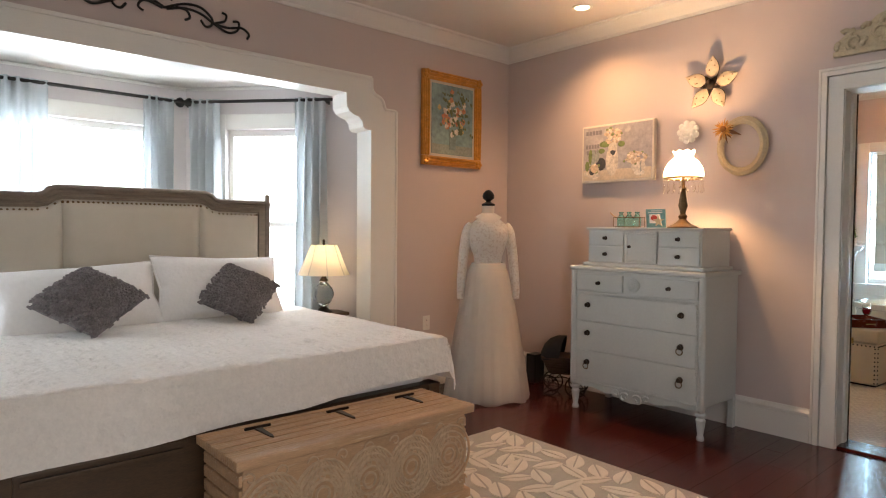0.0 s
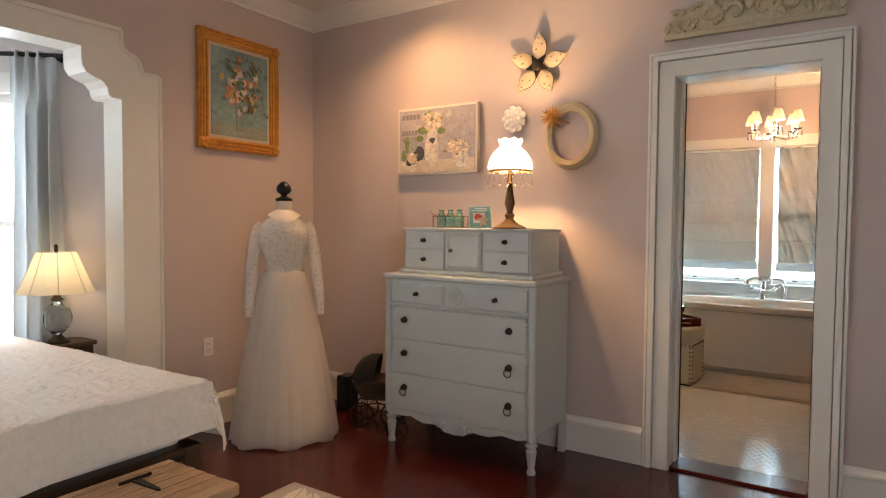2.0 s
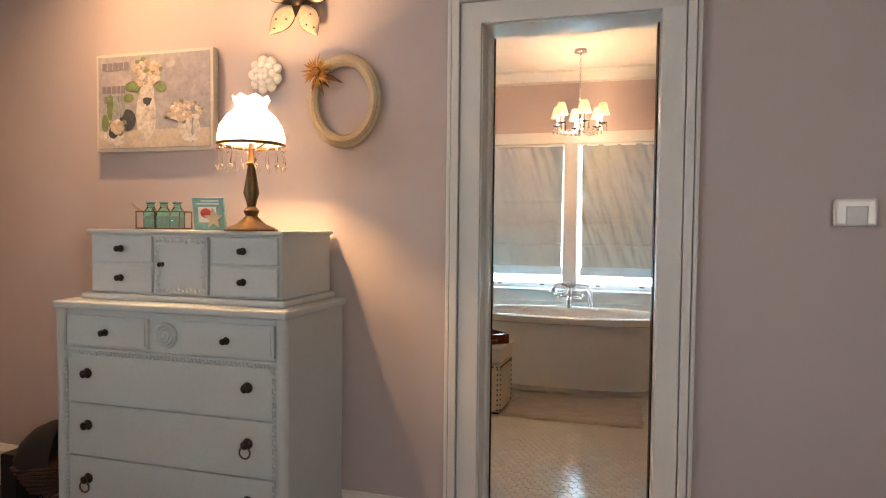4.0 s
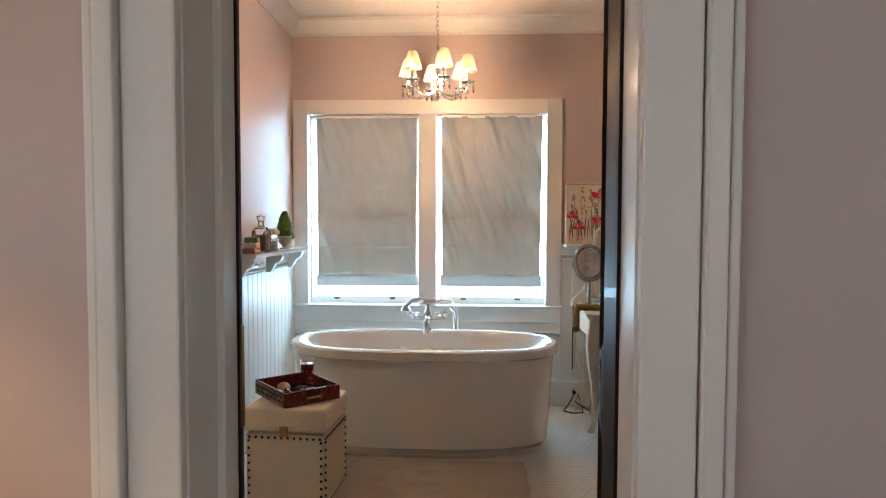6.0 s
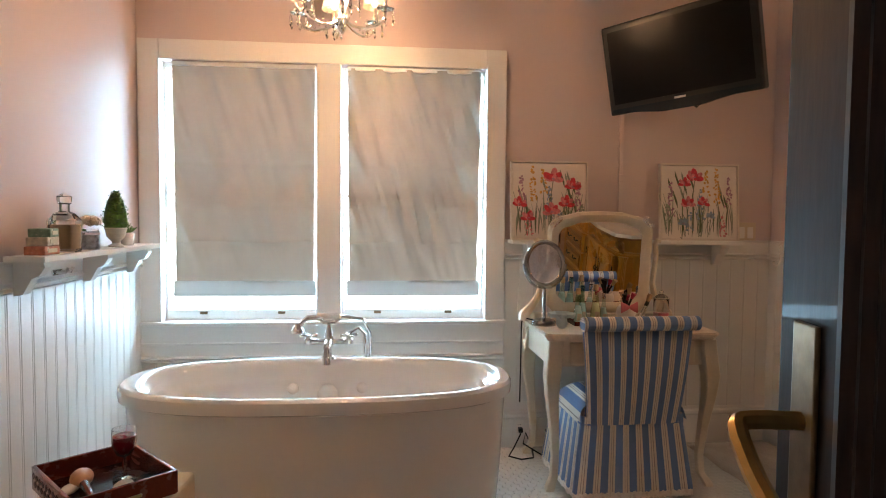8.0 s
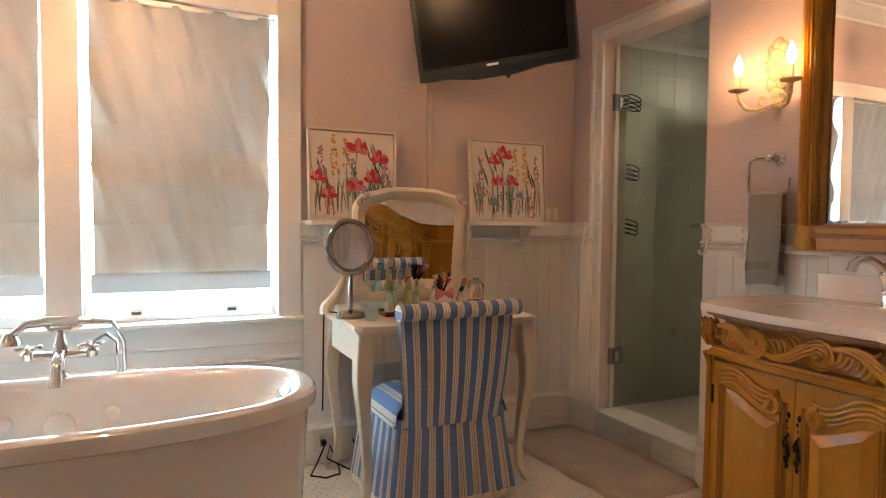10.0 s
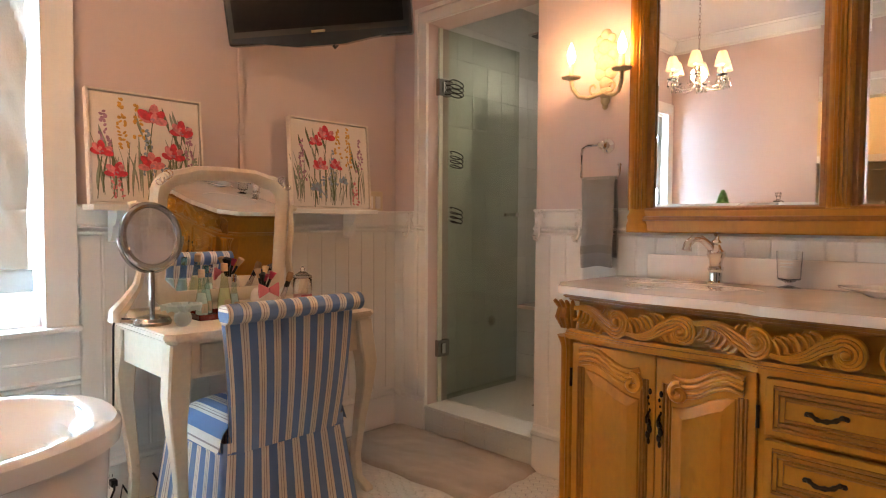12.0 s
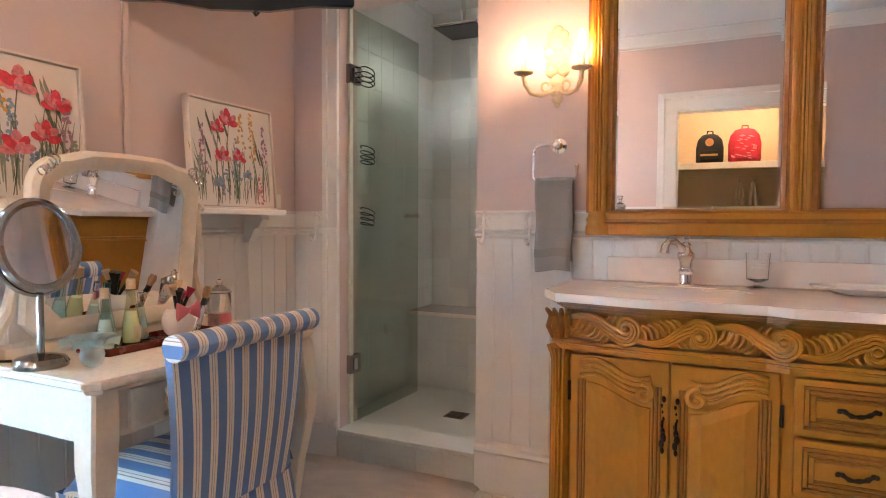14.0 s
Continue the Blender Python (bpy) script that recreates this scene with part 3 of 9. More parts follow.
# rods stand off the walls; x along the wall, y outwards
RZ = 2.265
MR, MC, ML = (m @ pose(0, -0.10, 0) for m in (M_R, M_C, M_L))
rod(MR, 0.06, 1.27, RZ)
rod(MC, 0.10, L_C - 0.06, RZ)
rod(ML, L_L - 1.27, L_L - 0.06, RZ)
for m, x, w in ((MR, 0.21, 0.32), (MR, 1.08, 0.30), (MC, L_C - 0.24, 0.27), (MC, 0.90, 0.36), (MC, 0.24, 0.28), (ML, L_L - 1.08, 0.30), (ML, L_L - 0.21, 0.32)):
    curtain(m @ pose(x, 0, 0), w, RZ + 0.02, 0.03, 4, x * 7)
bm = B()
for p, q in ((P[0], P[1]), (P[1], P[2]), (P[2], P[3])):
    tube(bm, [(*p, BAYZ - 0.012), (*q, BAYZ - 0.012)], 0.014, 6)
solo("trim", bm, TRIM, "white cove trim under the bay ceiling", "trim", kind="structure")

# iron scroll above the bay


def iron_scroll(m):
    t = thing("iron_wall_scroll", "dark wrought-iron scroll hung above the bay opening", "wall decor", m)
    for s in (1, -1):
        bm = B()
        for line in (((0.000, 0.006), (0.110, 0.053), (0.207, 0.055), (0.274, 0.007), (0.274, -0.036), (0.238, -0.052), (0.207, -0.019)),
                     ((0.012, 0.002), (0.110, 0.028), (0.207, 0.018), (0.293, -0.026), (0.378, -0.059), (0.439, -0.032), (0.445, 0.018), (0.409, 0.016)),
                     ((0.061, 0.025), (0.122, 0.019), (0.144, -0.019), (0.116, -0.040)),
                     ((0.293, -0.020), (0.354, 0.005), (0.366, 0.044), (0.339, 0.055)),
                     ((0.293, -0.026), (0.378, -0.030), (0.464, -0.013), (0.512, -0.042), (0.500, -0.075))):
            tube(bm, [(s * u, 0.0, v) for u, v, w in smooth_line([(u, v, 0.0) for u, v in line])], 0.0075, 6)
        part("scroll", bm, IRON, t, smooth=True)
    bm = B()
    for a in (-50, -25, 0, 25, 50):
        ball(bm, (0.05 * math.sin(radians(a)), 0, 0.05 + 0.06 * math.cos(radians(a))), 0.03, 8, 6, (0.35, 0.3, 1.3))
    part("palmette", bm, IRON, t, smooth=True)


iron_scroll(pose(2.42, BY - 0.015, 2.55))

# bed
BX1, BX2, FY, MZ = 1.42, 3.50, 3.0, 0.665
bed = thing("bed", "upholstered bed with cream nailhead headboard and weathered wood frame", "bed", pose((BX1 + BX2) / 2, 4.0, 0))
hw = 0.935
HY = 0.84     # headboard's front, from the bed's middle
top = [(-hw, 1.455), (-hw + 0.02, 1.475), (-0.56, 1.475), (-0.52, 1.485), (-0.49, 1.515), (-0.45, 1.528), (0.45, 1.528), (0.49, 1.515), (0.52, 1.485), (0.56, 1.475), (hw - 0.02, 1.475), (hw, 1.455)]
ins = [(-hw + 0.085, 1.385), (-0.55, 1.39), (-0.50, 1.40), (-0.46, 1.43), (-0.42, 1.443), (0.42, 1.443), (0.46, 1.43), (0.50, 1.40), (0.55, 1.39), (hw - 0.085, 1.385)]
SHIFT = -0.045
o = [(SHIFT + x, z) for x, z in [(-hw, 0.02)] + top + [(hw, 0.02), (hw - 0.085, 0.02)] + ins[::-1] + [(-hw + 0.085, 0.02)]]
part("headboard_frame", prism(B(), o, "y", HY - 0.02, HY + 0.06), GREYWOOD, bed, "weathered grey-brown carved frame")
bm = B()
tube(bm, [(SHIFT + x, HY - 0.022, z - 0.012) for x, z in top], 0.018, 6)
tube(bm, [(SHIFT + x, HY - 0.018, z + 0.03) for x, z in ins], 0.012, 6)
tube(bm, [(SHIFT + hw - 0.02, HY - 0.02, 0.05), (SHIFT + hw - 0.02, HY - 0.02, 1.45), (SHIFT + hw - 0.01, HY + 0.0, 1.52)], 0.02, 6)
part("moulding", bm, GREYWOOD, bed, smooth=True)


def pad(x0, x1):
    def topz(x):
        pts = [(-2, 1.385)] + ins + [(2, 1.385)]
        for (a, za), (b, zb) in zip(pts, pts[1:]):
            if a <= x <= b:
                return za + (zb - za) * (x - a) / max(b - a, 1e-6)
        return 1.385

    def f(u, v):
        x = x0 + (x1 - x0) * u
        z = 0.5 + (topz(x) - 0.5) * v
        puff = (min(u, 1 - u, 0.06) / 0.06) ** 0.5 * (min(1 - v, 0.05) / 0.05) ** 0.5
        return (SHIFT + x, HY - 0.002 - 0.03 * puff, z)
    return skin(B(), 36, 30, f)


for a, b in ((-hw + 0.085, -0.42), (-0.42, 0.42), (0.42, hw - 0.085)):
    part("headboard_pad", pad(a, b), LINEN, bed, "cream linen panel", smooth=True)
bm = B()
line = [(-hw + 0.10, 0.7 + 0.028 * k) for k in range(25)] + [(hw - 0.10, 0.7 + 0.028 * k) for k in range(25)]
for (a, za), (b, zb) in zip(ins, ins[1:]):
    n = max(1, int(math.hypot(b - a, zb - za) / 0.028))
    line += [(a + (b - a) * k / n, za - 0.018 + (zb - za) * k / n) for k in range(n)]
nail_mesh = mesh_of("nailhead", ball(B(), (0, 0, 0), 0.009, 8, 5), ANTIQUE, True)
for x, z in line:
    ob = new("nailhead", nail_mesh)
    ob.parent = bed
    ob.matrix_basis = Matrix.Translation((SHIFT + x, HY - 0.012, z))
L2 = (BX2 - BX1) / 2
part("side_rail", box(B(), (L2 - 0.10, -0.95, 0.12), (L2 - 0.05, HY, 0.36), 0.01), DARKBED, bed)
part("side_rail", box(B(), (-L2 + 0.05, -0.95, 0.12), (-L2 + 0.10, HY, 0.36), 0.01), DARKBED, bed)
part("footboard", box(B(), (-L2 + 0.03, -0.985, 0.04), (L2 - 0.03, -0.93, 0.40), 0.008), DARKBED, bed, "dark brown panelled footboard")
part("footboard_cap", box(B(), (-L2 + 0.01, -1.0, 0.402), (L2 - 0.01, -0.90, 0.43), 0.01), DARKBED, bed)
part("footboard_rail", box(B(), (-L2 + 0.01, -1.0, 0.04), (L2 - 0.01, -0.988, 0.12), 0.004), DARKBED, bed)
for k in range(3):
    x = -L2 + 0.12 + k * 0.66
    for z in (0.15, 0.355):
        part("panel_moulding", box(B(), (x, -1.002, z), (x + 0.56, -0.986, z + 0.02), 0.004), DARKBED, bed)
for x in (-L2 + 0.02, L2 - 0.10):
    part("leg", box(B(), (x, -1.005, 0), (x + 0.08, -0.92, 0.43), 0.008), DARKBED, bed)
part("mattress", box(B(), (-L2 + 0.06, -0.93, 0.34), (L2 - 0.06, HY - 0.04, MZ - 0.02), 0.05, 4), PILLOW, bed)

# the quilt: top, foot drop and side drops, one cloth over the mattress


def quilt_shape(u, v):
    x = -1.30 + 2.60 * u
    y = -1.28 + 2.02 * v
    ex, ey = L2 - 0.035, -0.985
    ox = max(0, abs(x) - ex)
    oy = max(0, ey - y)
    r = 0.09
    top_z = MZ + 0.022
    short = 1 - 0.20 * max(0.0, min(1.0, (x - 0.15) / 0.8))

    def drop(d):
        return 0 if d <= 0 else (d * d / (2 * r) if d < r else d - r / 2)
    z = top_z - drop(ox) - drop(oy) * short
    if ox > 0 and oy > 0:
        z = top_z - max(drop(ox), drop(oy) * short) - 0.25 * min(drop(ox), drop(oy))
    px = math.copysign(min(abs(x), ex + 0.035), x) + math.copysign(0.16 * ox, x) * (1 if ox else 0)
    py = max(y, ey - 0.035) - 0.10 * oy
    if oy > 0.02:
        py -= 0.012 * math.sin(px * 9) * min(1, oy * 6)
    if ox > 0.02:
        px += math.copysign(0.03 * math.sin(y * 8 + 1) * min(1, ox * 5), x)
    wave = 0.006 * noise.noise(Vector((x * 3.2, y * 3.2, 0.3))) + 0.0035 * noise.noise(Vector((x * 11, y * 11, 2)))
    # woven medallions
    cx, cy = (x / 0.24) % 1 - 0.5, (y / 0.24 + 0.5 * (math.floor(x / 0.24) % 2)) % 1 - 0.5
    rr, th = math.hypot(cx, cy), math.atan2(cy, cx)
    wave += 0.0065 * math.cos(rr * 26 + 1.2 * math.cos(th * 6)) * max(0, 1 - rr * 1.5)
    if oy > r:
        py -= 0.8 * wave
    elif ox > r:
        px += math.copysign(0.8 * wave, x)
    wave *= 1 if max(ox, oy) < r else 0.15
    return (px, py, max(z + wave + (0.02 * math.sin(px * 2.1 + 0.6) if oy > 0.2 else 0), 0.02))


q = solo("quilt", skin(B(), 230, 180, quilt_shape), QUILT, "white matelasse quilt draped over the bed", "bedding", pose((BX1 + BX2) / 2, 4.0, 0), smooth=True)


def pillow(m, w, h, d, material, name, label, group, fringe=False):
    t = thing(name, label, "pillow", m, group)

    def f(sgn):
        def g(u, v):
            a, b = u * 2 - 1, v * 2 - 1
            k = max(0, (1 - abs(a) ** 2.6)) * max(0, (1 - abs(b) ** 2.6))
            pinch = 1 - 0.12 * (1 - abs(a)) * abs(b) ** 3
            pinch2 = 1 - 0.10 * (1 - abs(b)) * abs(a) ** 3
            n = noise.noise(Vector((a * 2.3 + m[0][3], b * 2.3, sgn))) * 0.012
            return (a * w / 2 * pinch2, sgn * (d / 2 * k ** 0.5 + n * k), b * h / 2 * pinch)
        return g
    bm = B()
    skin(bm, 28, 22, f(1))
    skin(bm, 28, 22, f(-1))
    bmesh.ops.remove_doubles(bm, verts=bm.verts, dist=0.0008)
    part("cover", bm, material, t, smooth=True)
    if fringe:
        bm = B()
        rnd = random.Random(5)
        for i in range(21):
            for j in range(21):
                a, b = (i + 0.5 + rnd.uniform(-0.4, 0.4)) / 10.5 - 1, (j + 0.5 + rnd.uniform(-0.4, 0.4)) / 10.5 - 1
                k = max(0, (1 - abs(a) ** 2.6)) * max(0, (1 - abs(b) ** 2.6))
                y = -(d / 2 * k ** 0.5)
                ph, tilt = rnd.uniform(0, 6), rnd.uniform(-0.008, 0.008)
                pts = [(a * w / 2 + r * math.cos(ph + s), y - 0.004 - 0.006 * q2 - tilt * math.sin(ph + s), b * h / 2 + r * math.sin(ph + s)) for q2, (r, s) in enumerate(((0.019, 0), (0.018, 1.4), (0.015, 2.8), (0.011, 4.2), (0.006, 5.6)))]
                tube(bm, pts, [0.008, 0.009, 0.008, 0.007, 0.005], 5)
        part("rosette_cover", bm, material, t, "curled grey fabric rosettes", smooth=True)
    else:
        bm = B()
        ring = [(w / 2 * x, 0, h / 2 * z) for x, z in ((-1, -1), (-0.5, -0.94), (0, -0.88), (0.5, -0.94), (1, -1), (0.95, -0.5), (0.90, 0), (0.95, 0.5), (1, 1), (0.5, 0.94), (0, 0.88), (-0.5, 0.94), (-1, 1), (-0.95, 0.5), (-0.90, 0), (-0.95, -0.5), (-1, -1))]
        tube(bm, ring, 0.007, 6)
        part("seam", bm, material, t, smooth=True)
    return t


pillow(pose(2.03, 4.56, 0.835, -32, -3, 0), 0.90, 0.46, 0.26, PILLOW, "pillow", "white quilted pillow leaning on the headboard", "bed pillows")
pillow(pose(2.87, 4.56, 0.865, -27, 2, 0), 0.86, 0.47, 0.26, PILLOW, "pillow", "white quilted pillow leaning on the headboard", "bed pillows")
pillow(pose(2.02, 4.26, 0.855, -56, 0, -9) @ pose(0, 0, 0, 0, 42, 0), 0.405, 0.405, 0.15, SHAG, "cushion", "grey rosette-textured square throw cushion", "bed cushions", True)
pillow(pose(2.88, 4.28, 0.845, -48, 0, -16) @ pose(0, 0, 0, 0, 33, 0), 0.365, 0.365, 0.14, SHAG, "cushion", "grey rosette-textured square throw cushion", "bed cushions", True)

# night stand behind the bed, with its lamp
ns = thing("night_stand", "dark wooden night stand half hidden behind the bed", "night stand", pose(3.70, 4.60, 0))
part("top", box(B(), (-0.14, -0.13, 0.61), (0.14, 0.13, 0.635), 0.006), DARKBED, ns)
part("body", box(B(), (-0.125, -0.115, 0.2), (0.125, 0.115, 0.61), 0.006), DARKBED, ns)
for x in (-0.12, 0.08):
    for y in (-0.11, 0.07):
        part("leg", box(B(), (x, y, 0), (x + 0.04, y + 0.04, 0.2), 0.004), DARKBED, ns)
tl = thing("table_lamp", "bedside lamp with ribbed glass body and cream panelled shade", "lamp", pose(3.665, 4.56, 0.635))
part("foot", lathe(B(), [(0.065, 0), (0.065, 0.012), (0.045, 0.022), (0.03, 0.035), (0.022, 0.05)], 20), BRONZE, tl, smooth=True)
part("body", lathe(B(), [(0.022, 0.05), (0.05, 0.075), (0.072, 0.12), (0.075, 0.15), (0.062, 0.19), (0.03, 0.225), (0.022, 0.235)], 32, flute=(12, 0.035)), glass("ribbed_glass", (0.85, 0.9, 0.92), 0.02), tl, "spiral-ribbed clear glass", smooth=True)
part("neck", lathe(B(), [(0.022, 0.235), (0.036, 0.245), (0.02, 0.262), (0.014, 0.29), (0.012, 0.34)], 16), BRONZE, tl, smooth=True)
bm = lathe(B(), [(0.195, 0.29), (0.175, 0.33), (0.14, 0.41), (0.11, 0.49), (0.098, 0.515)], 32, caps=False, flute=(8, 0.03))
part("shade", bm, SHADE_CLOTH, tl, "cream panelled shade, lit", smooth=True)
bm = B()
for k in range(8):
    a = k * math.pi / 4 + math.pi / 8
    tube(bm, [(r * math.cos(a), r * math.sin(a), z) for r, z in ((0.19, 0.29), (0.171, 0.33), (0.137, 0.41), (0.108, 0.49), (0.096, 0.515))], 0.003, 5)
part("shade_ribs", bm, LINEN, tl)
part("finial", lathe(B(), [(0.004, 0.51), (0.012, 0.525), (0.008, 0.535), (0.012, 0.545), (0.003, 0.56)], 10), BRONZE, tl, smooth=True)
part("bulb", ball(B(), (0, 0, 0.39), 0.028, 10, 8), BULB, tl)
lamp("bedside_light", "POINT", 2.0, (1.0, 0.74, 0.48), pose(3.665, 4.56, 1.05), radius=0.04)

# carved chest at the foot of the bed
CX0, CX1, CY0, CY1, CZ1 = 2.11, 3.27, 2.50, 2.90, 0.455
ch = thing("blanket_chest", "limewashed carved mango-wood chest at the bed's foot", "chest", pose((CX0 + CX1) / 2, (CY0 + CY1) / 2, 0))
lx, ly = (CX1 - CX0) / 2, (CY1 - CY0) / 2
part("body", box(B(), (-lx + 0.035, -ly + 0.03, 0.05), (lx - 0.035, ly - 0.02, 0.405), 0.006), PALEWOOD, ch)
part("lid_edge", box(B(), (-lx, -ly, 0.415), (lx, -ly + 0.06, CZ1), 0.008), PALEWOOD, ch)
reeds = 17
for k in range(reeds):
    w3 = (2 * ly - 0.06) / reeds
    y = -ly + 0.06 + k * w3
    deep = 0.0025 + 0.0045 * (k / reeds) ** 2
    part("lid_reed", box(B(), (-lx, y, 0.417), (lx, y + w3 - deep, CZ1 - 0.001 - 0.0012 * (k % 3)), 0.005, 3), PALEWOOD, ch)
part("base", box(B(), (-lx + 0.01, -ly + 0.01, 0.0), (lx - 0.01, ly, 0.055), 0.012), PALEWOOD, ch)
for k in range(6):
    bm = B()
    box(bm, (-lx + 0.022, -ly + 0.035, 0.07 + k * 0.055), (-lx + 0.04, ly - 0.025, 0.115 + k * 0.055), 0.006)
    part("end_slat", bm, PALEWOOD, ch)
    bm = B()
    box(bm, (lx - 0.04, -ly + 0.035, 0.07 + k * 0.055), (lx - 0.022, ly - 0.025, 0.115 + k * 0.055), 0.006)
    part("end_slat", bm, PALEWOOD, ch)
bm = B()
yf = -ly + 0.026


def carve(pts, r):
    tube(bm, [(x, yf, z) for x, z in pts], r, 5)


for cx in (-0.44, -0.22, 0.0, 0.22, 0.44):
    for r in (0.03, 0.055, 0.08, 0.105, 0.13):
        carve([(cx + r * math.cos(a), 0.235 + r * 1.05 * math.sin(a)) for a in np.linspace(0, 2 * math.pi, 22)], 0.0062)
    for k in range(8):
        a = k * math.pi / 4
        carve(spiral((cx + 0.07 * math.cos(a), 0.235 + 0.075 * math.sin(a)), 0.022, 0.004, a, a + 5, 8), 0.0055)
for cx in (-0.33, -0.11, 0.11, 0.33):
    for d in (-0.03, -0.015, 0.0, 0.015, 0.03):
        for sgn in (-1, 1):
            carve([(cx - 0.09 + d, 0.235 - sgn * 0.13), (cx + 0.09 + d, 0.235 + sgn * 0.13)], 0.004)
for k in range(9):
    x = -0.52 + k * 0.13
    carve(spiral((x, 0.10), 0.035, 0.005, 0, 6, 10), 0.004)
    carve(spiral((x, 0.37), 0.03, 0.005, 3, -3, 10), 0.004)
part("carving", bm, mat("limewashed_relief", (0.53, 0.39, 0.26), 0.7, vary=0.2, scale=12, fine=70, bump=0.3), ch, "shallow carved scrollwork on the front")
for x in (-0.36, 0.02, 0.40):
    hs = part("hinge", prism(B(), [(x - 0.016, 0.105), (x + 0.016, 0.105), (x + 0.008, -0.02), (x, -0.035), (x - 0.008, -0.02)], "z", CZ1 - 0.002, CZ1 + 0.004, 0.0015), BRONZE, ch, "dark iron strap hinge")
    part("pin", tube(B(), [(x - 0.055, 0.11, CZ1 + 0.005), (x + 0.055, 0.11, CZ1 + 0.005)], 0.0065, 8), BRONZE, hs)

# rug with a leaf pattern
rug = thing("area_rug", "grey and cream wool rug with a leaf pattern", "rug", pose(2.2, 1.6, 0))
RUG_BASE = mat("rug_grey_pile", (0.40, 0.375, 0.34), 0.95, vary=0.15, scale=12, fine=220, bump=0.6, sheen=0.3)
RUG_LEAF = mat("rug_cream_pile", (0.72, 0.67, 0.60), 0.95, vary=0.12, scale=12, fine=220, bump=0.6, sheen=0.3)
part("ground", box(B(), (-1.4, -1.5, 0.0), (1.92, 1.545, 0.010), 0.004), RUG_BASE, rug)
bm = B()
rnd = random.Random(3)
for i in range(24):
    for j in range(22):
        x = -1.32 + i * 0.142 + rnd.uniform(-0.025, 0.025)
        y = -1.42 + j * 0.142 + (0.07 if i % 2 else 0) + rnd.uniform(-0.025, 0.025)
        lift = 0.0135 + 0.0002 * ((i * 7 + j * 5) % 11)
        if y > 1.46 or x > 1.86:
            continue
        a, ln, wd = rnd.gauss(0.7 + 1.2 * (i % 2), 0.45), rnd.uniform(0.085, 0.11), rnd.uniform(0.040, 0.055)
        for side in (1, -1):
            pts = []
            for k in range(9):
                s = k / 8
                pts.append((ln * (2 * s - 1), side * (0.007 + wd * math.sin(math.pi * s) ** 0.8 * (1 - 0.35 * s))))
            pts += [(ln * (1 - 0.1), side * 0.005), (-ln * 0.9, side * 0.005)]
            w = [(x + u * math.cos(a) - v * math.sin(a), y + u * math.sin(a) + v * math.cos(a)) for u, v in pts]
            if max(p[0] for p in w) < 1.9 and max(p[1] for p in w) < 1.53:
                f = bm.faces.new([bm.verts.new((p[0], p[1], lift)) for p in w])
ext = bmesh.ops.extrude_face_region(bm, geom=list(bm.faces))
for v in ext["geom"]:
    if isinstance(v, bmesh.types.BMVert):
        v.co.z = 0.008
part("leaves", bm, RUG_LEAF, rug, "cream carved-pile leaves")

# painting of flowers in a gilt frame


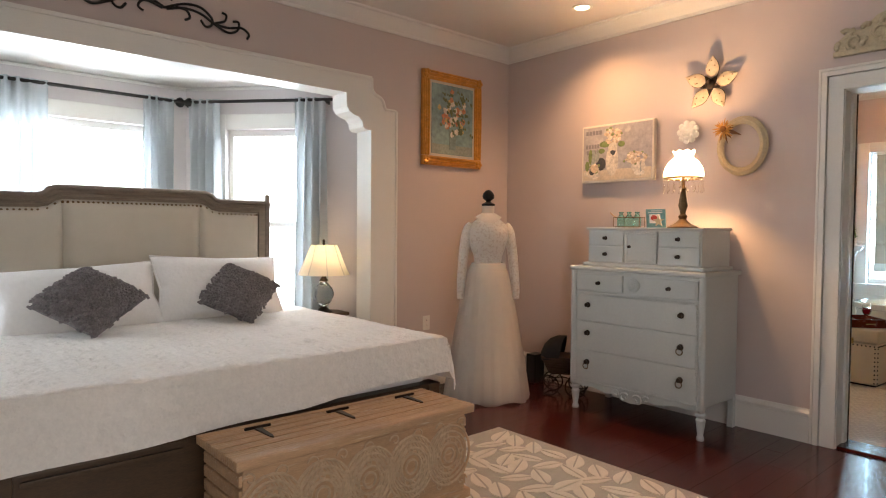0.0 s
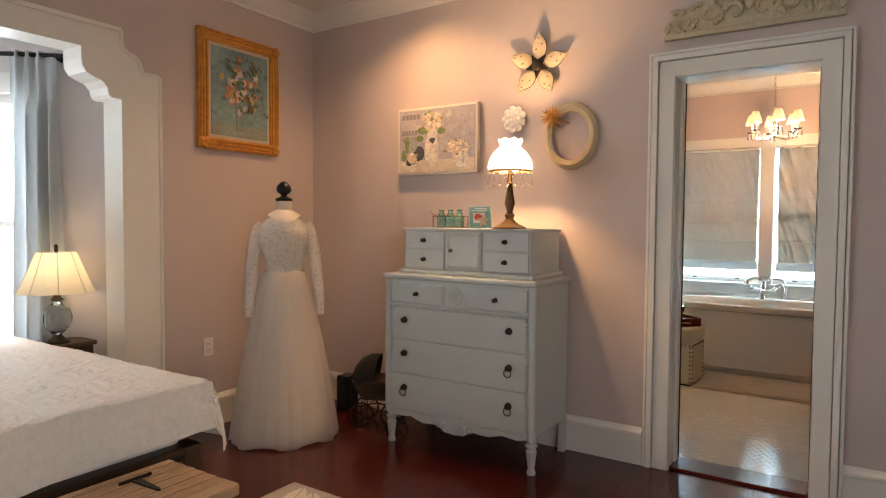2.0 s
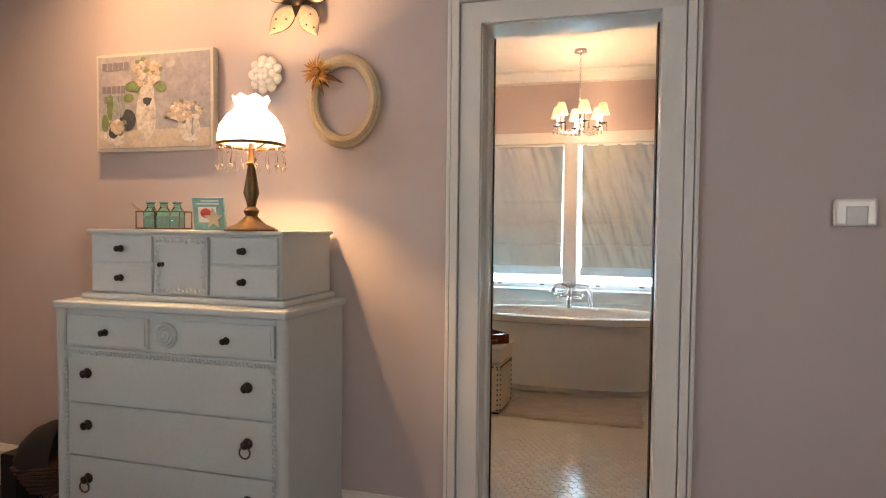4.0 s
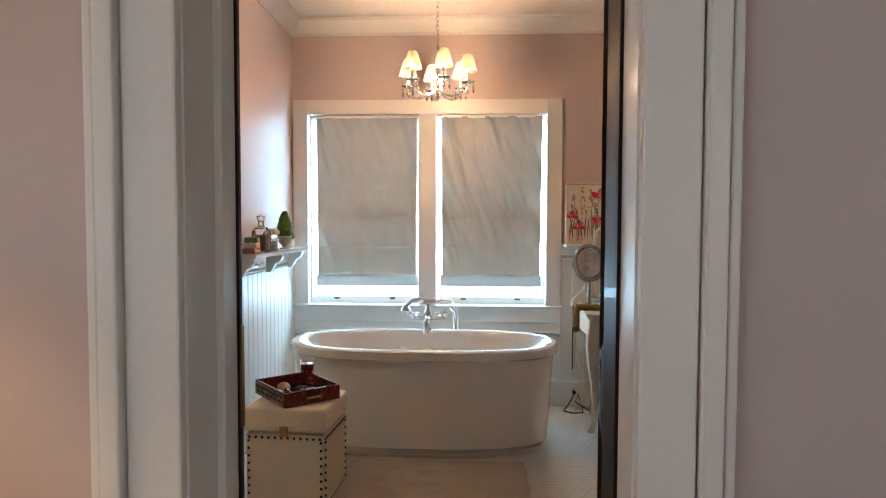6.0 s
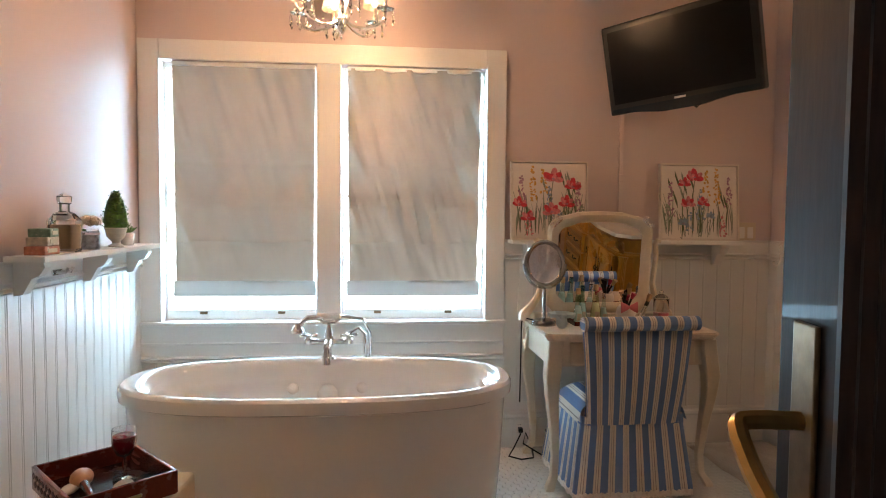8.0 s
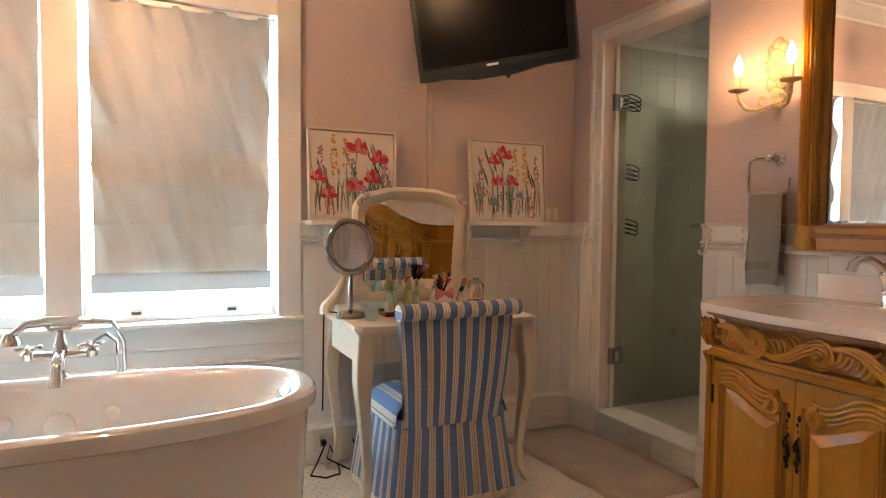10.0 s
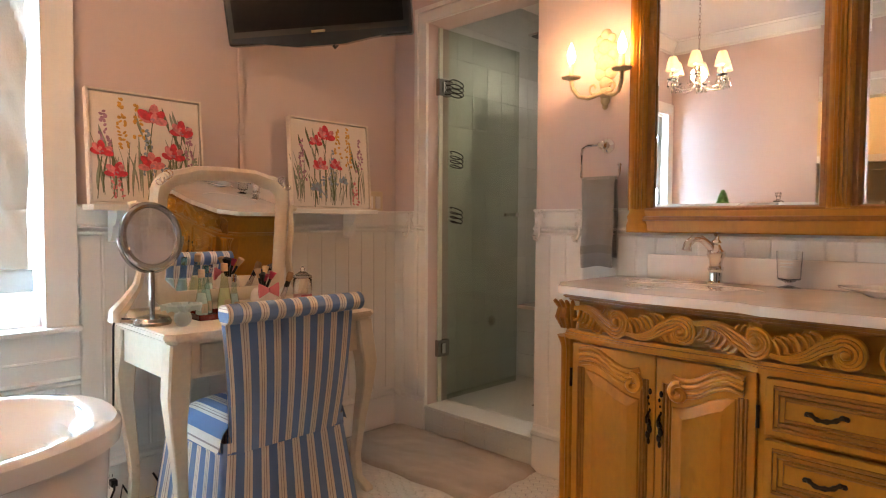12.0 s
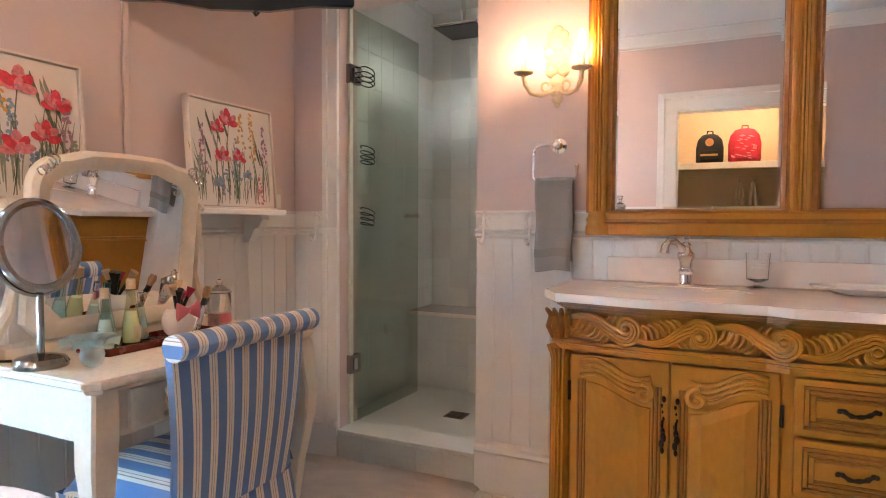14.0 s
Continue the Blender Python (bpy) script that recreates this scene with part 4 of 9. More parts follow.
def gilt_painting(m, w, h):
    t = thing("framed_painting", "flower still life in an ornate gilt frame", "painting", m)
    PANEL = mat("painted_teal", (0.20, 0.31, 0.32), 0.5, vary=0.4, scale=5, fine=30, bump=0.15)
    fr = 0.075
    for a, b, nm in (((-w / 2, 0.0, -h / 2), (w / 2, -0.035, -h / 2 + fr), "h"), ((-w / 2, 0.0, h / 2 - fr), (w / 2, -0.035, h / 2), "h"), ((-w / 2, 0.0, -h / 2 + fr), (-w / 2 + fr, -0.035, h / 2 - fr), "v"), ((w / 2 - fr, 0.0, -h / 2 + fr), (w / 2, -0.035, h / 2 - fr), "v")):
        f = part("frame_bar", box(B(), a, b, 0.008), GOLD, t)
        bm = B()
        c = [(a[k] + b[k]) / 2 for k in range(3)]
        for off in (-0.02, 0.006, 0.024):
            if nm == "h":
                s = 1 if c[2] > 0 else -1
                tube(bm, [(a[0] + 0.01, -0.036, c[2] + s * off), (0, -0.042, c[2] + s * off), (b[0] - 0.01, -0.036, c[2] + s * off)], 0.008, 6)
            else:
                s = 1 if c[0] > 0 else -1
                tube(bm, [(c[0] + s * off, -0.036, a[2]), (c[0] + s * off, -0.042, 0), (c[0] + s * off, -0.036, b[2])], 0.008, 6)
        part("bead", bm, GOLD, f, smooth=True)
    for x in (-1, 1):
        for z in (-1, 1):
            bm = B()
            for k in range(5):
                a = k * 1.25
                ball(bm, (x * (w / 2 - 0.035) + 0.02 * math.cos(a), -0.042, z * (h / 2 - 0.035) + 0.02 * math.sin(a)), 0.018, 8, 6, (1, 0.6, 1))
            part("corner_ornament", bm, GOLD, t, smooth=True)
    part("liner", box(B(), (-w / 2 + fr - 0.004, -0.004, -h / 2 + fr - 0.004), (w / 2 - fr + 0.004, -0.022, h / 2 - fr + 0.004), 0.003), LINEN, t, "cream liner")
    part("canvas", box(B(), (-w / 2 + fr + 0.022, -0.015, -h / 2 + fr + 0.022), (w / 2 - fr - 0.022, -0.026, h / 2 - fr - 0.022)), PANEL, t, "teal painted ground")
    part("painted_table", box(B(), (-w / 2 + fr + 0.024, -0.02, -h / 2 + fr + 0.024), (w / 2 - fr - 0.024, -0.0275, -h / 2 + fr + 0.10)), mat("painted_grey_green", (0.26, 0.30, 0.26), 0.6, vary=0.3, scale=6, bump=0.1), t)
    bm = prism(B(), [(-0.035, -0.24), (0.03, -0.24), (0.04, -0.08), (-0.042, -0.08)], "y", -0.029, -0.02)
    part("painted_vase", bm, mat("painted_vase_grey", (0.20, 0.27, 0.26), 0.6, vary=0.3, scale=20, bump=0.1), t)
    rnd = random.Random(8)
    hues = {"painted_leaves": ((0.13, 0.16, 0.08), 60, 0.13), "painted_white_blooms": ((0.66, 0.62, 0.54), 22, 0.10), "painted_coral_blooms": ((0.58, 0.24, 0.13), 18, 0.11), "painted_gold_blooms": ((0.55, 0.40, 0.16), 12, 0.13)}
    for nm, (col, n, sp) in hues.items():
        bm = B()
        for k in range(n):
            x, z = rnd.gauss(0, sp * 0.75), rnd.gauss(0.03, sp * 0.9)
            if not (-0.2 < x < 0.2 and -0.13 < z < 0.24):
                continue
            y = -0.0285 - 0.0006 * k * (1 if nm == "painted_leaves" else 0.5) - (0.004 if nm != "painted_leaves" else 0)
            for p in range(6 if nm != "painted_leaves" else 2):
                a = p * 1.05 + rnd.uniform(0, 1)
                r = 0.011 if nm != "painted_leaves" else 0.016
                ball(bm, (x + r * math.cos(a), y, z + r * math.sin(a)), 0.007 + rnd.uniform(0, 0.006), 6, 4, (1, 0.10, 1.2))
        part(nm, bm, mat(nm, col, 0.6, vary=0.35, scale=25, bump=0.2), t)
    return t


gilt_painting(pose(4.678, BY - 0.004, 2.17), 0.645, 0.755)

# duplex outlet and other plates


def outlet(m, label="white duplex outlet plate on the wall"):
    t = thing("wall_outlet", label, "outlet", m)
    part("plate", box(B(), (-0.036, -0.006, -0.058), (0.036, 0, 0.058), 0.003), TRIM, t)
    for z in (-0.022, 0.022):
        s = part("socket", box(B(), (-0.017, -0.009, z - 0.015), (0.017, -0.005, z + 0.015), 0.002), PORCELAIN, t)
        for x in (-0.006, 0.006):
            part("slot", box(B(), (x - 0.0012, -0.0095, z - 0.004), (x + 0.0012, -0.0085, z + 0.006)), BLACK, s)


outlet(pose(4.433, BY, 0.52))

# wedding dress on a dress form (one plain figure)
df = thing("dress_form", "ivory lace and tulle wedding gown on a dress form", "dress form", pose(4.585, 3.72, 0, 0, 0, -38))
part("stand", lathe(B(), [(0.16, 0.0), (0.16, 0.015), (0.03, 0.03), (0.012, 0.05), (0.012, 0.75)], 16), IRON, df, smooth=True)
prof = [(0.135, 0.95), (0.115, 1.0), (0.108, 1.03), (0.116, 1.08), (0.142, 1.15), (0.165, 1.20), (0.165, 1.25), (0.160, 1.285), (0.142, 1.315), (0.10, 1.348), (0.058, 1.372), (0.05, 1.39)]
part("bodice", lathe(B(), prof, 28, sx=0.95, sy=0.66), LACE, df, "ivory lace bodice", smooth=True)
part("neck", lathe(B(), [(0.048, 1.38), (0.045, 1.42), (0.047, 1.455)], 16), SATIN, df, smooth=True)
part("cap", lathe(B(), [(0.05, 1.455), (0.052, 1.47), (0.035, 1.478), (0.018, 1.488), (0.02, 1.495), (0.042, 1.51), (0.046, 1.53), (0.04, 1.55), (0.022, 1.57), (0.004, 1.578)], 20), BLACK, df, "black turned finial", smooth=True)
bm = skin(B(), 24, 4, lambda u, v: ((0.05 + 0.05 * v) * math.cos(2 * math.pi * u), (0.052 + 0.052 * v) * math.sin(2 * math.pi * u), 1.402 - 0.030 * v - 0.045 * v * v * abs(math.sin(2 * math.pi * u)) ** 2))
part("collar", bm, SATIN, df, "small ivory collar", smooth=True)
for s in (1, -1):
    bm = tube(B(), smooth_line([(s * 0.125, 0, 1.312), (s * 0.158, -0.005, 1.26), (s * 0.182, -0.015, 1.12), (s * 0.196, -0.03, 0.98), (s * 0.208, -0.045, 0.84), (s * 0.21, -0.05, 0.76)], 3), [0.034, 0.037, 0.039, 0.040, 0.040, 0.039, 0.038, 0.037, 0.036, 0.035, 0.034, 0.032, 0.030, 0.028, 0.026, 0.025], 14)
    part("sleeve", bm, LACE, df, "ivory lace sleeve", smooth=True)


def skirt(r0, r1, z0, z1, folds, ph, wob):
    def f(u, v):
        a = 2 * math.pi * u
        r = r0 + (r1 - r0) * v ** 0.72
        r *= 1 + wob * v ** 0.6 * (math.sin(folds * a + ph) + 0.4 * math.sin(folds * 2.3 * a + ph * 2))
        return (1.04 * r * math.cos(a), 0.86 * r * math.sin(a), z0 + (z1 - z0) * v + (0.012 * math.sin(7 * a + ph) if v > 0.95 else 0))
    return skin(B(), 150, 20, f)


part("underskirt", skirt(0.10, 0.235, 1.02, 0.05, 11, 0.4, 0.02), SATIN, df, "ivory satin underskirt", smooth=True)
part("overskirt", skirt(0.112, 0.285, 1.03, 0.02, 17, 1.4, 0.014), TULLE, df, "sheer ivory tulle overskirt", smooth=True)
part("overskirt", skirt(0.116, 0.315, 1.03, 0.012, 23, 3.1, 0.016), TULLE, df, "sheer ivory tulle overskirt", smooth=True)

# doll's carriage behind the dresser, and the dark block beside it
cg = thing("doll_carriage", "small vintage wicker doll carriage with black hood", "doll carriage", pose(5.12, 3.40, 0, 0, 0, -62))
part("basket", ring_mesh(B(), [[(a * sx, b * sy, z) for a, b in ((-1, -1), (-0.3, -1.1), (0.5, -1.1), (1.1, -0.8), (1.1, 0.8), (0.5, 1.1), (-0.3, 1.1), (-1, 1))] for sx, sy, z in ((0.10, 0.07, 0.17), (0.125, 0.085, 0.22), (0.15, 0.10, 0.28), (0.165, 0.11, 0.305))]), WOVEN, cg, "dark woven basket")
bm = B()
for k in range(7):
    z = 0.18 + k * 0.019
    s = 1 + k * 0.08
    tube(bm, [(0.105 * s * a, 0.074 * s * b, z) for a, b in ((-1, -1), (-0.3, -1.1), (0.5, -1.1), (1.1, -0.8), (1.1, 0.8), (0.5, 1.1), (-0.3, 1.1), (-1, 1), (-1, -1))], 0.006, 5)
part("weave", bm, WOVEN, cg, smooth=True)


def hood(u, v):
    t = math.radians(-12 + 112 * round(u * 5) / 5 + 0.001 * u)
    d = 0.155 * max(0.0, math.sin(math.pi * v)) ** 0.3
    return (-0.02 - d * math.cos(t), 0.118 * math.cos(math.pi * v), 0.30 + d * math.sin(t))


part("hood", skin(B(), 5, 16, hood, 0.004), FABRIC_BLACK, cg, "folding black cloth hood", smooth=True)
for x in (-0.10, 0.10):
    for y in (-0.085, 0.085):
        bm = B()
        tube(bm, [(x + 0.075 * math.cos(a), y, 0.078 + 0.075 * math.sin(a)) for a in np.linspace(0, 2 * math.pi, 25)], 0.006, 6)
        for k in range(4):
            a = k * math.pi / 4
            tube(bm, [(x - 0.07 * math.cos(a), y, 0.078 - 0.07 * math.sin(a)), (x + 0.07 * math.cos(a), y, 0.078 + 0.07 * math.sin(a))], 0.003, 5)
        part("wheel", bm, IRON, cg, "spoked black wheel", smooth=True)
bm = B()
for y in (-0.07, 0.07):
    tube(bm, [(-0.10, y, 0.078), (-0.12, y, 0.13), (0, y, 0.15), (0.12, y, 0.13), (0.10, y, 0.078)], 0.005, 6)
    tube(bm, [(0.15, y, 0.29), (0.24, y, 0.34), (0.27, y, 0.40)], 0.006, 6)
part("chassis", bm, IRON, cg, smooth=True)
sp = thing("speaker_box", "small black box standing against the baseboard", "speaker", pose(5.25, 3.80, 0))
part("body", box(B(), (-0.06, -0.05, 0), (0.06, 0.05, 0.24), 0.008), BLACK, sp)
part("grille", box(B(), (-0.064, -0.04, 0.02), (-0.059, 0.04, 0.22), 0.003), FABRIC_BLACK, sp)

# dresser: x points into the room as -x; built facing -y and turned
DX, DYA, DYB = 4.88, 2.165, 3.155
dr = thing("dresser", "pale grey painted vintage highboy dresser with bronze pulls", "dresser", pose(DX, (DYA + DYB) / 2, 0, 0, 0, -90))
W, DD, H1, H2 = (DYB - DYA) / 2, 0.47, 1.03, 1.30


def pull(parent, x, z, ring):
    k = part("pull", lathe(B(), [(0.018, 0), (0.02, 0.004), (0.012, 0.008), (0.008, 0.014), (0.014, 0.02), (0.015, 0.026), (0.006, 0.032)], 12), BRONZE, parent, "dark bronze pull", smooth=True)
    k.matrix_basis = pose(x, -0.012, z, 90, 0, 0)
    if ring:
        part("ring", tube(B(), [(0.021 * math.sin(a), -0.026 + 0.021 * math.cos(a), 0.022) for a in np.linspace(0, 2 * math.pi, 17)], 0.0035, 6), ANTIQUE, k, smooth=True)


part("carcass", box(B(), (-W + 0.015, 0.0, 0.19), (W - 0.015, DD, H1 - 0.03), 0.008), DRESSER, dr)
for s in (-1, 1):
    part("corner_post", tube(B(), [(s * (W - 0.022), 0.004, 0.19), (s * (W - 0.022), 0.004, H1 - 0.03)], 0.024, 12), DRESSER, dr, smooth=True)
    leg = [(0.02, 0), (0.024, 0.008), (0.022, 0.02), (0.016, 0.03), (0.021, 0.06), (0.026, 0.1), (0.03, 0.125), (0.02, 0.14), (0.033, 0.152), (0.033, 0.162), (0.02, 0.17), (0.028, 0.18), (0.028, 0.21)]
    part("front_leg", lathe(B(), leg, 16, (s * (W - 0.03), 0.02, 0)), DRESSER, dr, "turned front leg", smooth=True)
    part("back_leg", box(B(), (s * (W - 0.03) - 0.02, DD - 0.05, 0), (s * (W - 0.03) + 0.02, DD - 0.01, 0.2), 0.004), DRESSER, dr)
part("top", box(B(), (-W - 0.005, -0.025, H1 - 0.032), (W + 0.005, DD + 0.005, H1 - 0.002), 0.009, 3), DRESSER, dr)
part("hutch_base", box(B(), (-W + 0.05, 0.055, H1 - 0.002), (W - 0.05, DD, H1 + 0.022), 0.008), DRESSER, dr)
HW = W - 0.075
part("hutch", box(B(), (-HW, 0.085, H1 + 0.022), (HW, DD, H2 - 0.015), 0.004), DRESSER, dr)
part("hutch_top", box(B(), (-HW - 0.012, 0.070, H2 - 0.016), (HW + 0.012, DD + 0.004, H2), 0.006), DRESSER, dr)
yh = 0.085
for x0, x1 in ((-HW + 0.012, -0.13), (0.13, HW - 0.012)):
    for z0, z1 in ((H1 + 0.03, H1 + 0.138), (H1 + 0.146, H2 - 0.024)):
        d = part("drawer", box(B(), (x0, yh - 0.012, z0), (x1, yh + 0.02, z1), 0.004), DRESSER, dr)
        c = part("pull", lathe(B(), [(0.013, 0), (0.014, 0.003), (0.007, 0.006), (0.006, 0.014), (0.012, 0.02), (0.011, 0.027), (0.003, 0.031)], 12), BRONZE, d, smooth=True)
        c.matrix_basis = pose((x0 + x1) / 2, yh - 0.011, (z0 + z1) / 2, 90, 0, 0)
d = part("door", box(B(), (-0.118, yh - 0.012, H1 + 0.03), (0.118, yh + 0.02, H2 - 0.024), 0.004), DRESSER, dr)
c = part("pull", lathe(B(), [(0.011, 0), (0.006, 0.005), (0.006, 0.012), (0.01, 0.018), (0.003, 0.027)], 10), BRONZE, d, smooth=True)
c.matrix_basis = pose(-0.08, yh - 0.011, H1 + 0.14, 90, 0, 0)


def bead_run(pts, step=0.017, r=0.008, y=0.0):
    bm = B()
    for (x0, z0), (x1, z1) in zip(pts, pts[1:]):
        n = max(1, int(math.hypot(x1 - x0, z1 - z0) / step))
        for k in range(n):
            j = 0.003 * math.sin(k * 2.4)
            ball(bm, (x0 + (x1 - x0) * k / n + (j if z0 != z1 else 0), y, z0 + (z1 - z0) * k / n + (j if z0 == z1 else 0)), r, 6, 4, (1, 0.6, 1))
    return bm


part("appliqued_border", bead_run([(-0.10, H1 + 0.045), (-0.10, H2 - 0.04), (0.10, H2 - 0.04), (0.10, H1 + 0.045), (-0.10, H1 + 0.045)], y=yh - 0.014), DRESSER, d, smooth=True)
for x0, x1 in ((-W + 0.05, -0.075), (0.075, W - 0.05)):
    d = part("drawer", box(B(), (x0, -0.012, 0.86), (x1, 0.02, 0.975), 0.005), DRESSER, dr)
    part("drawer_rim", prism(B(), [(x0 + 0.012, 0.872), (x1 - 0.012, 0.872), (x1 - 0.012, 0.963), (x0 + 0.012, 0.963)], "y", -0.015, -0.01), DRESSER, d)
    c = part("pull", lathe(B(), [(0.013, 0), (0.014, 0.003), (0.007, 0.006), (0.006, 0.014), (0.012, 0.02), (0.011, 0.027), (0.003, 0.031)], 12), BRONZE, d, smooth=True)
    c.matrix_basis = pose((x0 + x1) / 2, -0.014, 0.915, 90, 0, 0)
bm = B()
for r in (0.042, 0.03, 0.016):
    tube(bm, [(r * math.cos(a), -0.006 - (0.042 - r) * 0.2, 0.917 + r * math.sin(a)) for a in np.linspace(0, 2 * math.pi, 17)], 0.007, 6)
ball(bm, (0, -0.01, 0.917), 0.014, 8, 6)
part("medallion", bm, DRESSER, dr, "carved round medallion", smooth=True)
part("mid_rail", box(B(), (-W + 0.03, -0.014, 0.842), (W - 0.03, 0.02, 0.852), 0.003), DRESSER, dr)
for k, (z0, z1) in enumerate(((0.645, 0.828), (0.44, 0.639), (0.235, 0.434))):
    d = part("drawer", box(B(), (-W + 0.055, -0.011, z0), (W - 0.055, 0.02, z1), 0.003), DRESSER, dr)
    for s in (-1, 1):
        pull(d, s * (W - 0.15), (z0 + z1) / 2 + 0.02, k == 2 or (k == 1 and s > 0))
pts = [(-W + 0.047, 0.215), (-W + 0.047, 0.80), (-W + 0.075, 0.835), (W - 0.075, 0.835), (W - 0.047, 0.80), (W - 0.047, 0.215), (-W + 0.047, 0.215)]
part("appliqued_border", bead_run(pts, 0.016, 0.0085, -0.012), DRESSER, dr, "carved applied border", smooth=True)
o = [(-W + 0.04, 0.235), (-W + 0.04, 0.19), (-W + 0.10, 0.175), (-0.30, 0.185), (-0.22, 0.16), (-0.12, 0.165), (-0.06, 0.135), (0.0, 0.13), (0.06, 0.135), (0.12, 0.165), (0.22, 0.16), (0.30, 0.185), (W - 0.10, 0.175), (W - 0.04, 0.19), (W - 0.04, 0.235)]
part("apron", prism(B(), o, "y", -0.008, 0.018), DRESSER, dr, "scalloped apron")
bm = B()
for s in (-1, 1):
    tube(bm, [(s * u, -0.012, v) for u, v in spiral((0.05, 0.16), 0.035, 0.008, 2.5, -3.5, 12)], 0.009, 6)
    tube(bm, [(s * u, -0.012, v) for u, v in spiral((0.11, 0.175), 0.026, 0.006, 0.6, 6, 12)], 0.007, 6)
part("apron_carving", bm, DRESSER, dr, "pierced carved scrolls", smooth=True)

# on the dresser: parlour lamp
lp = thing("parlour_lamp", "antique brass lamp with ruffled milk-glass shade and prisms", "lamp", pose(5.02, 2.40, H2))
part("base", lathe(B(), [(0.095, 0), (0.095, 0.006), (0.08, 0.014), (0.055, 0.024), (0.035, 0.04), (0.022, 0.055)], 24, flute=(8, 0.04)), ANTIQUE, lp, "scalloped cast base", smooth=True)
part("stem", lathe(B(), [(0.022, 0.055), (0.03, 0.075), (0.016, 0.09), (0.02, 0.11), (0.03, 0.14), (0.02, 0.20), (0.014, 0.24), (0.022, 0.25), (0.012, 0.262), (0.01, 0.33)], 16), ANTIQUE, lp, smooth=True)
part("gallery", tube(B(), [(0.118 * math.cos(a), 0.118 * math.sin(a), 0.318) for a in np.linspace(0, 2 * math.pi, 33)], 0.007, 6), ANTIQUE, lp, "brass shade ring", smooth=True)
bm = B()
for k in range(3):
    a = k * 2.094
    tube(bm, [(0, 0, 0.30), (0.06 * math.cos(a), 0.06 * math.sin(a), 0.305), (0.118 * math.cos(a), 0.118 * math.sin(a), 0.318)], 0.004, 6)
part("spider", bm, ANTIQUE, lp)
sh = lathe(B(), [(0.12, 0.322), (0.122, 0.345), (0.112, 0.385), (0.085, 0.425), (0.062, 0.442), (0.054, 0.455), (0.058, 0.475), (0.068, 0.49)], 32, caps=False)
for v in sh.verts:
    if v.co.z > 0.47:
        a = math.atan2(v.co.y, v.co.x)
        v.co.z += 0.007 * math.cos(8 * a)
part("shade", sh, OPAL, lp, "lit milk-glass shade with ruffled rim", smooth=True)
part("bulb", ball(B(), (0, 0, 0.352), 0.03, 12, 8), BULB, lp, smooth=True)
for k in range(18):
    a = k * 2 * math.pi / 18
    bm = B()
    x, y = 0.118 * math.cos(a), 0.118 * math.sin(a)
    ball(bm, (x, y, 0.30), 0.006, 6, 4)
    lathe(bm, [(0.001, -0.075), (0.009, -0.055), (0.004, -0.02), (0.002, 0)], 6, (x, y, 0.295))
    part("prism", bm, CRYSTAL, lp)
lamp("parlour_light", "POINT", 42, (1.0, 0.60, 0.30), pose(5.02, 2.40, H2 + 0.414), radius=0.03)

# bottle caddy and card
cd = thing("bottle_caddy", "wire caddy with three aqua glass bottles", "bottle caddy", pose(5.03, 2.795, H2))
for y in (-0.062, 0.0, 0.062):
    part("bottle", lathe(B(), [(0.026, 0.004), (0.028, 0.01), (0.028, 0.065), (0.018, 0.082), (0.014, 0.088), (0.014, 0.1), (0.018, 0.104), (0.018, 0.108)], 16, (0, y, 0)), AQUA, cd, "small aqua glass bottle", smooth=True)
bm = B()
for z in (0.005, 0.07):
    tube(bm, [(-0.035, -0.1, z), (0.035, -0.1, z), (0.035, 0.1, z), (-0.035, 0.1, z), (-0.035, -0.1, z)], 0.003, 5)
for x in (-0.035, 0.035):
    for y in (-0.1, 0.1):
        tube(bm, [(x, y, 0.003), (x, y, 0.07)], 0.003, 5)
part("rack", bm, ANTIQUE, cd, "copper wire rack")
part("handle", tube(B(), [(0, 0.1, 0.07), (-0.005, 0.125, 0.085), (-0.008, 0.145, 0.105)], 0.005, 6), PALEWOOD, cd)
cr = thing("greeting_card", "small teal card with a red and white motif", "card", pose(5.06, 2.605, H2 + 0.001, 0, -8, 0))
part("card", box(B(), (-0.004, -0.07, 0), (0.004, 0.07, 0.125), 0.001), mat("teal_card", (0.18, 0.36, 0.35), 0.6, vary=0.2, scale=30, bump=0.05), cr)
part("panel", box(B(), (-0.006, -0.035, 0.03), (-0.004, 0.045, 0.09)), mat("card_white", (0.8, 0.74, 0.68), 0.6), cr)
part("motif", ball(B(), (-0.0065, 0.01, 0.066), 0.024, 10, 6, (0.08, 1.1, 0.8)), mat("card_red", (0.5, 0.05, 0.03), 0.6), cr)
part("star", prism(B(), [(0.006 + (0.042 if k % 2 == 0 else 0.018) * math.cos(k * math.pi / 5 + 0.3) - 0.03, 0.045 + (0.042 if k % 2 == 0 else 0.018) * math.sin(k * math.pi / 5 + 0.3)) for k in range(10)], "x", -0.014, -0.007), PLASTER, cr, "white starfish on the card")
bm = B()
for k in range(2):
    box(bm, (-0.0055, -0.05, 0.1 + k * 0.011), (-0.004, 0.05 - k * 0.02, 0.104 + k * 0.011))
part("lettering", bm, TRIM, cr)

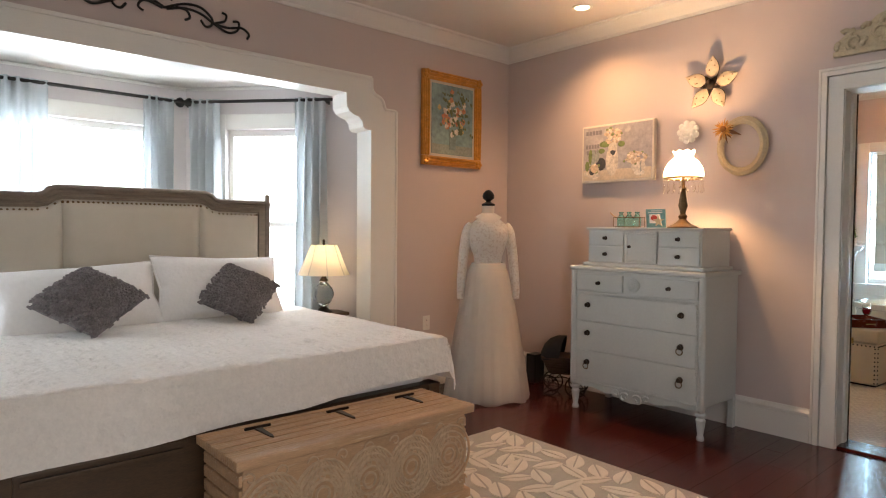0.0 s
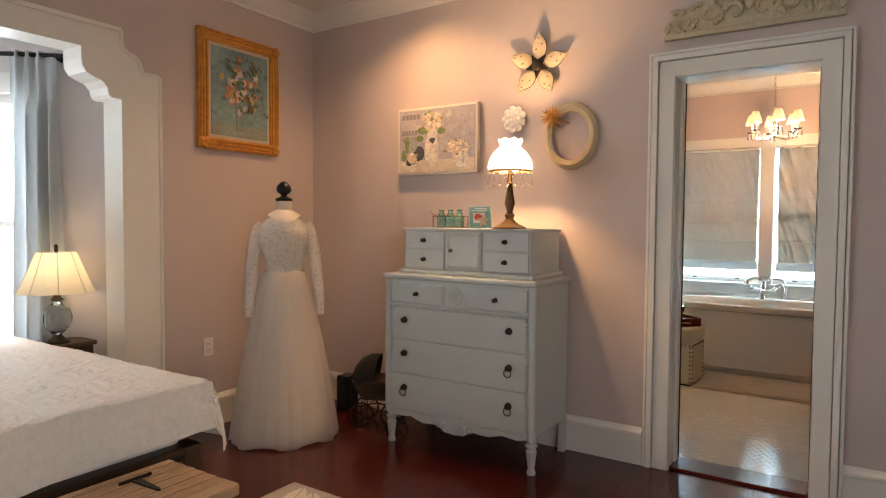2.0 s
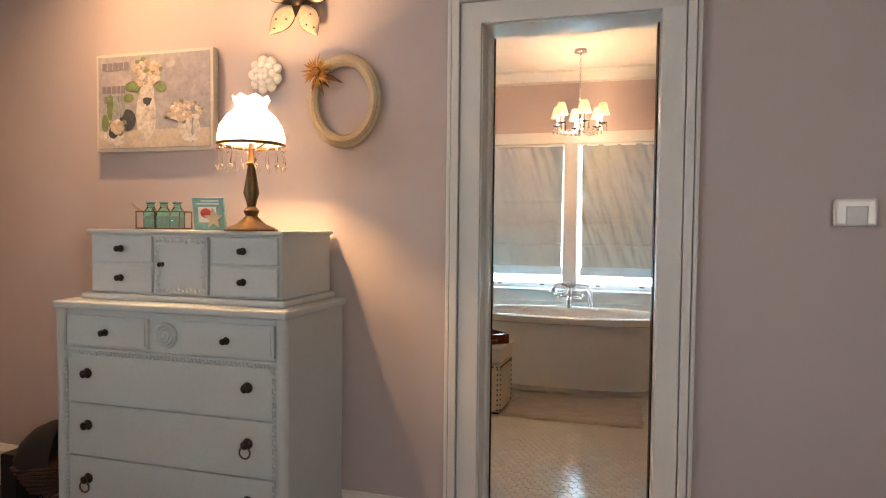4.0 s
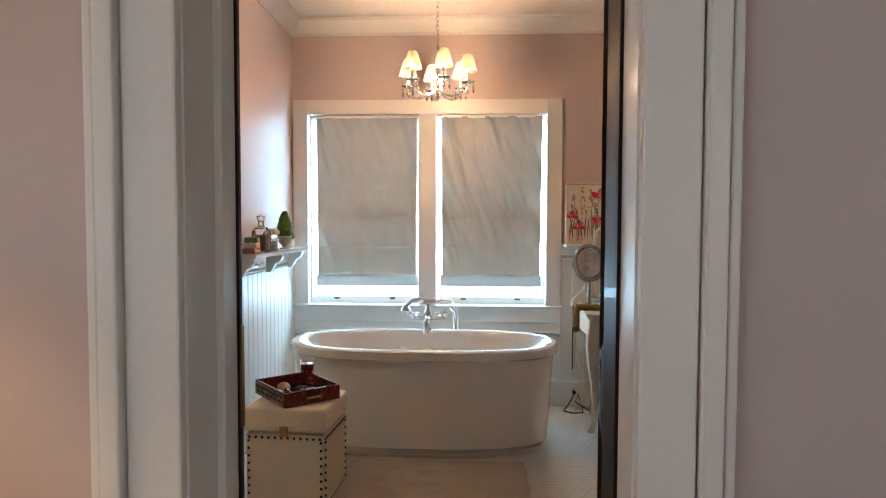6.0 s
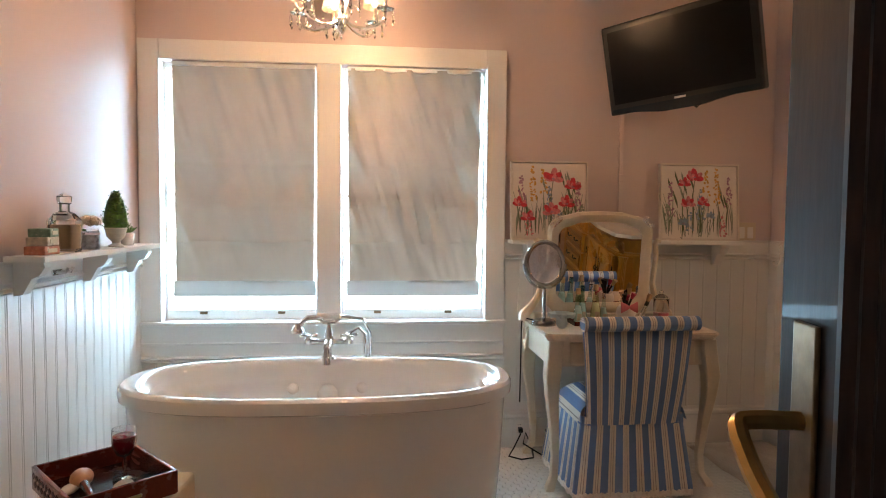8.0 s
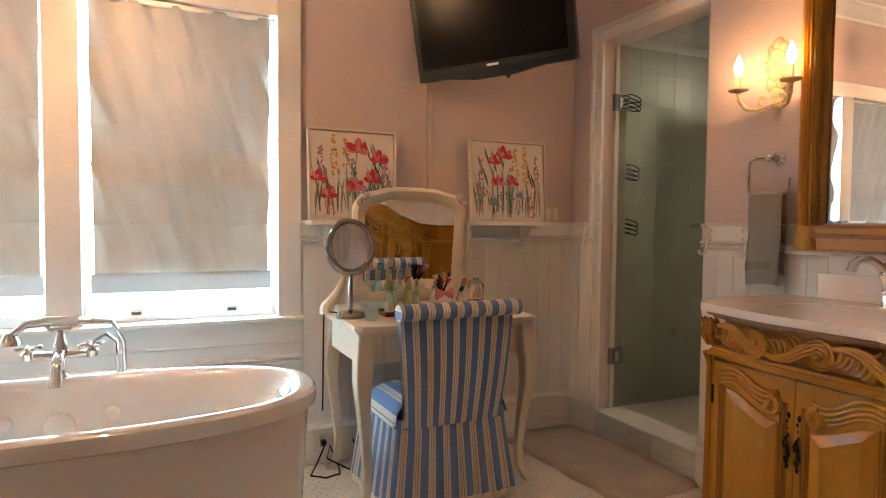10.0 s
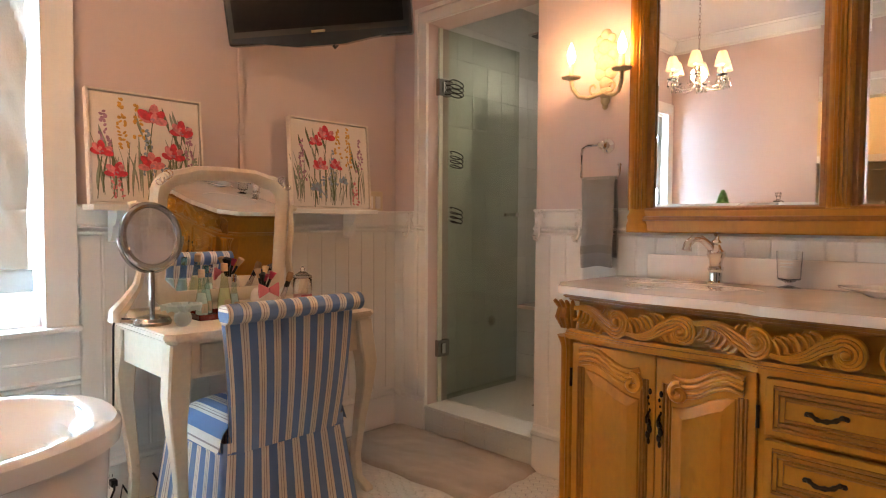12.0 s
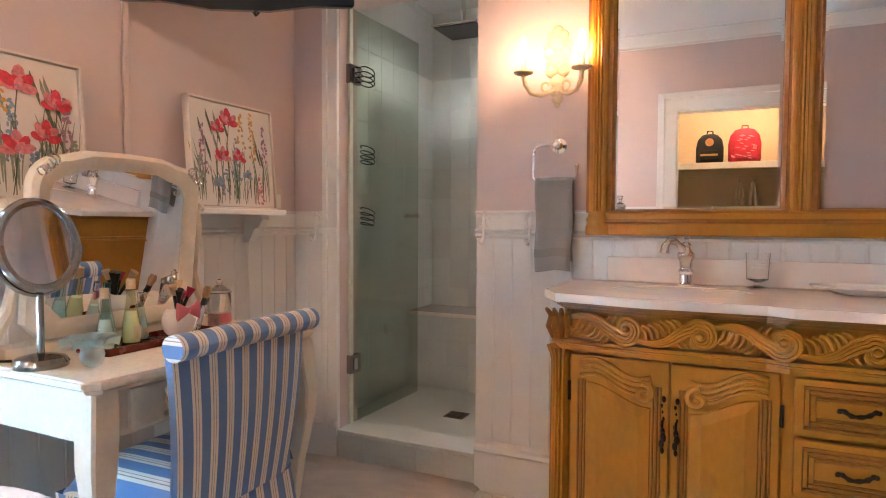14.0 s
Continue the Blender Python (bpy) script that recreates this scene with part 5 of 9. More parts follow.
# on the door wall
cv = thing("canvas_print", "pale canvas print of flowers in vases", "wall art", pose(DW - 0.004, 3.105, 1.872))
part("canvas", box(B(), (-0.036, -0.312, -0.222), (0, 0.312, 0.222), 0.003), mat("canvas_white", (0.72, 0.66, 0.57), 0.75, vary=0.05, bump=0.2), cv, "cream wrapped canvas")
part("painted_ground", box(B(), (-0.0385, -0.298, -0.208), (-0.034, 0.298, 0.208)), mat("canvas_grey", (0.42, 0.39, 0.40), 0.75, vary=0.25, scale=9, fine=40, bump=0.2, spot=((0.55, 0.52, 0.50), 12, 0.55)), cv, "grey painted background")
part("painted_table", box(B(), (-0.0395, -0.296, -0.206), (-0.036, 0.296, -0.125)), mat("canvas_cream", (0.62, 0.53, 0.42), 0.75, vary=0.2, scale=14, bump=0.2), cv)


def dab(nm, col, spots, rough=0.75):
    bm = B()
    for k, (y, z, ry, rz) in enumerate(spots):
        ball(bm, (-0.0405 - 0.00004 * k, y, z), 1.0, 12, 6, (0.0012, ry, rz))
    part(nm, bm, mat(nm, col, rough, vary=0.3, scale=30, bump=0.2), cv)


dab("painted_pitcher", (0.66, 0.60, 0.52), [(0.035, -0.06, 0.055, 0.12), (0.03, 0.04, 0.04, 0.05), (-0.19, -0.12, 0.06, 0.045), (0.2, -0.17, 0.06, 0.02)])
dab("painted_dark", (0.07, 0.075, 0.085), [(0.03, 0.0, 0.034, 0.055), (0.03, 0.045, 0.015, 0.02), (0.135, -0.08, 0.045, 0.05), (0.21, -0.14, 0.03, 0.045)])
dab("painted_leaves", (0.20, 0.26, 0.10), [(0.10, 0.07, 0.05, 0.025), (-0.045, 0.06, 0.03, 0.022), (0.13, 0.02, 0.03, 0.02), (-0.12, -0.06, 0.03, 0.03), (0.23, -0.02, 0.02, 0.06), (0.26, -0.09, 0.02, 0.04)])
rnd = random.Random(21)


def cluster(cy, cz, ry, rz, n):
    out = []
    for k in range(n):
        a, r = rnd.uniform(0, 6.283), math.sqrt(rnd.uniform(0, 1))
        q = rnd.uniform(0.008, 0.016)
        out.append((cy + ry * r * math.cos(a), cz + rz * r * math.sin(a), q, q * rnd.uniform(0.7, 1.0)))
    return out


CROWNS = ((0.03, 0.125, 0.085, 0.06), (-0.17, -0.05, 0.095, 0.045), (0.19, -0.11, 0.035, 0.03))
for nm, col, n in (("painted_leaves", (0.24, 0.28, 0.13), 10), ("painted_blooms", (0.60, 0.47, 0.34), 34), ("painted_petals", (0.74, 0.64, 0.52), 26)):
    dab(nm, col, [p for y, z, ry, rz in CROWNS for p in cluster(y, z, ry * (1.25 if nm == "painted_leaves" else 0.9), rz * (1.2 if nm == "painted_leaves" else 0.9), n)])
dab("painted_glass", (0.33, 0.36, 0.34), [(0.205, -0.05, 0.022, 0.09), (0.165, -0.02, 0.018, 0.06), (-0.21, -0.13, 0.012, 0.06)])
dab("painted_jar", (0.68, 0.63, 0.56), [(0.20, -0.165, 0.05, 0.03), (-0.2, -0.165, 0.045, 0.02), (0.27, -0.15, 0.02, 0.02)])
bm = B()
for z, y0, y1 in ((0.165, 0.13, 0.28), (0.06, 0.15, 0.28), (0.015, 0.16, 0.27)):
    for k in range(5):
        y = y0 + (y1 - y0) * k / 5
        box(bm, (-0.0402, y, z - 0.016), (-0.038, y + (y1 - y0) / 5 - 0.006, z + 0.016))
part("painted_lettering", bm, mat("canvas_lettering", (0.25, 0.23, 0.25), 0.75), cv)

fl = thing("metal_flower", "distressed cream metal flower with five petals", "wall decor", pose(DW - 0.012, 2.385, 2.262))
PETAL = mat("distressed_petal", (0.58, 0.46, 0.32), 0.6, vary=0.15, scale=20, bump=0.2, spot=((0.20, 0.10, 0.05), 26, 0.70))
for k in range(5):
    a = radians(95 + 72 * k)

    def f(u, v, a=a):
        r = 0.045 + 0.140 * u
        w = 0.044 * math.sin(math.pi * (0.16 + 0.84 * u)) * (2 * v - 1)
        return (-0.02 - 0.02 * u - 0.008 * (1 - (2 * v - 1) ** 2), r * math.cos(a) - w * math.sin(a), r * math.sin(a) + w * math.cos(a))
    pet = part("petal", skin(B(), 10, 8, f, 0.003), PETAL, fl, "cream petal with rust spots", smooth=True)
    part("petal_rim", tube(B(), [f(u / 12, 0.0) for u in range(13)] + [f(1 - u / 12, 1.0) for u in range(13)], 0.0032, 5), BRONZE, pet, smooth=True)
    for u, v in ((0.35, 0.3), (0.55, 0.72), (0.78, 0.4)):
        q = f(u, v)
        part("rivet", ball(B(), (q[0] - 0.003, q[1], q[2]), 0.0045, 6, 4, (0.5, 1.3, 1)), ANTIQUE, pet)
bm = B()
for k in range(5):
    a = radians(95 + 36 + 72 * k)
    prism(bm, [(0.03 * math.cos(a + 0.9), 0.03 * math.sin(a + 0.9)), (0.075 * math.cos(a), 0.075 * math.sin(a)), (0.03 * math.cos(a - 0.9), 0.03 * math.sin(a - 0.9))], "x", -0.04, -0.03)
ball(bm, (-0.035, 0, 0), 0.036, 12, 8, (0.6, 1, 1))
part("centre", bm, BRONZE, fl, "dark metal centre", smooth=True)

rs = thing("plaster_rosette", "small white plaster rose mounted on the wall", "wall decor", pose(DW - 0.006, 2.55, 1.965))
bm = B()
for ringn, (n, r, s) in enumerate(((9, 0.06, 0.024), (7, 0.038, 0.022), (4, 0.016, 0.018))):
    for k in range(n):
        a = k * 2 * math.pi / n + ringn * 0.4
        ball(bm, (-0.014 - 0.008 * ringn, r * math.cos(a), r * math.sin(a)), s, 8, 6, (0.6, 1, 1))
part("rose", bm, PORCELAIN, rs, smooth=True)

wr = thing("oval_wreath_frame", "cream oval empty frame with a dried flower", "wall decor", pose(DW - 0.02, 2.18, 1.835))
bm = B()
for rr, th, dx in ((1.0, 0.016, 0), (0.86, 0.014, -0.006), (0.93, 0.016, -0.01)):
    tube(bm, [(dx, 0.148 * rr * math.cos(a), 0.178 * rr * math.sin(a)) for a in np.linspace(0, 2 * math.pi, 49)], th, 8)
part("frame", bm, PLASTER, wr, smooth=True)
ORANGE = mat("dried_flower", (0.55, 0.27, 0.06), 0.8, vary=0.3, scale=40, bump=0.3)
bm = B()
rnd = random.Random(2)
for k in range(26):
    a = k * 2 * math.pi / 26 + rnd.uniform(-0.1, 0.1)
    r = rnd.uniform(0.052, 0.074)
    tube(bm, [(-0.03, 0.105, 0.115), (-0.05, 0.105 + r * 0.6 * math.cos(a), 0.115 + r * 0.6 * math.sin(a)), (-0.042, 0.105 + r * math.cos(a), 0.115 + r * math.sin(a))], [0.004, 0.008, 0.002], 5, 0.4)
fl2 = part("flower", bm, ORANGE, wr, "orange dried daisy", smooth=True)
part("seed_head", ball(B(), (-0.05, 0.105, 0.115), 0.02, 10, 6, (0.6, 1, 1)), mat("seed_head", (0.3, 0.13, 0.03), 0.9, bump=0.5), fl2)
bm = B()
for a, l in ((-0.4, 0.12), (-1.3, 0.10), (-1.9, 0.09), (-0.9, 0.08), (0.1, 0.06)):
    tube(bm, [(-0.03, 0.105, 0.115), (-0.04, 0.105 - l * 0.5 * math.cos(a), 0.115 + l * 0.5 * math.sin(a)), (-0.03, 0.105 - l * math.cos(a), 0.115 + l * math.sin(a))], [0.004, 0.016, 0.002], 6, 0.25)
part("leaf", bm, mat("dried_leaf", (0.22, 0.10, 0.04), 0.8, vary=0.3, bump=0.3), wr, "brown dried leaves", smooth=True)

# carved over-door ornament
od = thing("carved_pediment", "antique-white carved scroll pediment above the doorway", "wall decor", pose(DW - 0.004, 1.262, 2.295))
part("base_rail", box(B(), (-0.035, -0.405, 0), (0, 0.405, 0.03), 0.006), CARVED, od)
o = [(-0.40, 0.03), (0.40, 0.03), (0.39, 0.09), (0.33, 0.14), (0.26, 0.14), (0.2, 0.2), (0.1, 0.24), (0.0, 0.28), (-0.1, 0.24), (-0.2, 0.2), (-0.26, 0.14), (-0.33, 0.14), (-0.39, 0.09)]
part("backing", prism(B(), o, "x", -0.012, 0), CARVED, od)
bm = B()
for s in (1, -1):
    for c, r, a0, a1 in (((0.30, 0.075), 0.045, -1.5, 4.0), ((0.18, 0.10), 0.055, 3.6, -2.0), ((0.065, 0.10), 0.05, 0.2, 5.6), ((0.10, 0.19), 0.04, 3.4, -1.6), ((0.34, 0.12), 0.03, 0.5, 5.0)):
        tube(bm, [(-0.018, s * u, v) for u, v in spiral(c, r, r * 0.3, a0, a1, 16)], [0.016 - 0.0006 * k for k in range(17)], 6)
    for u, v, a in ((0.24, 0.06, 0.5), (0.37, 0.06, 0.2), (0.13, 0.055, 0.9), (0.24, 0.14, 1.2), (0.15, 0.16, 0.6), (0.05, 0.22, 1.3), (0.30, 0.12, 0.4)):
        for k in range(4):
            b = a + (k - 1.5) * 0.5
            ball(bm, (-0.022, s * (u + 0.022 * math.cos(b)), v + 0.022 * math.sin(b)), 0.014, 8, 6, (0.9, 1, 1))
ball(bm, (-0.025, 0, 0.15), 0.03, 10, 8, (0.7, 0.8, 1.8))
part("scrollwork", bm, CARVED, od, "carved leaves and scrolls", smooth=True)

th = thing("thermostat", "white plastic thermostat on the wall", "thermostat", pose(DW, 0.325, 1.385))
part("body", box(B(), (-0.024, -0.065, -0.048), (0, 0.065, 0.048), 0.012, 3), PORCELAIN, th)
part("face", box(B(), (-0.027, -0.035, -0.045), (-0.022, 0.03, 0.02), 0.004), TRIM, th)

# recessed downlight
dl = thing("recessed_downlight", "recessed ceiling downlight, lit warm", "ceiling light", pose(4.94, 3.15, CZ))
part("trim_ring", lathe(B(), [(0.05, -0.004), (0.072, -0.006), (0.075, 0.0), (0.05, 0.0)], 28, caps=False), TRIM, dl, smooth=True)
part("lens", lathe(B(), [(0.001, -0.002), (0.052, -0.002), (0.052, 0.0), (0.001, 0.0)], 24), glowing("downlight_lens", (1.0, 0.72, 0.45), 9), dl)
lamp("downlight", "SPOT", 75, (1.0, 0.56, 0.27), pose(4.94, 3.15, CZ - 0.02), cone=(135, 1.0), radius=0.05)

# ---- bathroom things ----
ROMAN = veil("cream_roman_cloth", (0.38, 0.31, 0.245), 0.02, 0.6, 0.3, 9, (1, 1.5, 1))

# windows, one casing round both
wd = thing("window_2", "double bathroom window with wide white casing", "window", pose(XW, 1.49, 0), kind="structure")
for y0, y1, z0, z1 in ((-0.94, -0.83, 0.735, 2.235), (0.92, 1.03, 0.735, 2.235), (-0.03, 0.10, 0.735, 2.13), (-0.83, 0.92, 2.13, 2.235)):
    part("casing", box(B(), (-0.024, y0, z0), (0.0, y1, z1), 0.004), TRIM, wd)
part("window_sill", box(B(), (-0.05, -0.95, 0.715), (0.0, 1.035, 0.735), 0.006), TRIM, wd)
part("sill_apron", box(B(), (-0.026, -0.94, 0.61), (0.0, 1.03, 0.715), 0.005), TRIM, wd)
for y0, y1 in ((-0.83, -0.03), (0.10, 0.92)):
    for a, b in (((0.05, y0, 0.735), (0.09, y0 + 0.014, 2.13)), ((0.05, y1 - 0.014, 0.735), (0.09, y1, 2.13)), ((0.05, y0 + 0.014, 0.735), (0.09, y1 - 0.014, 0.79)), ((0.05, y0 + 0.014, 2.10), (0.09, y1 - 0.014, 2.13)), ((0.045, y0 + 0.014, 1.41), (0.095, y1 - 0.014, 1.43))):
        part("sash_bar", box(B(), a, b, 0.003), TRIM, wd)
    pn = part("pane", box(B(), (0.068, y0 + 0.012, 0.785), (0.072, y1 - 0.012, 2.105)), CLEAR, wd)
    pn.visible_shadow = False
    for y in (y0 + 0.2, y1 - 0.2):
        part("sash_lift", box(B(), (0.038, y - 0.02, 0.765), (0.052, y + 0.02, 0.78), 0.003), ANTIQUE, wd)


def roman_shade(y0, y1, z_bot, wrinkle, seed):
    t = thing("roman_shade", "cream roman shade lowered almost to the sill", "window shade", pose(XW, (y0 + y1) / 2, z_bot), "roman shades")
    h, w = 2.115 - z_bot, y1 - y0
    rnd = random.Random(seed)

    def f(u, v):
        y, z = (u - 0.5) * w, 0.078 + v * (h - 0.078)
        x = 0.012
        for s in (0.19, 0.36, 0.55):
            x -= 0.009 * math.exp(-((v - s) / 0.009) ** 2)
        x += wrinkle * min(1, 0.15 + v * 5) * (noise.noise(Vector((u * 11 - v * 6 + seed, v * 2.2 + u * 0.8, seed))) * 0.046 + noise.noise(Vector((u * 24 - v * 11, v * 6 + u * 3, seed))) * 0.016)
        return (x, y + 0.012 * (1 - v) * math.sin(u * 3 + seed), z + 0.006 * math.sin(u * 9 + seed) * (1 - v))
    part("cloth", skin(B(), 60, 90, f), ROMAN, t, smooth=True)
    part("hem", skin(B(), 40, 6, lambda u, v: (0.002 + 0.003 * math.sin(u * 14 + seed), (u - 0.5) * (w + 0.004), 0.004 + 0.085 * v)), veil("hem_cloth", (0.56, 0.58, 0.57), 0.015), t, "thinner lower hem", smooth=True)
    part("head_rail", box(B(), (0.0, -w / 2, h - 0.01), (0.04, w / 2, h + 0.012), 0.004), TRIM, t)


roman_shade(1.60, 2.352, 0.865, 0.35, 1)
roman_shade(0.69, 1.428, 0.865, 1.0, 2)
# garden shapes beyond the glass
gd = mat("far_foliage", (0.22, 0.34, 0.18), 0.9, vary=0.5, scale=3, bump=0.3)
bm = B()
rnd = random.Random(4)
for k in range(420):
    p = (rnd.uniform(12.2, 13.4), rnd.uniform(-2.5, 4.0), rnd.uniform(-0.6, -0.05) + 0.15 * math.sin(k))
    ball(bm, p, rnd.uniform(0.06, 0.14), 5, 4)
solo("hedge", bm, gd, "leafy hedge in the garden outside", "hedge", kind="stuff")

# panelling: boards, rail, base


def panelling(name, p, q, inward, z_top, skip=()):
    """Beadboards from p to q, each a piece, under a rail, over a baseboard."""
    d = Vector((q[0] - p[0], q[1] - p[1], 0))
    n = d.length
    d.normalize()
    w = thing(name, "white beadboard wainscot under a moulded rail", "wainscot", Matrix(((d.x, inward[0], 0, p[0]), (d.y, inward[1], 0, p[1]), (0, 0, 1, 0), (0, 0, 0, 1))), kind="structure")
    cnt = max(1, round(n / 0.082))
    step = n / cnt
    bm = B()
    box(bm, (0.0006, 0, 0.16), (step - 0.0006, 0.012, z_top - 0.10), 0.003, 1)
    box(bm, (step - 0.012, 0, 0.16), (step - 0.004, 0.0132, z_top - 0.10), 0.001, 1)
    me = mesh_of("board", bm, BEAD)
    for k in range(cnt):
        ob = new("board", me)
        ob.parent = w
        ob.matrix_basis = Matrix.Translation((k * step, 0, 0))
    part("backing", box(B(), (0, 0, 0.16), (n, 0.0102, z_top - 0.1)), BEAD, w)
    prof = [(0, z_top - 0.115), (0.016, z_top - 0.115), (0.03, z_top - 0.105), (0.022, z_top - 0.095), (0.036, z_top - 0.085), (0.02, z_top - 0.075), (0.02, z_top - 0.012), (0.03, z_top - 0.008), (0.03, z_top), (0, z_top)]
    part("rail", ring_mesh(B(), [[(x, a, b) for a, b in prof] for x in (0, n)]), TRIM, w)
    prof = [(0, 0), (0.024, 0), (0.024, 0.165), (0.034, 0.175), (0.03, 0.19), (0.018, 0.2), (0.014, 0.215), (0, 0.215)]
    part("base", ring_mesh(B(), [[(x, a, b) for a, b in prof] for x in (0, n)]), TRIM, w)
    return w


RAILZ = 1.19
panelling("wainscot_east", (XW, YV), (XW, 0.55), (-1, 0), RAILZ)
panelling("wainscot_north", (CL1 + 0.16, YL), (XW, YL), (0, -1), RAILZ - 0.05)
panelling("wainscot_south_1", (SH0 - 0.005, YV), (DB, YV), (0, 1), RAILZ)
panelling("wainscot_south_2", (XW, YV), (SH1 + 0.005, YV), (0, 1), RAILZ)
ub = panelling("wainscot_window", (XW, 0.55), (XW, YL), (-1, 0), 0.62)

# closet doorway
cw = CL1 - CL0
d3 = thing("door_2", "white moulded closet doorway with an open panelled door", "door", pose((CL0 + CL1) / 2, YL, 0), kind="structure")
for s in (-1, 1):
    bm = B()
    for a, b, t in ((0.0, 0.10, 0.022), (0.10, 0.135, 0.036), (0.135, 0.158, 0.028)):
        box(bm, (s * (cw / 2 + a - 0.005), -t, 0), (s * (cw / 2 + b - 0.005), 0, CLH + b), 0.004)
    part("casing", bm, TRIM, d3)
    part("jamb", box(B(), (s * (cw / 2 - 0.014), -0.01, 0), (s * cw / 2, 0.14, CLH)), TRIM, d3)
bm = B()
for a, b, t in ((0.0, 0.10, 0.0225), (0.10, 0.135, 0.0365), (0.135, 0.158, 0.0285)):
    box(bm, (-(cw / 2 + b - 0.005), -t, CLH + a), (cw / 2 + b - 0.005, 0, CLH + b), 0.004)
part("head_casing", bm, TRIM, d3)
part("head_jamb", box(B(), (-cw / 2 + 0.014, -0.01, CLH - 0.014), (cw / 2 - 0.014, 0.14, CLH)), TRIM, d3)
part("strike_plate", box(B(), (cw / 2 - 0.017, 0.06, 0.95), (cw / 2 - 0.013, 0.09, 1.02), 0.001), ANTIQUE, d3, "dark brass strike plate")
leaf = part("door_leaf", box(B(), (-cw / 2 + 0.02, 0.145, 0.015), (-cw / 2 + 0.06, 0.145 + 0.86, CLH - 0.02), 0.003), CREAM, d3, "cream six-panel door, standing open")
for z0, z1 in ((0.15, 0.75), (0.88, 1.45), (1.56, 1.98)):
    for y0, y1 in ((0.24, 0.53), (0.62, 0.91)):
        bm = B()
        for a, b in (((y0, z0), (y1, z0)), ((y1, z0), (y1, z1)), ((y1, z1), (y0, z1)), ((y0, z1), (y0, z0))):
            tube(bm, [(-cw / 2 + 0.06, a[0], a[1]), (-cw / 2 + 0.06, b[0], b[1])], 0.009, 6)
        box(bm, (-cw / 2 + 0.058, y0 + 0.03, z0 + 0.03), (-cw / 2 + 0.066, y1 - 0.03, z1 - 0.03), 0.004)
        part("panel", bm, CREAM, leaf)
for z in (0.3, 1.1, 1.85):
    part("hinge", tube(B(), [(-cw / 2 + 0.02, 0.14, z - 0.045), (-cw / 2 + 0.02, 0.14, z + 0.045)], 0.008, 8), ANTIQUE, leaf)
d4 = thing("door_4", "cream six-panel door in the closet's side wall", "door", Matrix(((0, 1, 0, 7.95), (-1, 0, 0, 3.70), (0, 0, 1, 0), (0, 0, 0, 1))), kind="structure")
part("slab", box(B(), (0.0, -0.03, 0.01), (0.80, -0.002, 2.05), 0.003), CREAM, d4)
for z0, z1 in ((0.16, 0.74), (0.86, 1.40), (1.52, 1.94)):
    for x0, x1 in ((0.10, 0.36), (0.44, 0.70)):
        bm = B()
        for p, q in (((x0, z0), (x1, z0)), ((x1, z0), (x1, z1)), ((x1, z1), (x0, z1)), ((x0, z1), (x0, z0))):
            tube(bm, [(p[0], -0.03, p[1]), (q[0], -0.03, q[1])], 0.009, 6)
        box(bm, (x0 + 0.03, -0.036, z0 + 0.03), (x1 - 0.03, -0.028, z1 - 0.03), 0.004)
        part("panel", bm, CREAM, d4)
bm = B()
box(bm, (-0.09, -0.02, 2.055), (0.89, 0.0, 2.15), 0.004)
box(bm, (-0.09, -0.035, 2.15), (0.89, 0.0, 2.175), 0.004)
box(bm, (0.805, -0.02, 0), (0.89, 0.0, 2.055), 0.004)
part("casing", bm, CREAM, d4)
# closet contents
cs = thing("closet_shelf", "cream painted shelf in the closet", "shelf", pose(7.3, 3.62, 1.70))
part("board", box(B(), (-0.99, -0.22, 0), (0.64, 0.27, 0.03), 0.003), CREAM, cs)
part("cleat", box(B(), (-0.99, 0.24, -0.07), (0.64, 0.27, 0.0), 0.003), CREAM, cs)
part("front_edge", box(B(), (-0.99, -0.235, -0.03), (0.64, -0.218, 0.034), 0.004), TRIM, cs)


def backpack(m, name, colour, w, h, label):
    t = thing(name, label, "bag", m)
    M = mat(name + "_cloth", colour, 0.7, vary=0.3, scale=14, bump=0.4)
    part("body", ring_mesh(B(), [[(w * s * math.copysign(abs(math.cos(a)) ** 0.6, math.cos(a)), 0.09 * s2 * math.copysign(abs(math.sin(a)) ** 0.6, math.sin(a)), z) for a in np.linspace(0, 2 * math.pi, 20, endpoint=False)] for s, s2, z in ((0.9, 0.9, 0), (1, 1, h * 0.1), (1, 1, h * 0.55), (0.88, 0.9, h * 0.8), (0.6, 0.7, h * 0.95), (0.3, 0.4, h))]), M, t, smooth=True)
    part("pocket", box(B(), (-w * 0.7, -0.13, h * 0.08), (w * 0.7, -0.07, h * 0.42), 0.02, 3), M, t)
    part("handle", tube(B(), [(-0.03, 0, h - 0.01), (-0.025, 0, h + 0.03), (0.025, 0, h + 0.03), (0.03, 0, h - 0.01)], 0.007, 6), M, t, smooth=True)
    return t, M


t, M = backpack(pose(7.36, 3.52, 1.73), "backpack", (0.012, 0.012, 0.014), 0.13, 0.30, "black backpack with a round tan badge on the shelf")
bm = lathe(B(), [(0.001, 0), (0.04, 0), (0.04, 0.006), (0.001, 0.008)], 18)
part("badge", moved(bm, pose(0, -0.088, 0.21, 90, 0, 0)), mat("tan_badge", (0.4, 0.2, 0.08), 0.6), t)
part("buckles", moved(box(B(), (-0.08, -0.138, 0.07), (0.08, -0.128, 0.09), 0.003), Matrix()), BRASS, t)
t, M = backpack(pose(7.04, 3.52, 1.73), "backpack", (0.5, 0.02, 0.05), 0.15, 0.34, "red and pink patterned backpack on the shelf")
rnd = random.Random(9)
bm = B()
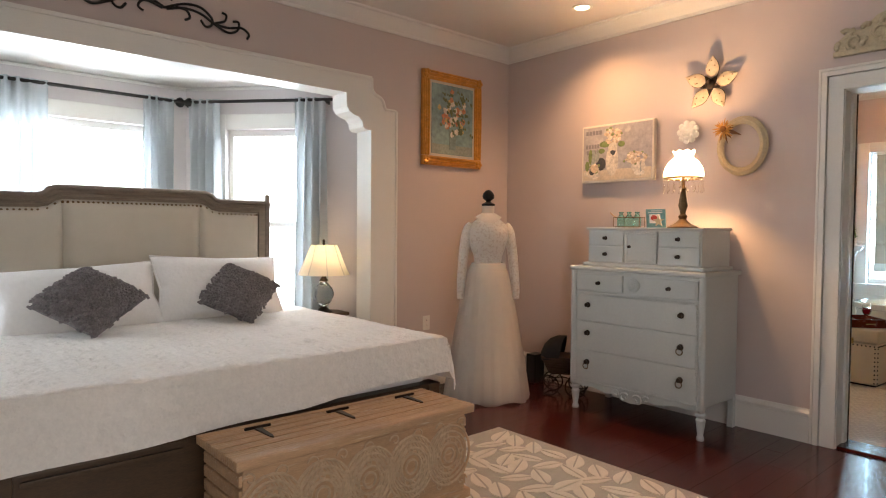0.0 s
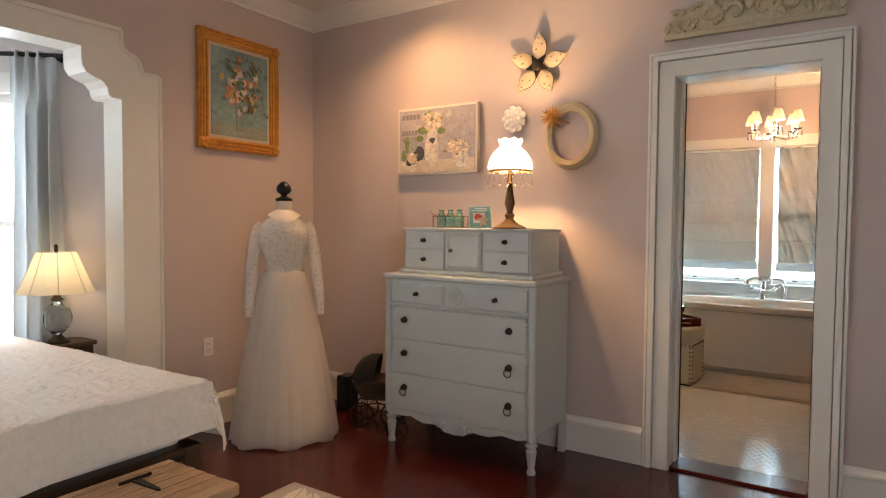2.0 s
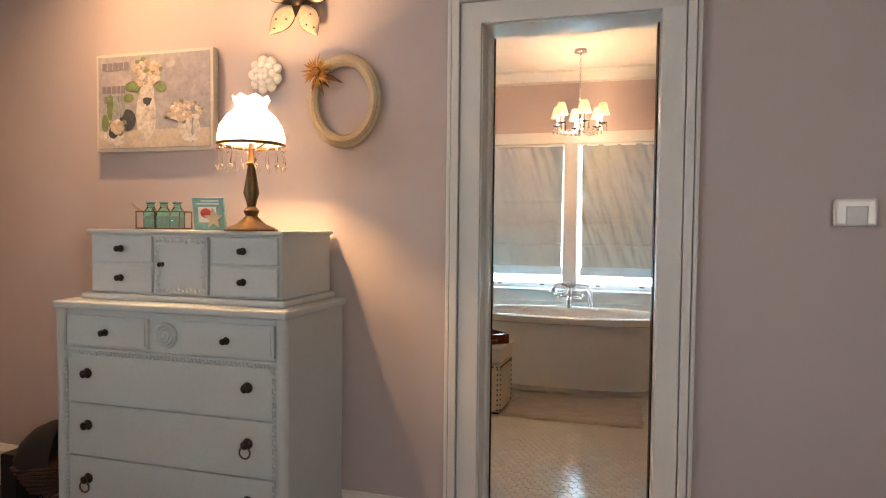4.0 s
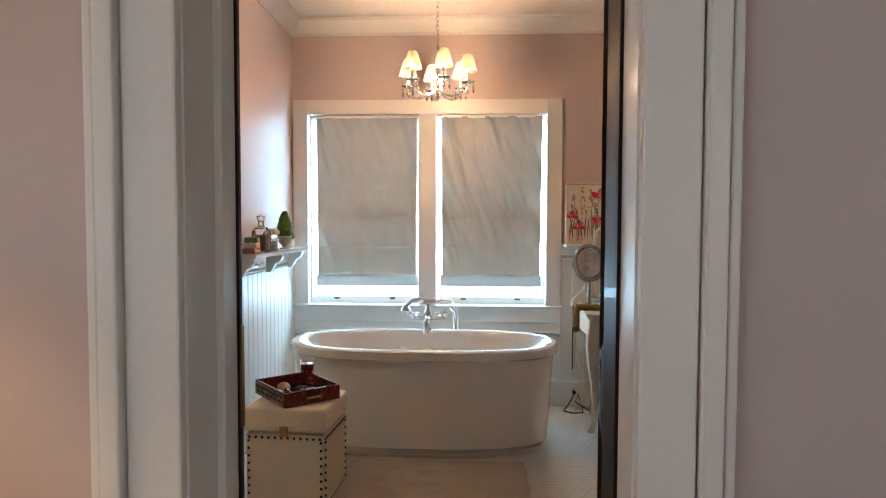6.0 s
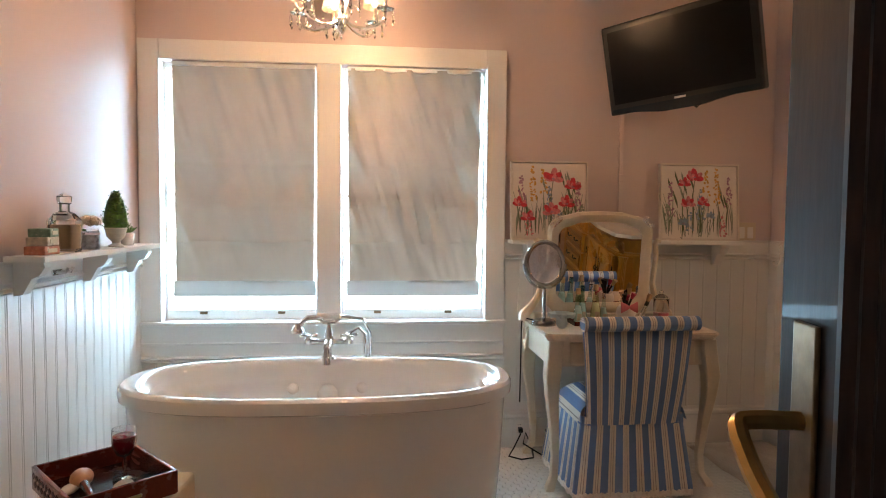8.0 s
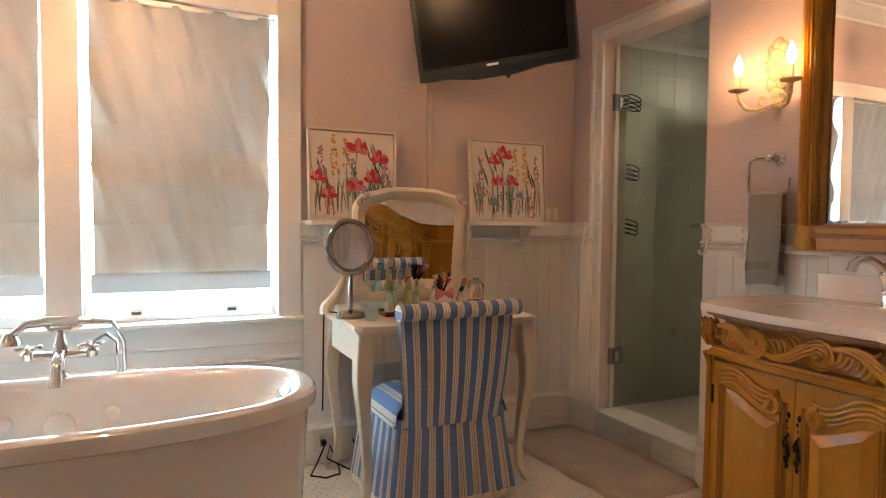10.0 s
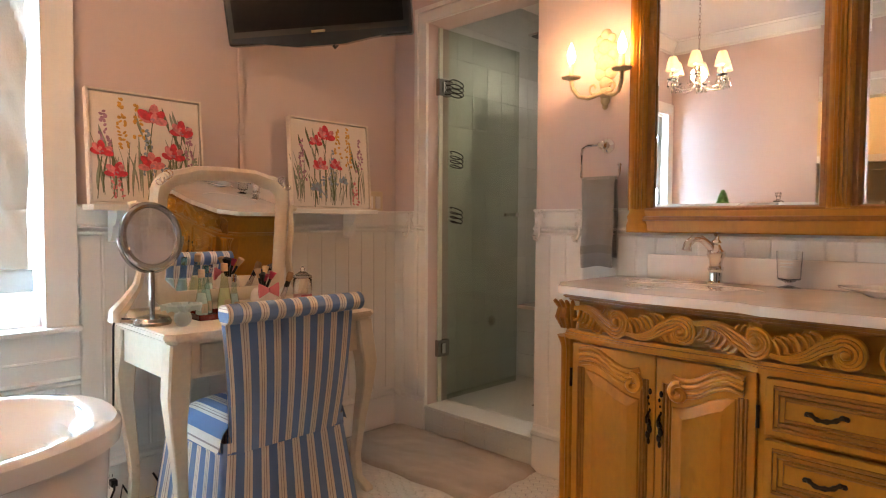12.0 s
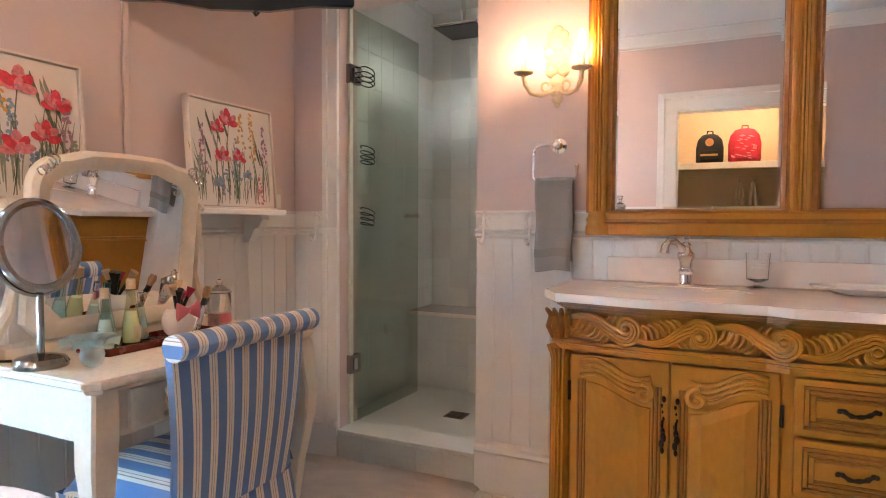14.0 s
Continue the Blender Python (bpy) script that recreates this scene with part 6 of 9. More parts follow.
for k in range(26):
    x, z = rnd.uniform(-0.11, 0.11), rnd.uniform(0.03, 0.28)
    tube(bm, [(x, -0.094 - 0.04 * (z < 0.14), z), (x + 0.03, -0.097 - 0.04 * (z < 0.14), z + 0.006)], 0.005, 5)
part("pattern", bm, mat("pink_pattern", (0.75, 0.25, 0.3), 0.7), t)
for x in (6.95, 7.08):
    tw = thing("hanging_towel", "cream hand towel hanging from a hook under the shelf", "towel", pose(x, 3.84, 1.25), "closet towels")
    part("cloth", skin(B(), 20, 12, lambda u, v: ((u - 0.5) * (0.14 - 0.09 * v), -0.03 - 0.02 * math.sin(u * 14) * (1 - 0.5 * v), v * 0.30)), mat("cream_terry", (0.68, 0.60, 0.48), 0.95, vary=0.1, bump=0.6), tw, smooth=True)
    part("hook", tube(B(), [(0, 0.05, 0.33), (0, -0.01, 0.33), (0, -0.03, 0.30)], 0.006, 6), CHROME, tw)
hp = solo("hat", lathe(B(), [(0.16, 0), (0.15, 0.012), (0.10, 0.02), (0.095, 0.06), (0.07, 0.10), (0.001, 0.11)], 20), FABRIC_BLACK, "black round hat on a closet shelf", "hat", pose(7.2, 3.6, 1.10), smooth=True)
cs2 = thing("closet_shelf", "lower cream shelf in the closet", "shelf", pose(7.3, 3.70, 1.07))
part("board", box(B(), (-0.99, -0.17, 0), (0.64, 0.19, 0.03), 0.003), CREAM, cs2)
cl = thing("closet_ceiling_light", "small crystal ceiling light in the closet, lit", "ceiling light", pose(7.0, 3.1, BZ))
part("plate", lathe(B(), [(0.09, -0.02), (0.10, 0.0), (0.001, 0.0)], 20), BRASS, cl, smooth=True)
for k in range(12):
    a = k * math.pi / 6
    part("crystal", ball(B(), (0.09 * math.cos(a), 0.09 * math.sin(a), -0.07), 0.014, 8, 6, (1, 1, 1.6)), CRYSTAL, cl, smooth=True)
part("bulb", ball(B(), (0, 0, -0.06), 0.035, 12, 8), BULB, cl)
lamp("closet_light", "POINT", 24, (1.0, 0.66, 0.34), pose(7.0, 3.1, BZ - 0.12), radius=0.05)

# dark entrance-style door leaf, swung into the bathroom
LW = 0.70
dl2 = thing("door_3", "black-stained wooden door with leaded glass, standing open", "door", pose(5.47, 0.944, 0, 0, 0, -8.7), kind="structure")
for x0, x1, z0, z1 in ((0, 0.125, 0.012, 2.095), (LW - 0.115, LW, 0.012, 2.095), (0.125, LW - 0.115, 1.93, 2.095), (0.125, LW - 0.115, 0.86, 1.02), (0.125, LW - 0.115, 0.012, 0.26)):
    part("stile", box(B(), (x0, -0.042, z0), (x1, 0.0, z1), 0.004), BLACKWOOD, dl2)
for z0, z1 in ((1.02, 1.93), (0.26, 0.86)):
    bm = B()
    for i, (a, b) in enumerate((((0.125, z0), (LW - 0.115, z0)), ((LW - 0.115, z0), (LW - 0.115, z1)), ((LW - 0.115, z1), (0.125, z1)), ((0.125, z1), (0.125, z0)))):
        for off, r in ((0.0, 0.013), (0.016, 0.010), (0.03, 0.007)):
            cx, cz = (0.125 + LW - 0.115) / 2, (z0 + z1) / 2
            p = [(x + math.copysign(off, cx - x), -0.004 - off * 0.2, z + math.copysign(off, cz - z)) for x, z in (a, b)]
            tube(bm, p, r, 6)
    part("moulding", bm, BLACKWOOD, dl2, smooth=True)
part("glass", box(B(), (0.125, -0.026, 1.02), (LW - 0.115, -0.018, 1.93)), DOORGLASS, dl2, "dark textured leaded glass")
part("lower_panel", box(B(), (0.15, -0.034, 0.285), (LW - 0.14, -0.008, 0.835), 0.01), BLACKWOOD, dl2)
bm = B()
gx0, gx1 = 0.155, LW - 0.145
for k in range(6):
    x = gx0 + (gx1 - gx0) * k / 5
    s = 1 if k % 2 else -1
    tube(bm, [(x, -0.012, 1.05), (x + s * 0.02, -0.012, 1.12), (x - s * 0.012, -0.012, 1.22), (x, -0.012, 1.30), (x, -0.012, 1.66), (x + s * 0.02, -0.012, 1.74), (x - s * 0.01, -0.012, 1.82), (x, -0.012, 1.90)], 0.005, 6)
for c, z in ((0.22, 1.70), (0.40, 1.70), (0.31, 1.18), (0.22, 1.14), (0.41, 1.14)):
    tube(bm, [(u, -0.012, v) for u, v in spiral((c, z), 0.045, 0.012, 1.5, 6.5, 14)], 0.005, 6)
part("leading", bm, LEADWORK, dl2, "curling lead cames", smooth=True)
hd = part("door_handle", box(B(), (LW - 0.075, 0, 0.93), (LW - 0.035, 0.005, 1.21), 0.002), ANTIQUE, dl2, "worn brass lever handle with long plate")
for side in (1, -1):
    y = 0.0 if side > 0 else -0.042
    part("lever", tube(B(), smooth_line([(LW - 0.055, y, 1.12), (LW - 0.055, y + side * 0.05, 1.12), (LW - 0.062, y + side * 0.064, 1.115), (LW - 0.10, y + side * 0.066, 1.09), (LW - 0.135, y + side * 0.066, 1.075)], 3), 0.009, 8), BRASS, hd, smooth=True)
for z in (0.28, 1.05, 1.85):
    part("hinge", box(B(), (-0.004, -0.03, z - 0.06), (0.045, 0.004, z + 0.06), 0.002), BRONZE, dl2, "dark hinge")

# bathtub
TX, TY, TH = 8.245, 1.487, 0.628
tub = thing("bathtub", "white freestanding acrylic soaking tub with rolled rim", "bathtub", pose(TX, TY, 0))


def oval(hx, hy, z, n=56):
    r = []
    for k in range(n):
        a = 2 * math.pi * k / n
        c, s = math.cos(a), math.sin(a)
        e = 0.82
        r.append((hx * math.copysign(abs(c) ** e, c), hy * math.copysign(abs(s) ** 0.72, s), z))
    return r


rings = [oval(*q) for q in ((0.285, 0.725, 0.02), (0.30, 0.742, 0.05), (0.31, 0.752, 0.055), (0.322, 0.768, 0.25), (0.338, 0.782, 0.50), (0.345, 0.785, 0.560), (0.352, 0.792, 0.566), (0.372, 0.808, 0.572), (0.378, 0.812, 0.60), (0.375, 0.81, 0.618), (0.36, 0.80, TH), (0.335, 0.775, TH), (0.315, 0.74, TH - 0.012), (0.305, 0.73, TH - 0.03), (0.298, 0.70, TH - 0.045), (0.29, 0.69, TH - 0.07), (0.285, 0.66, TH - 0.085), (0.275, 0.65, TH - 0.11), (0.265, 0.60, 0.42), (0.24, 0.52, 0.22), (0.20, 0.46, 0.16), (0.10, 0.3, 0.15))]
part("shell", ring_mesh(B(), rings), ACRYLIC, tub, smooth=True)
part("plinth", ring_mesh(B(), [oval(0.28, 0.715, 0.0), oval(0.28, 0.715, 0.03)]), TRIM, tub)
for y in (-0.16, 0.16):
    bm = lathe(B(), [(0.001, 0.0), (0.026, 0.0), (0.026, 0.006), (0.018, 0.012), (0.001, 0.012)], 20)
    part("jet_cover", moved(bm, pose(0.262, y, 0.50, 0, -78, 0)), PORCELAIN, tub, smooth=True)
bm = lathe(B(), [(0.001, 0.0), (0.048, 0.0), (0.048, 0.006), (0.035, 0.014), (0.001, 0.014)], 24)
part("overflow", moved(bm, pose(0.262, 0, 0.47, 0, -78, 0)), PORCELAIN, tub, "white round overflow cover", smooth=True)

fc = thing("tub_faucet", "chrome telephone-style tub faucet with hand shower", "faucet", pose(TX + 0.325, TY + 0.0, TH - 0.004))
part("base", lathe(B(), [(0.03, 0), (0.032, 0.006), (0.02, 0.014), (0.014, 0.03), (0.016, 0.07), (0.024, 0.08), (0.024, 0.12), (0.016, 0.135), (0.012, 0.17)], 16), CHROME, fc, smooth=True)
part("cross_pipe", tube(B(), [(0, -0.09, 0.085), (0, 0.09, 0.085)], 0.015, 10), CHROME, fc, smooth=True)
for y in (-0.095, 0.095):
    hnd = part("tap", lathe(B(), [(0.02, 0), (0.022, 0.02), (0.012, 0.03), (0.01, 0.045)], 12, (0, y, 0.075)), CHROME, fc, smooth=True)
    bm = B()
    for k in range(4):
        a = k * math.pi / 2 + 0.4
        tube(bm, [(0, y, 0.115), (0.034 * math.cos(a), y + 0.034 * math.sin(a), 0.115)], 0.006, 6)
        ball(bm, (0.036 * math.cos(a), y + 0.036 * math.sin(a), 0.115), 0.009, 8, 6)
    part("cross_handle", bm, CHROME, hnd, smooth=True)
part("spout", tube(B(), [(0, 0, 0.085), (-0.05, 0, 0.088), (-0.10, 0, 0.075), (-0.135, 0, 0.045), (-0.14, 0, 0.005)], [0.016, 0.017, 0.017, 0.018, 0.021], 12), CHROME, fc, smooth=True)
part("cradle", tube(B(), [(0, -0.05, 0.20), (0, -0.03, 0.175), (0, 0.03, 0.175), (0, 0.05, 0.20)], 0.007, 8), CHROME, fc, smooth=True)
hs = part("hand_shower", tube(B(), [(-0.02, 0.14, 0.165), (-0.01, 0.10, 0.20), (0, 0.0, 0.205), (0, -0.10, 0.20)], [0.012, 0.013, 0.015, 0.012], 10), CHROME, fc, "chrome handset with white grip", smooth=True)
part("rose", lathe(B(), [(0.012, 0.03), (0.03, 0.0), (0.032, -0.012), (0.001, -0.014)], 16, (-0.02, 0.145, 0.145)), CHROME, hs, smooth=True)
part("grip", tube(B(), [(0, 0.055, 0.206), (0, -0.055, 0.206)], 0.0175, 12), PORCELAIN, hs, smooth=True)
part("hose", tube(B(), [(0, -0.10, 0.20), (0.01, -0.16, 0.19), (0.015, -0.195, 0.12), (0.015, -0.20, 0.02), (0.02, -0.19, -0.02)], 0.008, 8), CHROME, fc, smooth=True)
part("standpipe", tube(B(), [(0, -0.10, 0.10), (0, -0.10, 0.13), (0.005, -0.14, 0.15), (0.01, -0.17, 0.12), (0.01, -0.175, 0.0)], 0.007, 8), CHROME, fc, smooth=True)

# trunk stool with tray
st = thing("trunk_stool", "cream leather trunk stool with bronze nailheads", "stool", pose(7.465, 2.045, 0, 0, 0, -4) @ Matrix.Diagonal((1, 1, 1.055, 1)))
LEATHER = mat("cream_leather", (0.66, 0.57, 0.43), 0.45, vary=0.06, scale=9, fine=120, bump=0.25)
part("body", box(B(), (-0.18, -0.19, 0.012), (0.18, 0.19, 0.335), 0.012, 3), LEATHER, st)
part("lid", box(B(), (-0.188, -0.198, 0.342), (0.188, 0.198, 0.45), 0.022, 4), LEATHER, st)
part("foot", box(B(), (-0.17, -0.18, 0), (0.17, 0.18, 0.014)), BLACK, st)
bm = B()
pts = []
for k in range(12):
    pts += [(-0.181, -0.17 + k * 0.031, 0.318)]
    pts += [(-0.165 + k * 0.03, -0.191, 0.318)]
for k in range(9):
    pts += [(-0.181, -0.175, 0.03 + k * 0.034), (-0.181, 0.175, 0.03 + k * 0.034), (-0.165, -0.191, 0.03 + k * 0.034), (0.165, -0.191, 0.03 + k * 0.034)]
stud_mesh = mesh_of("nailhead", ball(B(), (0, 0, 0), 0.0065, 8, 5), BRONZE, True)
for p in pts:
    ob = new("nailhead", stud_mesh)
    ob.parent = st
    ob.matrix_basis = Matrix.Translation(p)
part("latch", box(B(), (-0.196, -0.02, 0.325), (-0.186, 0.02, 0.375), 0.004), BRASS, st, "small brass latch")
bm = B()
tube(bm, [(-0.19, -0.09, 0.375), (-0.19, 0.09, 0.375), (-0.19, 0.09, 0.405), (-0.19, -0.09, 0.405), (-0.19, -0.09, 0.375)], 0.003, 5)
part("stitched_tab", bm, LEATHER, st)

tr = thing("serving_tray", "red mahogany serving tray with pierced sides", "tray", pose(7.50, 2.06, 0.476, 0, 0, 42))
REDWOOD = mat("red_mahogany", (0.15, 0.022, 0.012), 0.25, vary=0.3, scale=8, bump=0.1, coat=0.4, stretch=(1, 5, 5))
part("bottom", box(B(), (-0.165, -0.14, 0), (0.165, 0.14, 0.012), 0.003), mat("tray_dark", (0.035, 0.010, 0.008), 0.25, vary=0.3, bump=0.05), tr)
for s in (-1, 1):
    part("side", box(B(), (-0.17, s * 0.14 - 0.006, 0), (0.17, s * 0.14 + 0.006, 0.07), 0.003), REDWOOD, tr)
    e = part("end", box(B(), (s * 0.168 - 0.006, -0.14, 0), (s * 0.168 + 0.006, 0.14, 0.07), 0.003), REDWOOD, tr)
    part("handle", tube(B(), [(s * 0.176, -0.035, 0.03), (s * 0.19, -0.03, 0.035), (s * 0.19, 0.03, 0.035), (s * 0.176, 0.035, 0.03)], 0.005, 6), BRASS, e, smooth=True)
    bm = B()
    for i in range(10):
        for j in range(2):
            x = -0.145 + i * 0.031 + 0.0155 * j
            c = (x, s * 0.1465, 0.024 + j * 0.022)
            prism(bm, [(c[0] + 0.011, c[2]), (c[0], c[2] + 0.010), (c[0] - 0.011, c[2]), (c[0], c[2] - 0.010)], "y", c[1] - 0.001, c[1] + 0.001)
    part("fretwork", bm, BLACK, tr, "pierced lattice in the side")
wg = thing("wine_glass", "ruby wine in a stemmed glass on the tray", "wine glass", pose(7.545, 2.02, 0.490))
WINE = mat("red_wine", (0.22, 0.004, 0.02), 0.05, vary=0.05, bump=0.0)
part("bowl", lathe(B(), [(0.004, 0.07), (0.022, 0.08), (0.034, 0.105), (0.037, 0.13), (0.034, 0.16), (0.0325, 0.16), (0.035, 0.13), (0.032, 0.107), (0.02, 0.083), (0.002, 0.075)], 20), CRYSTAL, wg, smooth=True)
part("stem", lathe(B(), [(0.034, 0), (0.034, 0.003), (0.008, 0.010), (0.005, 0.03), (0.008, 0.05), (0.005, 0.07)], 16), CRYSTAL, wg, smooth=True)
part("wine", lathe(B(), [(0.003, 0.079), (0.02, 0.086), (0.031, 0.108), (0.034, 0.138)], 20), WINE, wg, smooth=True)
br = thing("bath_brush", "oval wooden bath brush lying on the tray", "brush", pose(7.51, 2.13, 0.490, 0, 0, 20))
part("head", ball(B(), (0, 0, 0.024), 0.055, 14, 8, (1, 0.6, 0.42)), mat("beech", (0.33, 0.17, 0.08), 0.5, vary=0.2, bump=0.1), br, smooth=True)
part("handle", tube(B(), [(-0.05, -0.01, 0.022), (-0.11, -0.03, 0.014), (-0.15, -0.045, 0.008)], [0.013, 0.009, 0.007], 8), REDWOOD, br, smooth=True)
solo("soap", ball(B(), (0, 0, 0.012), 0.03, 12, 8, (1.2, 0.8, 0.4)), PORCELAIN, "white oval soap lying on the tray", "soap", pose(7.46, 2.14, 0.490), smooth=True)
solo("sponge", ball(B(), (0, 0, 0.016), 0.04, 12, 8, (1, 0.7, 0.4)), LINEN, "pale natural sponge lying on the tray", "sponge", pose(7.46, 1.99, 0.488), smooth=True)

# shelf on the north wall


def wall_shelf(m, n, brackets, label, group):
    t = thing("wall_shelf", label, "shelf", m, group)
    part("board", box(B(), (0, -0.135, 0), (n, 0, 0.022), 0.004), TRIM, t)
    for x in brackets:
        o = [(0.0, 0.0), (-0.10, 0.0), (-0.105, -0.02), (-0.085, -0.05), (-0.06, -0.06), (-0.05, -0.08), (-0.03, -0.115), (0.0, -0.12)]
        part("bracket", prism(B(), [(a, b) for a, b in o], "x", x - 0.022, x + 0.022), TRIM, t)
    return t


wall_shelf(pose(7.79, YL - 0.03, 1.14), 1.10, (0.08, 0.58, 1.03), "white shelf on scrolled brackets above the panelling", "bathroom shelves")
SZ = 1.1625
for k, (z, c) in enumerate(((0, (0.55, 0.22, 0.14)), (0.032, (0.62, 0.52, 0.40)), (0.062, (0.20, 0.28, 0.20)))):
    tb = thing("trinket_box", "small patterned paper box stacked on the shelf", "box", pose(7.90 + 0.006 * k, YL - 0.10, SZ + z, 0, 0, 6 * k), "stacked boxes")
    part("body", box(B(), (-0.05, -0.035, 0), (0.05, 0.035, 0.03), 0.003), mat("box_paper", c, 0.6, vary=0.35, scale=40, bump=0.1, spot=((0.7, 0.62, 0.5), 45, 0.6)), tb)
    part("label", box(B(), (-0.03, -0.0365, 0.008), (0.03, -0.0345, 0.022)), CREAM, tb)
dc = thing("bath_decanter", "square glass decanter of tan bath salts with stopper", "decanter", pose(8.06, YL - 0.10, SZ))
part("glass", ring_mesh(B(), [[(a * w, b * w, z) for a, b in ((-1, -0.8), (-0.8, -1), (0.8, -1), (1, -0.8), (1, 0.8), (0.8, 1), (-0.8, 1), (-1, 0.8))] for w, z in ((0.042, 0), (0.045, 0.01), (0.046, 0.12), (0.03, 0.145), (0.014, 0.155), (0.014, 0.18), (0.02, 0.185))]), CRYSTAL, dc)
part("salts", box(B(), (-0.036, -0.036, 0.012), (0.036, 0.036, 0.105), 0.008), mat("bath_salts", (0.55, 0.38, 0.24), 0.9, vary=0.2, fine=200, bump=0.8), dc)
part("stopper", lathe(B(), [(0.012, 0.18), (0.024, 0.19), (0.026, 0.21), (0.012, 0.22), (0.002, 0.225)], 12), CRYSTAL, dc)
jr = thing("flower_jar", "small glass jar holding a pale dried bloom", "jar", pose(8.26, YL - 0.10, SZ))
part("jar", lathe(B(), [(0.036, 0), (0.038, 0.005), (0.038, 0.07), (0.033, 0.075), (0.034, 0.085)], 18), CRYSTAL, jr, smooth=True)
part("filling", lathe(B(), [(0.03, 0.006), (0.032, 0.01), (0.032, 0.06), (0.001, 0.062)], 14), mat("blue_white_print", (0.5, 0.5, 0.55), 0.6, vary=0.5, scale=60), jr)
bm = B()
rnd = random.Random(6)
for k in range(40):
    v = Vector((rnd.gauss(0, 1), rnd.gauss(0, 1), abs(rnd.gauss(0, 1)))).normalized() * 0.036
    ball(bm, (v.x, v.y, 0.105 + v.z * 0.7), 0.013, 6, 4)
part("bloom", bm, mat("pale_petals", (0.62, 0.48, 0.36), 0.8, vary=0.2), jr, smooth=True)


def topiary(m):
    t = thing("topiary", "small clipped cone topiary in a stone urn", "plant", m)
    part("urn", lathe(B(), [(0.03, 0), (0.032, 0.006), (0.016, 0.016), (0.018, 0.025), (0.038, 0.045), (0.044, 0.075), (0.048, 0.08), (0.046, 0.086), (0.03, 0.084)], 20), mat("stone_urn", (0.48, 0.44, 0.38), 0.8, vary=0.15, bump=0.3), t, smooth=True)
    rnd = random.Random(7)
    bm = B()
    lathe(bm, [(0.04, 0.085), (0.05, 0.11), (0.046, 0.15), (0.034, 0.2), (0.018, 0.235), (0.002, 0.25)], 12)
    for k in range(420):
        z = rnd.uniform(0.085, 0.25)
        r = 0.054 * min(1, (0.262 - z) / 0.13) ** 0.8 * rnd.uniform(0.9, 1.12)
        a = rnd.uniform(0, 6.283)
        p = Vector((r * math.cos(a), r * math.sin(a), z))
        d = Vector((math.cos(a), math.sin(a), rnd.uniform(0, 1))).normalized() * 0.012
        s = d.cross(Vector((0, 0, 1))).normalized() * 0.005
        bm.faces.new([bm.verts.new(q) for q in (p - s, p + d * 0.5 - s * 1.2, p + d, p + d * 0.5 + s * 1.2, p + s)])
    part("foliage", bm, mat("boxwood_leaves", (0.09, 0.17, 0.02), 0.55, vary=0.5, scale=40), t, "bright green clipped foliage")


topiary(pose(8.51, YL - 0.10, SZ))
pp = thing("potted_succulent", "tiny green succulent in a white pot", "plant", pose(8.66, YL - 0.09, SZ))
part("pot", lathe(B(), [(0.026, 0), (0.034, 0.055), (0.036, 0.06), (0.03, 0.058)], 16), PORCELAIN, pp, smooth=True)
bm = B()
for k in range(14):
    a = k * 2.4
    r = 0.01 + 0.0018 * k
    tube(bm, [(0.006 * math.cos(a), 0.006 * math.sin(a), 0.055), (r * math.cos(a), r * math.sin(a), 0.075), (1.5 * r * math.cos(a), 1.5 * r * math.sin(a), 0.095 - 0.001 * k)], [0.003, 0.006, 0.001], 5)
part("leaves", bm, mat("succulent_leaves", (0.12, 0.22, 0.05), 0.5, vary=0.3), pp, smooth=True)
hk = thing("robe_hook", "chrome robe hook under the shelf", "hook", pose(8.13, YL - 0.03, 1.08))
part("plate", box(B(), (-0.035, -0.008, -0.012), (0.035, 0, 0.012), 0.003), CHROME, hk)
for x in (-0.02, 0.02):
    part("arm", tube(B(), [(x, -0.005, 0), (x, -0.045, 0.0), (x, -0.055, 0.018)], 0.006, 8), CHROME, hk, smooth=True)

# chandelier
CHX, CHY, CHB = 8.33, 1.412, 2.09
cdl = thing("chandelier", "chrome and crystal chandelier with small pleated shades", "chandelier", pose(CHX, CHY, CHB))
part("canopy", lathe(B(), [(0.001, BZ - CHB), (0.06, BZ - CHB), (0.055, BZ - CHB - 0.02), (0.02, BZ - CHB - 0.03), (0.001, BZ - CHB - 0.035)], 20), CHROME, cdl, smooth=True)
bm = B()
zc = 0.37
k = 0
while zc < BZ - CHB - 0.03:
    pts = [(0.009 * math.cos(a) * (1 if k % 2 else 0), 0.009 * math.cos(a) * (0 if k % 2 else 1), zc + 0.016 + 0.018 * math.sin(a)) for a in np.linspace(0, 2 * math.pi, 11)]
    tube(bm, pts, 0.0025, 5)
    zc += 0.028
    k += 1
part("chain", bm, CHROME, cdl, "chrome link chain", smooth=True)
part("column", lathe(B(), [(0.002, 0.0), (0.014, 0.012), (0.02, 0.03), (0.012, 0.045), (0.028, 0.055), (0.028, 0.065), (0.01, 0.075), (0.008, 0.30), (0.014, 0.31), (0.006, 0.33), (0.006, 0.37)], 16), CHROME, cdl, smooth=True)
part("glass_sleeve", lathe(B(), [(0.014, 0.08), (0.024, 0.14), (0.014, 0.2), (0.022, 0.25), (0.012, 0.30)], 16), CRYSTAL, cdl, smooth=True)
SHADE2 = veil("pleated_silk", (0.88, 0.76, 0.58), 0.65, bump=0.1)
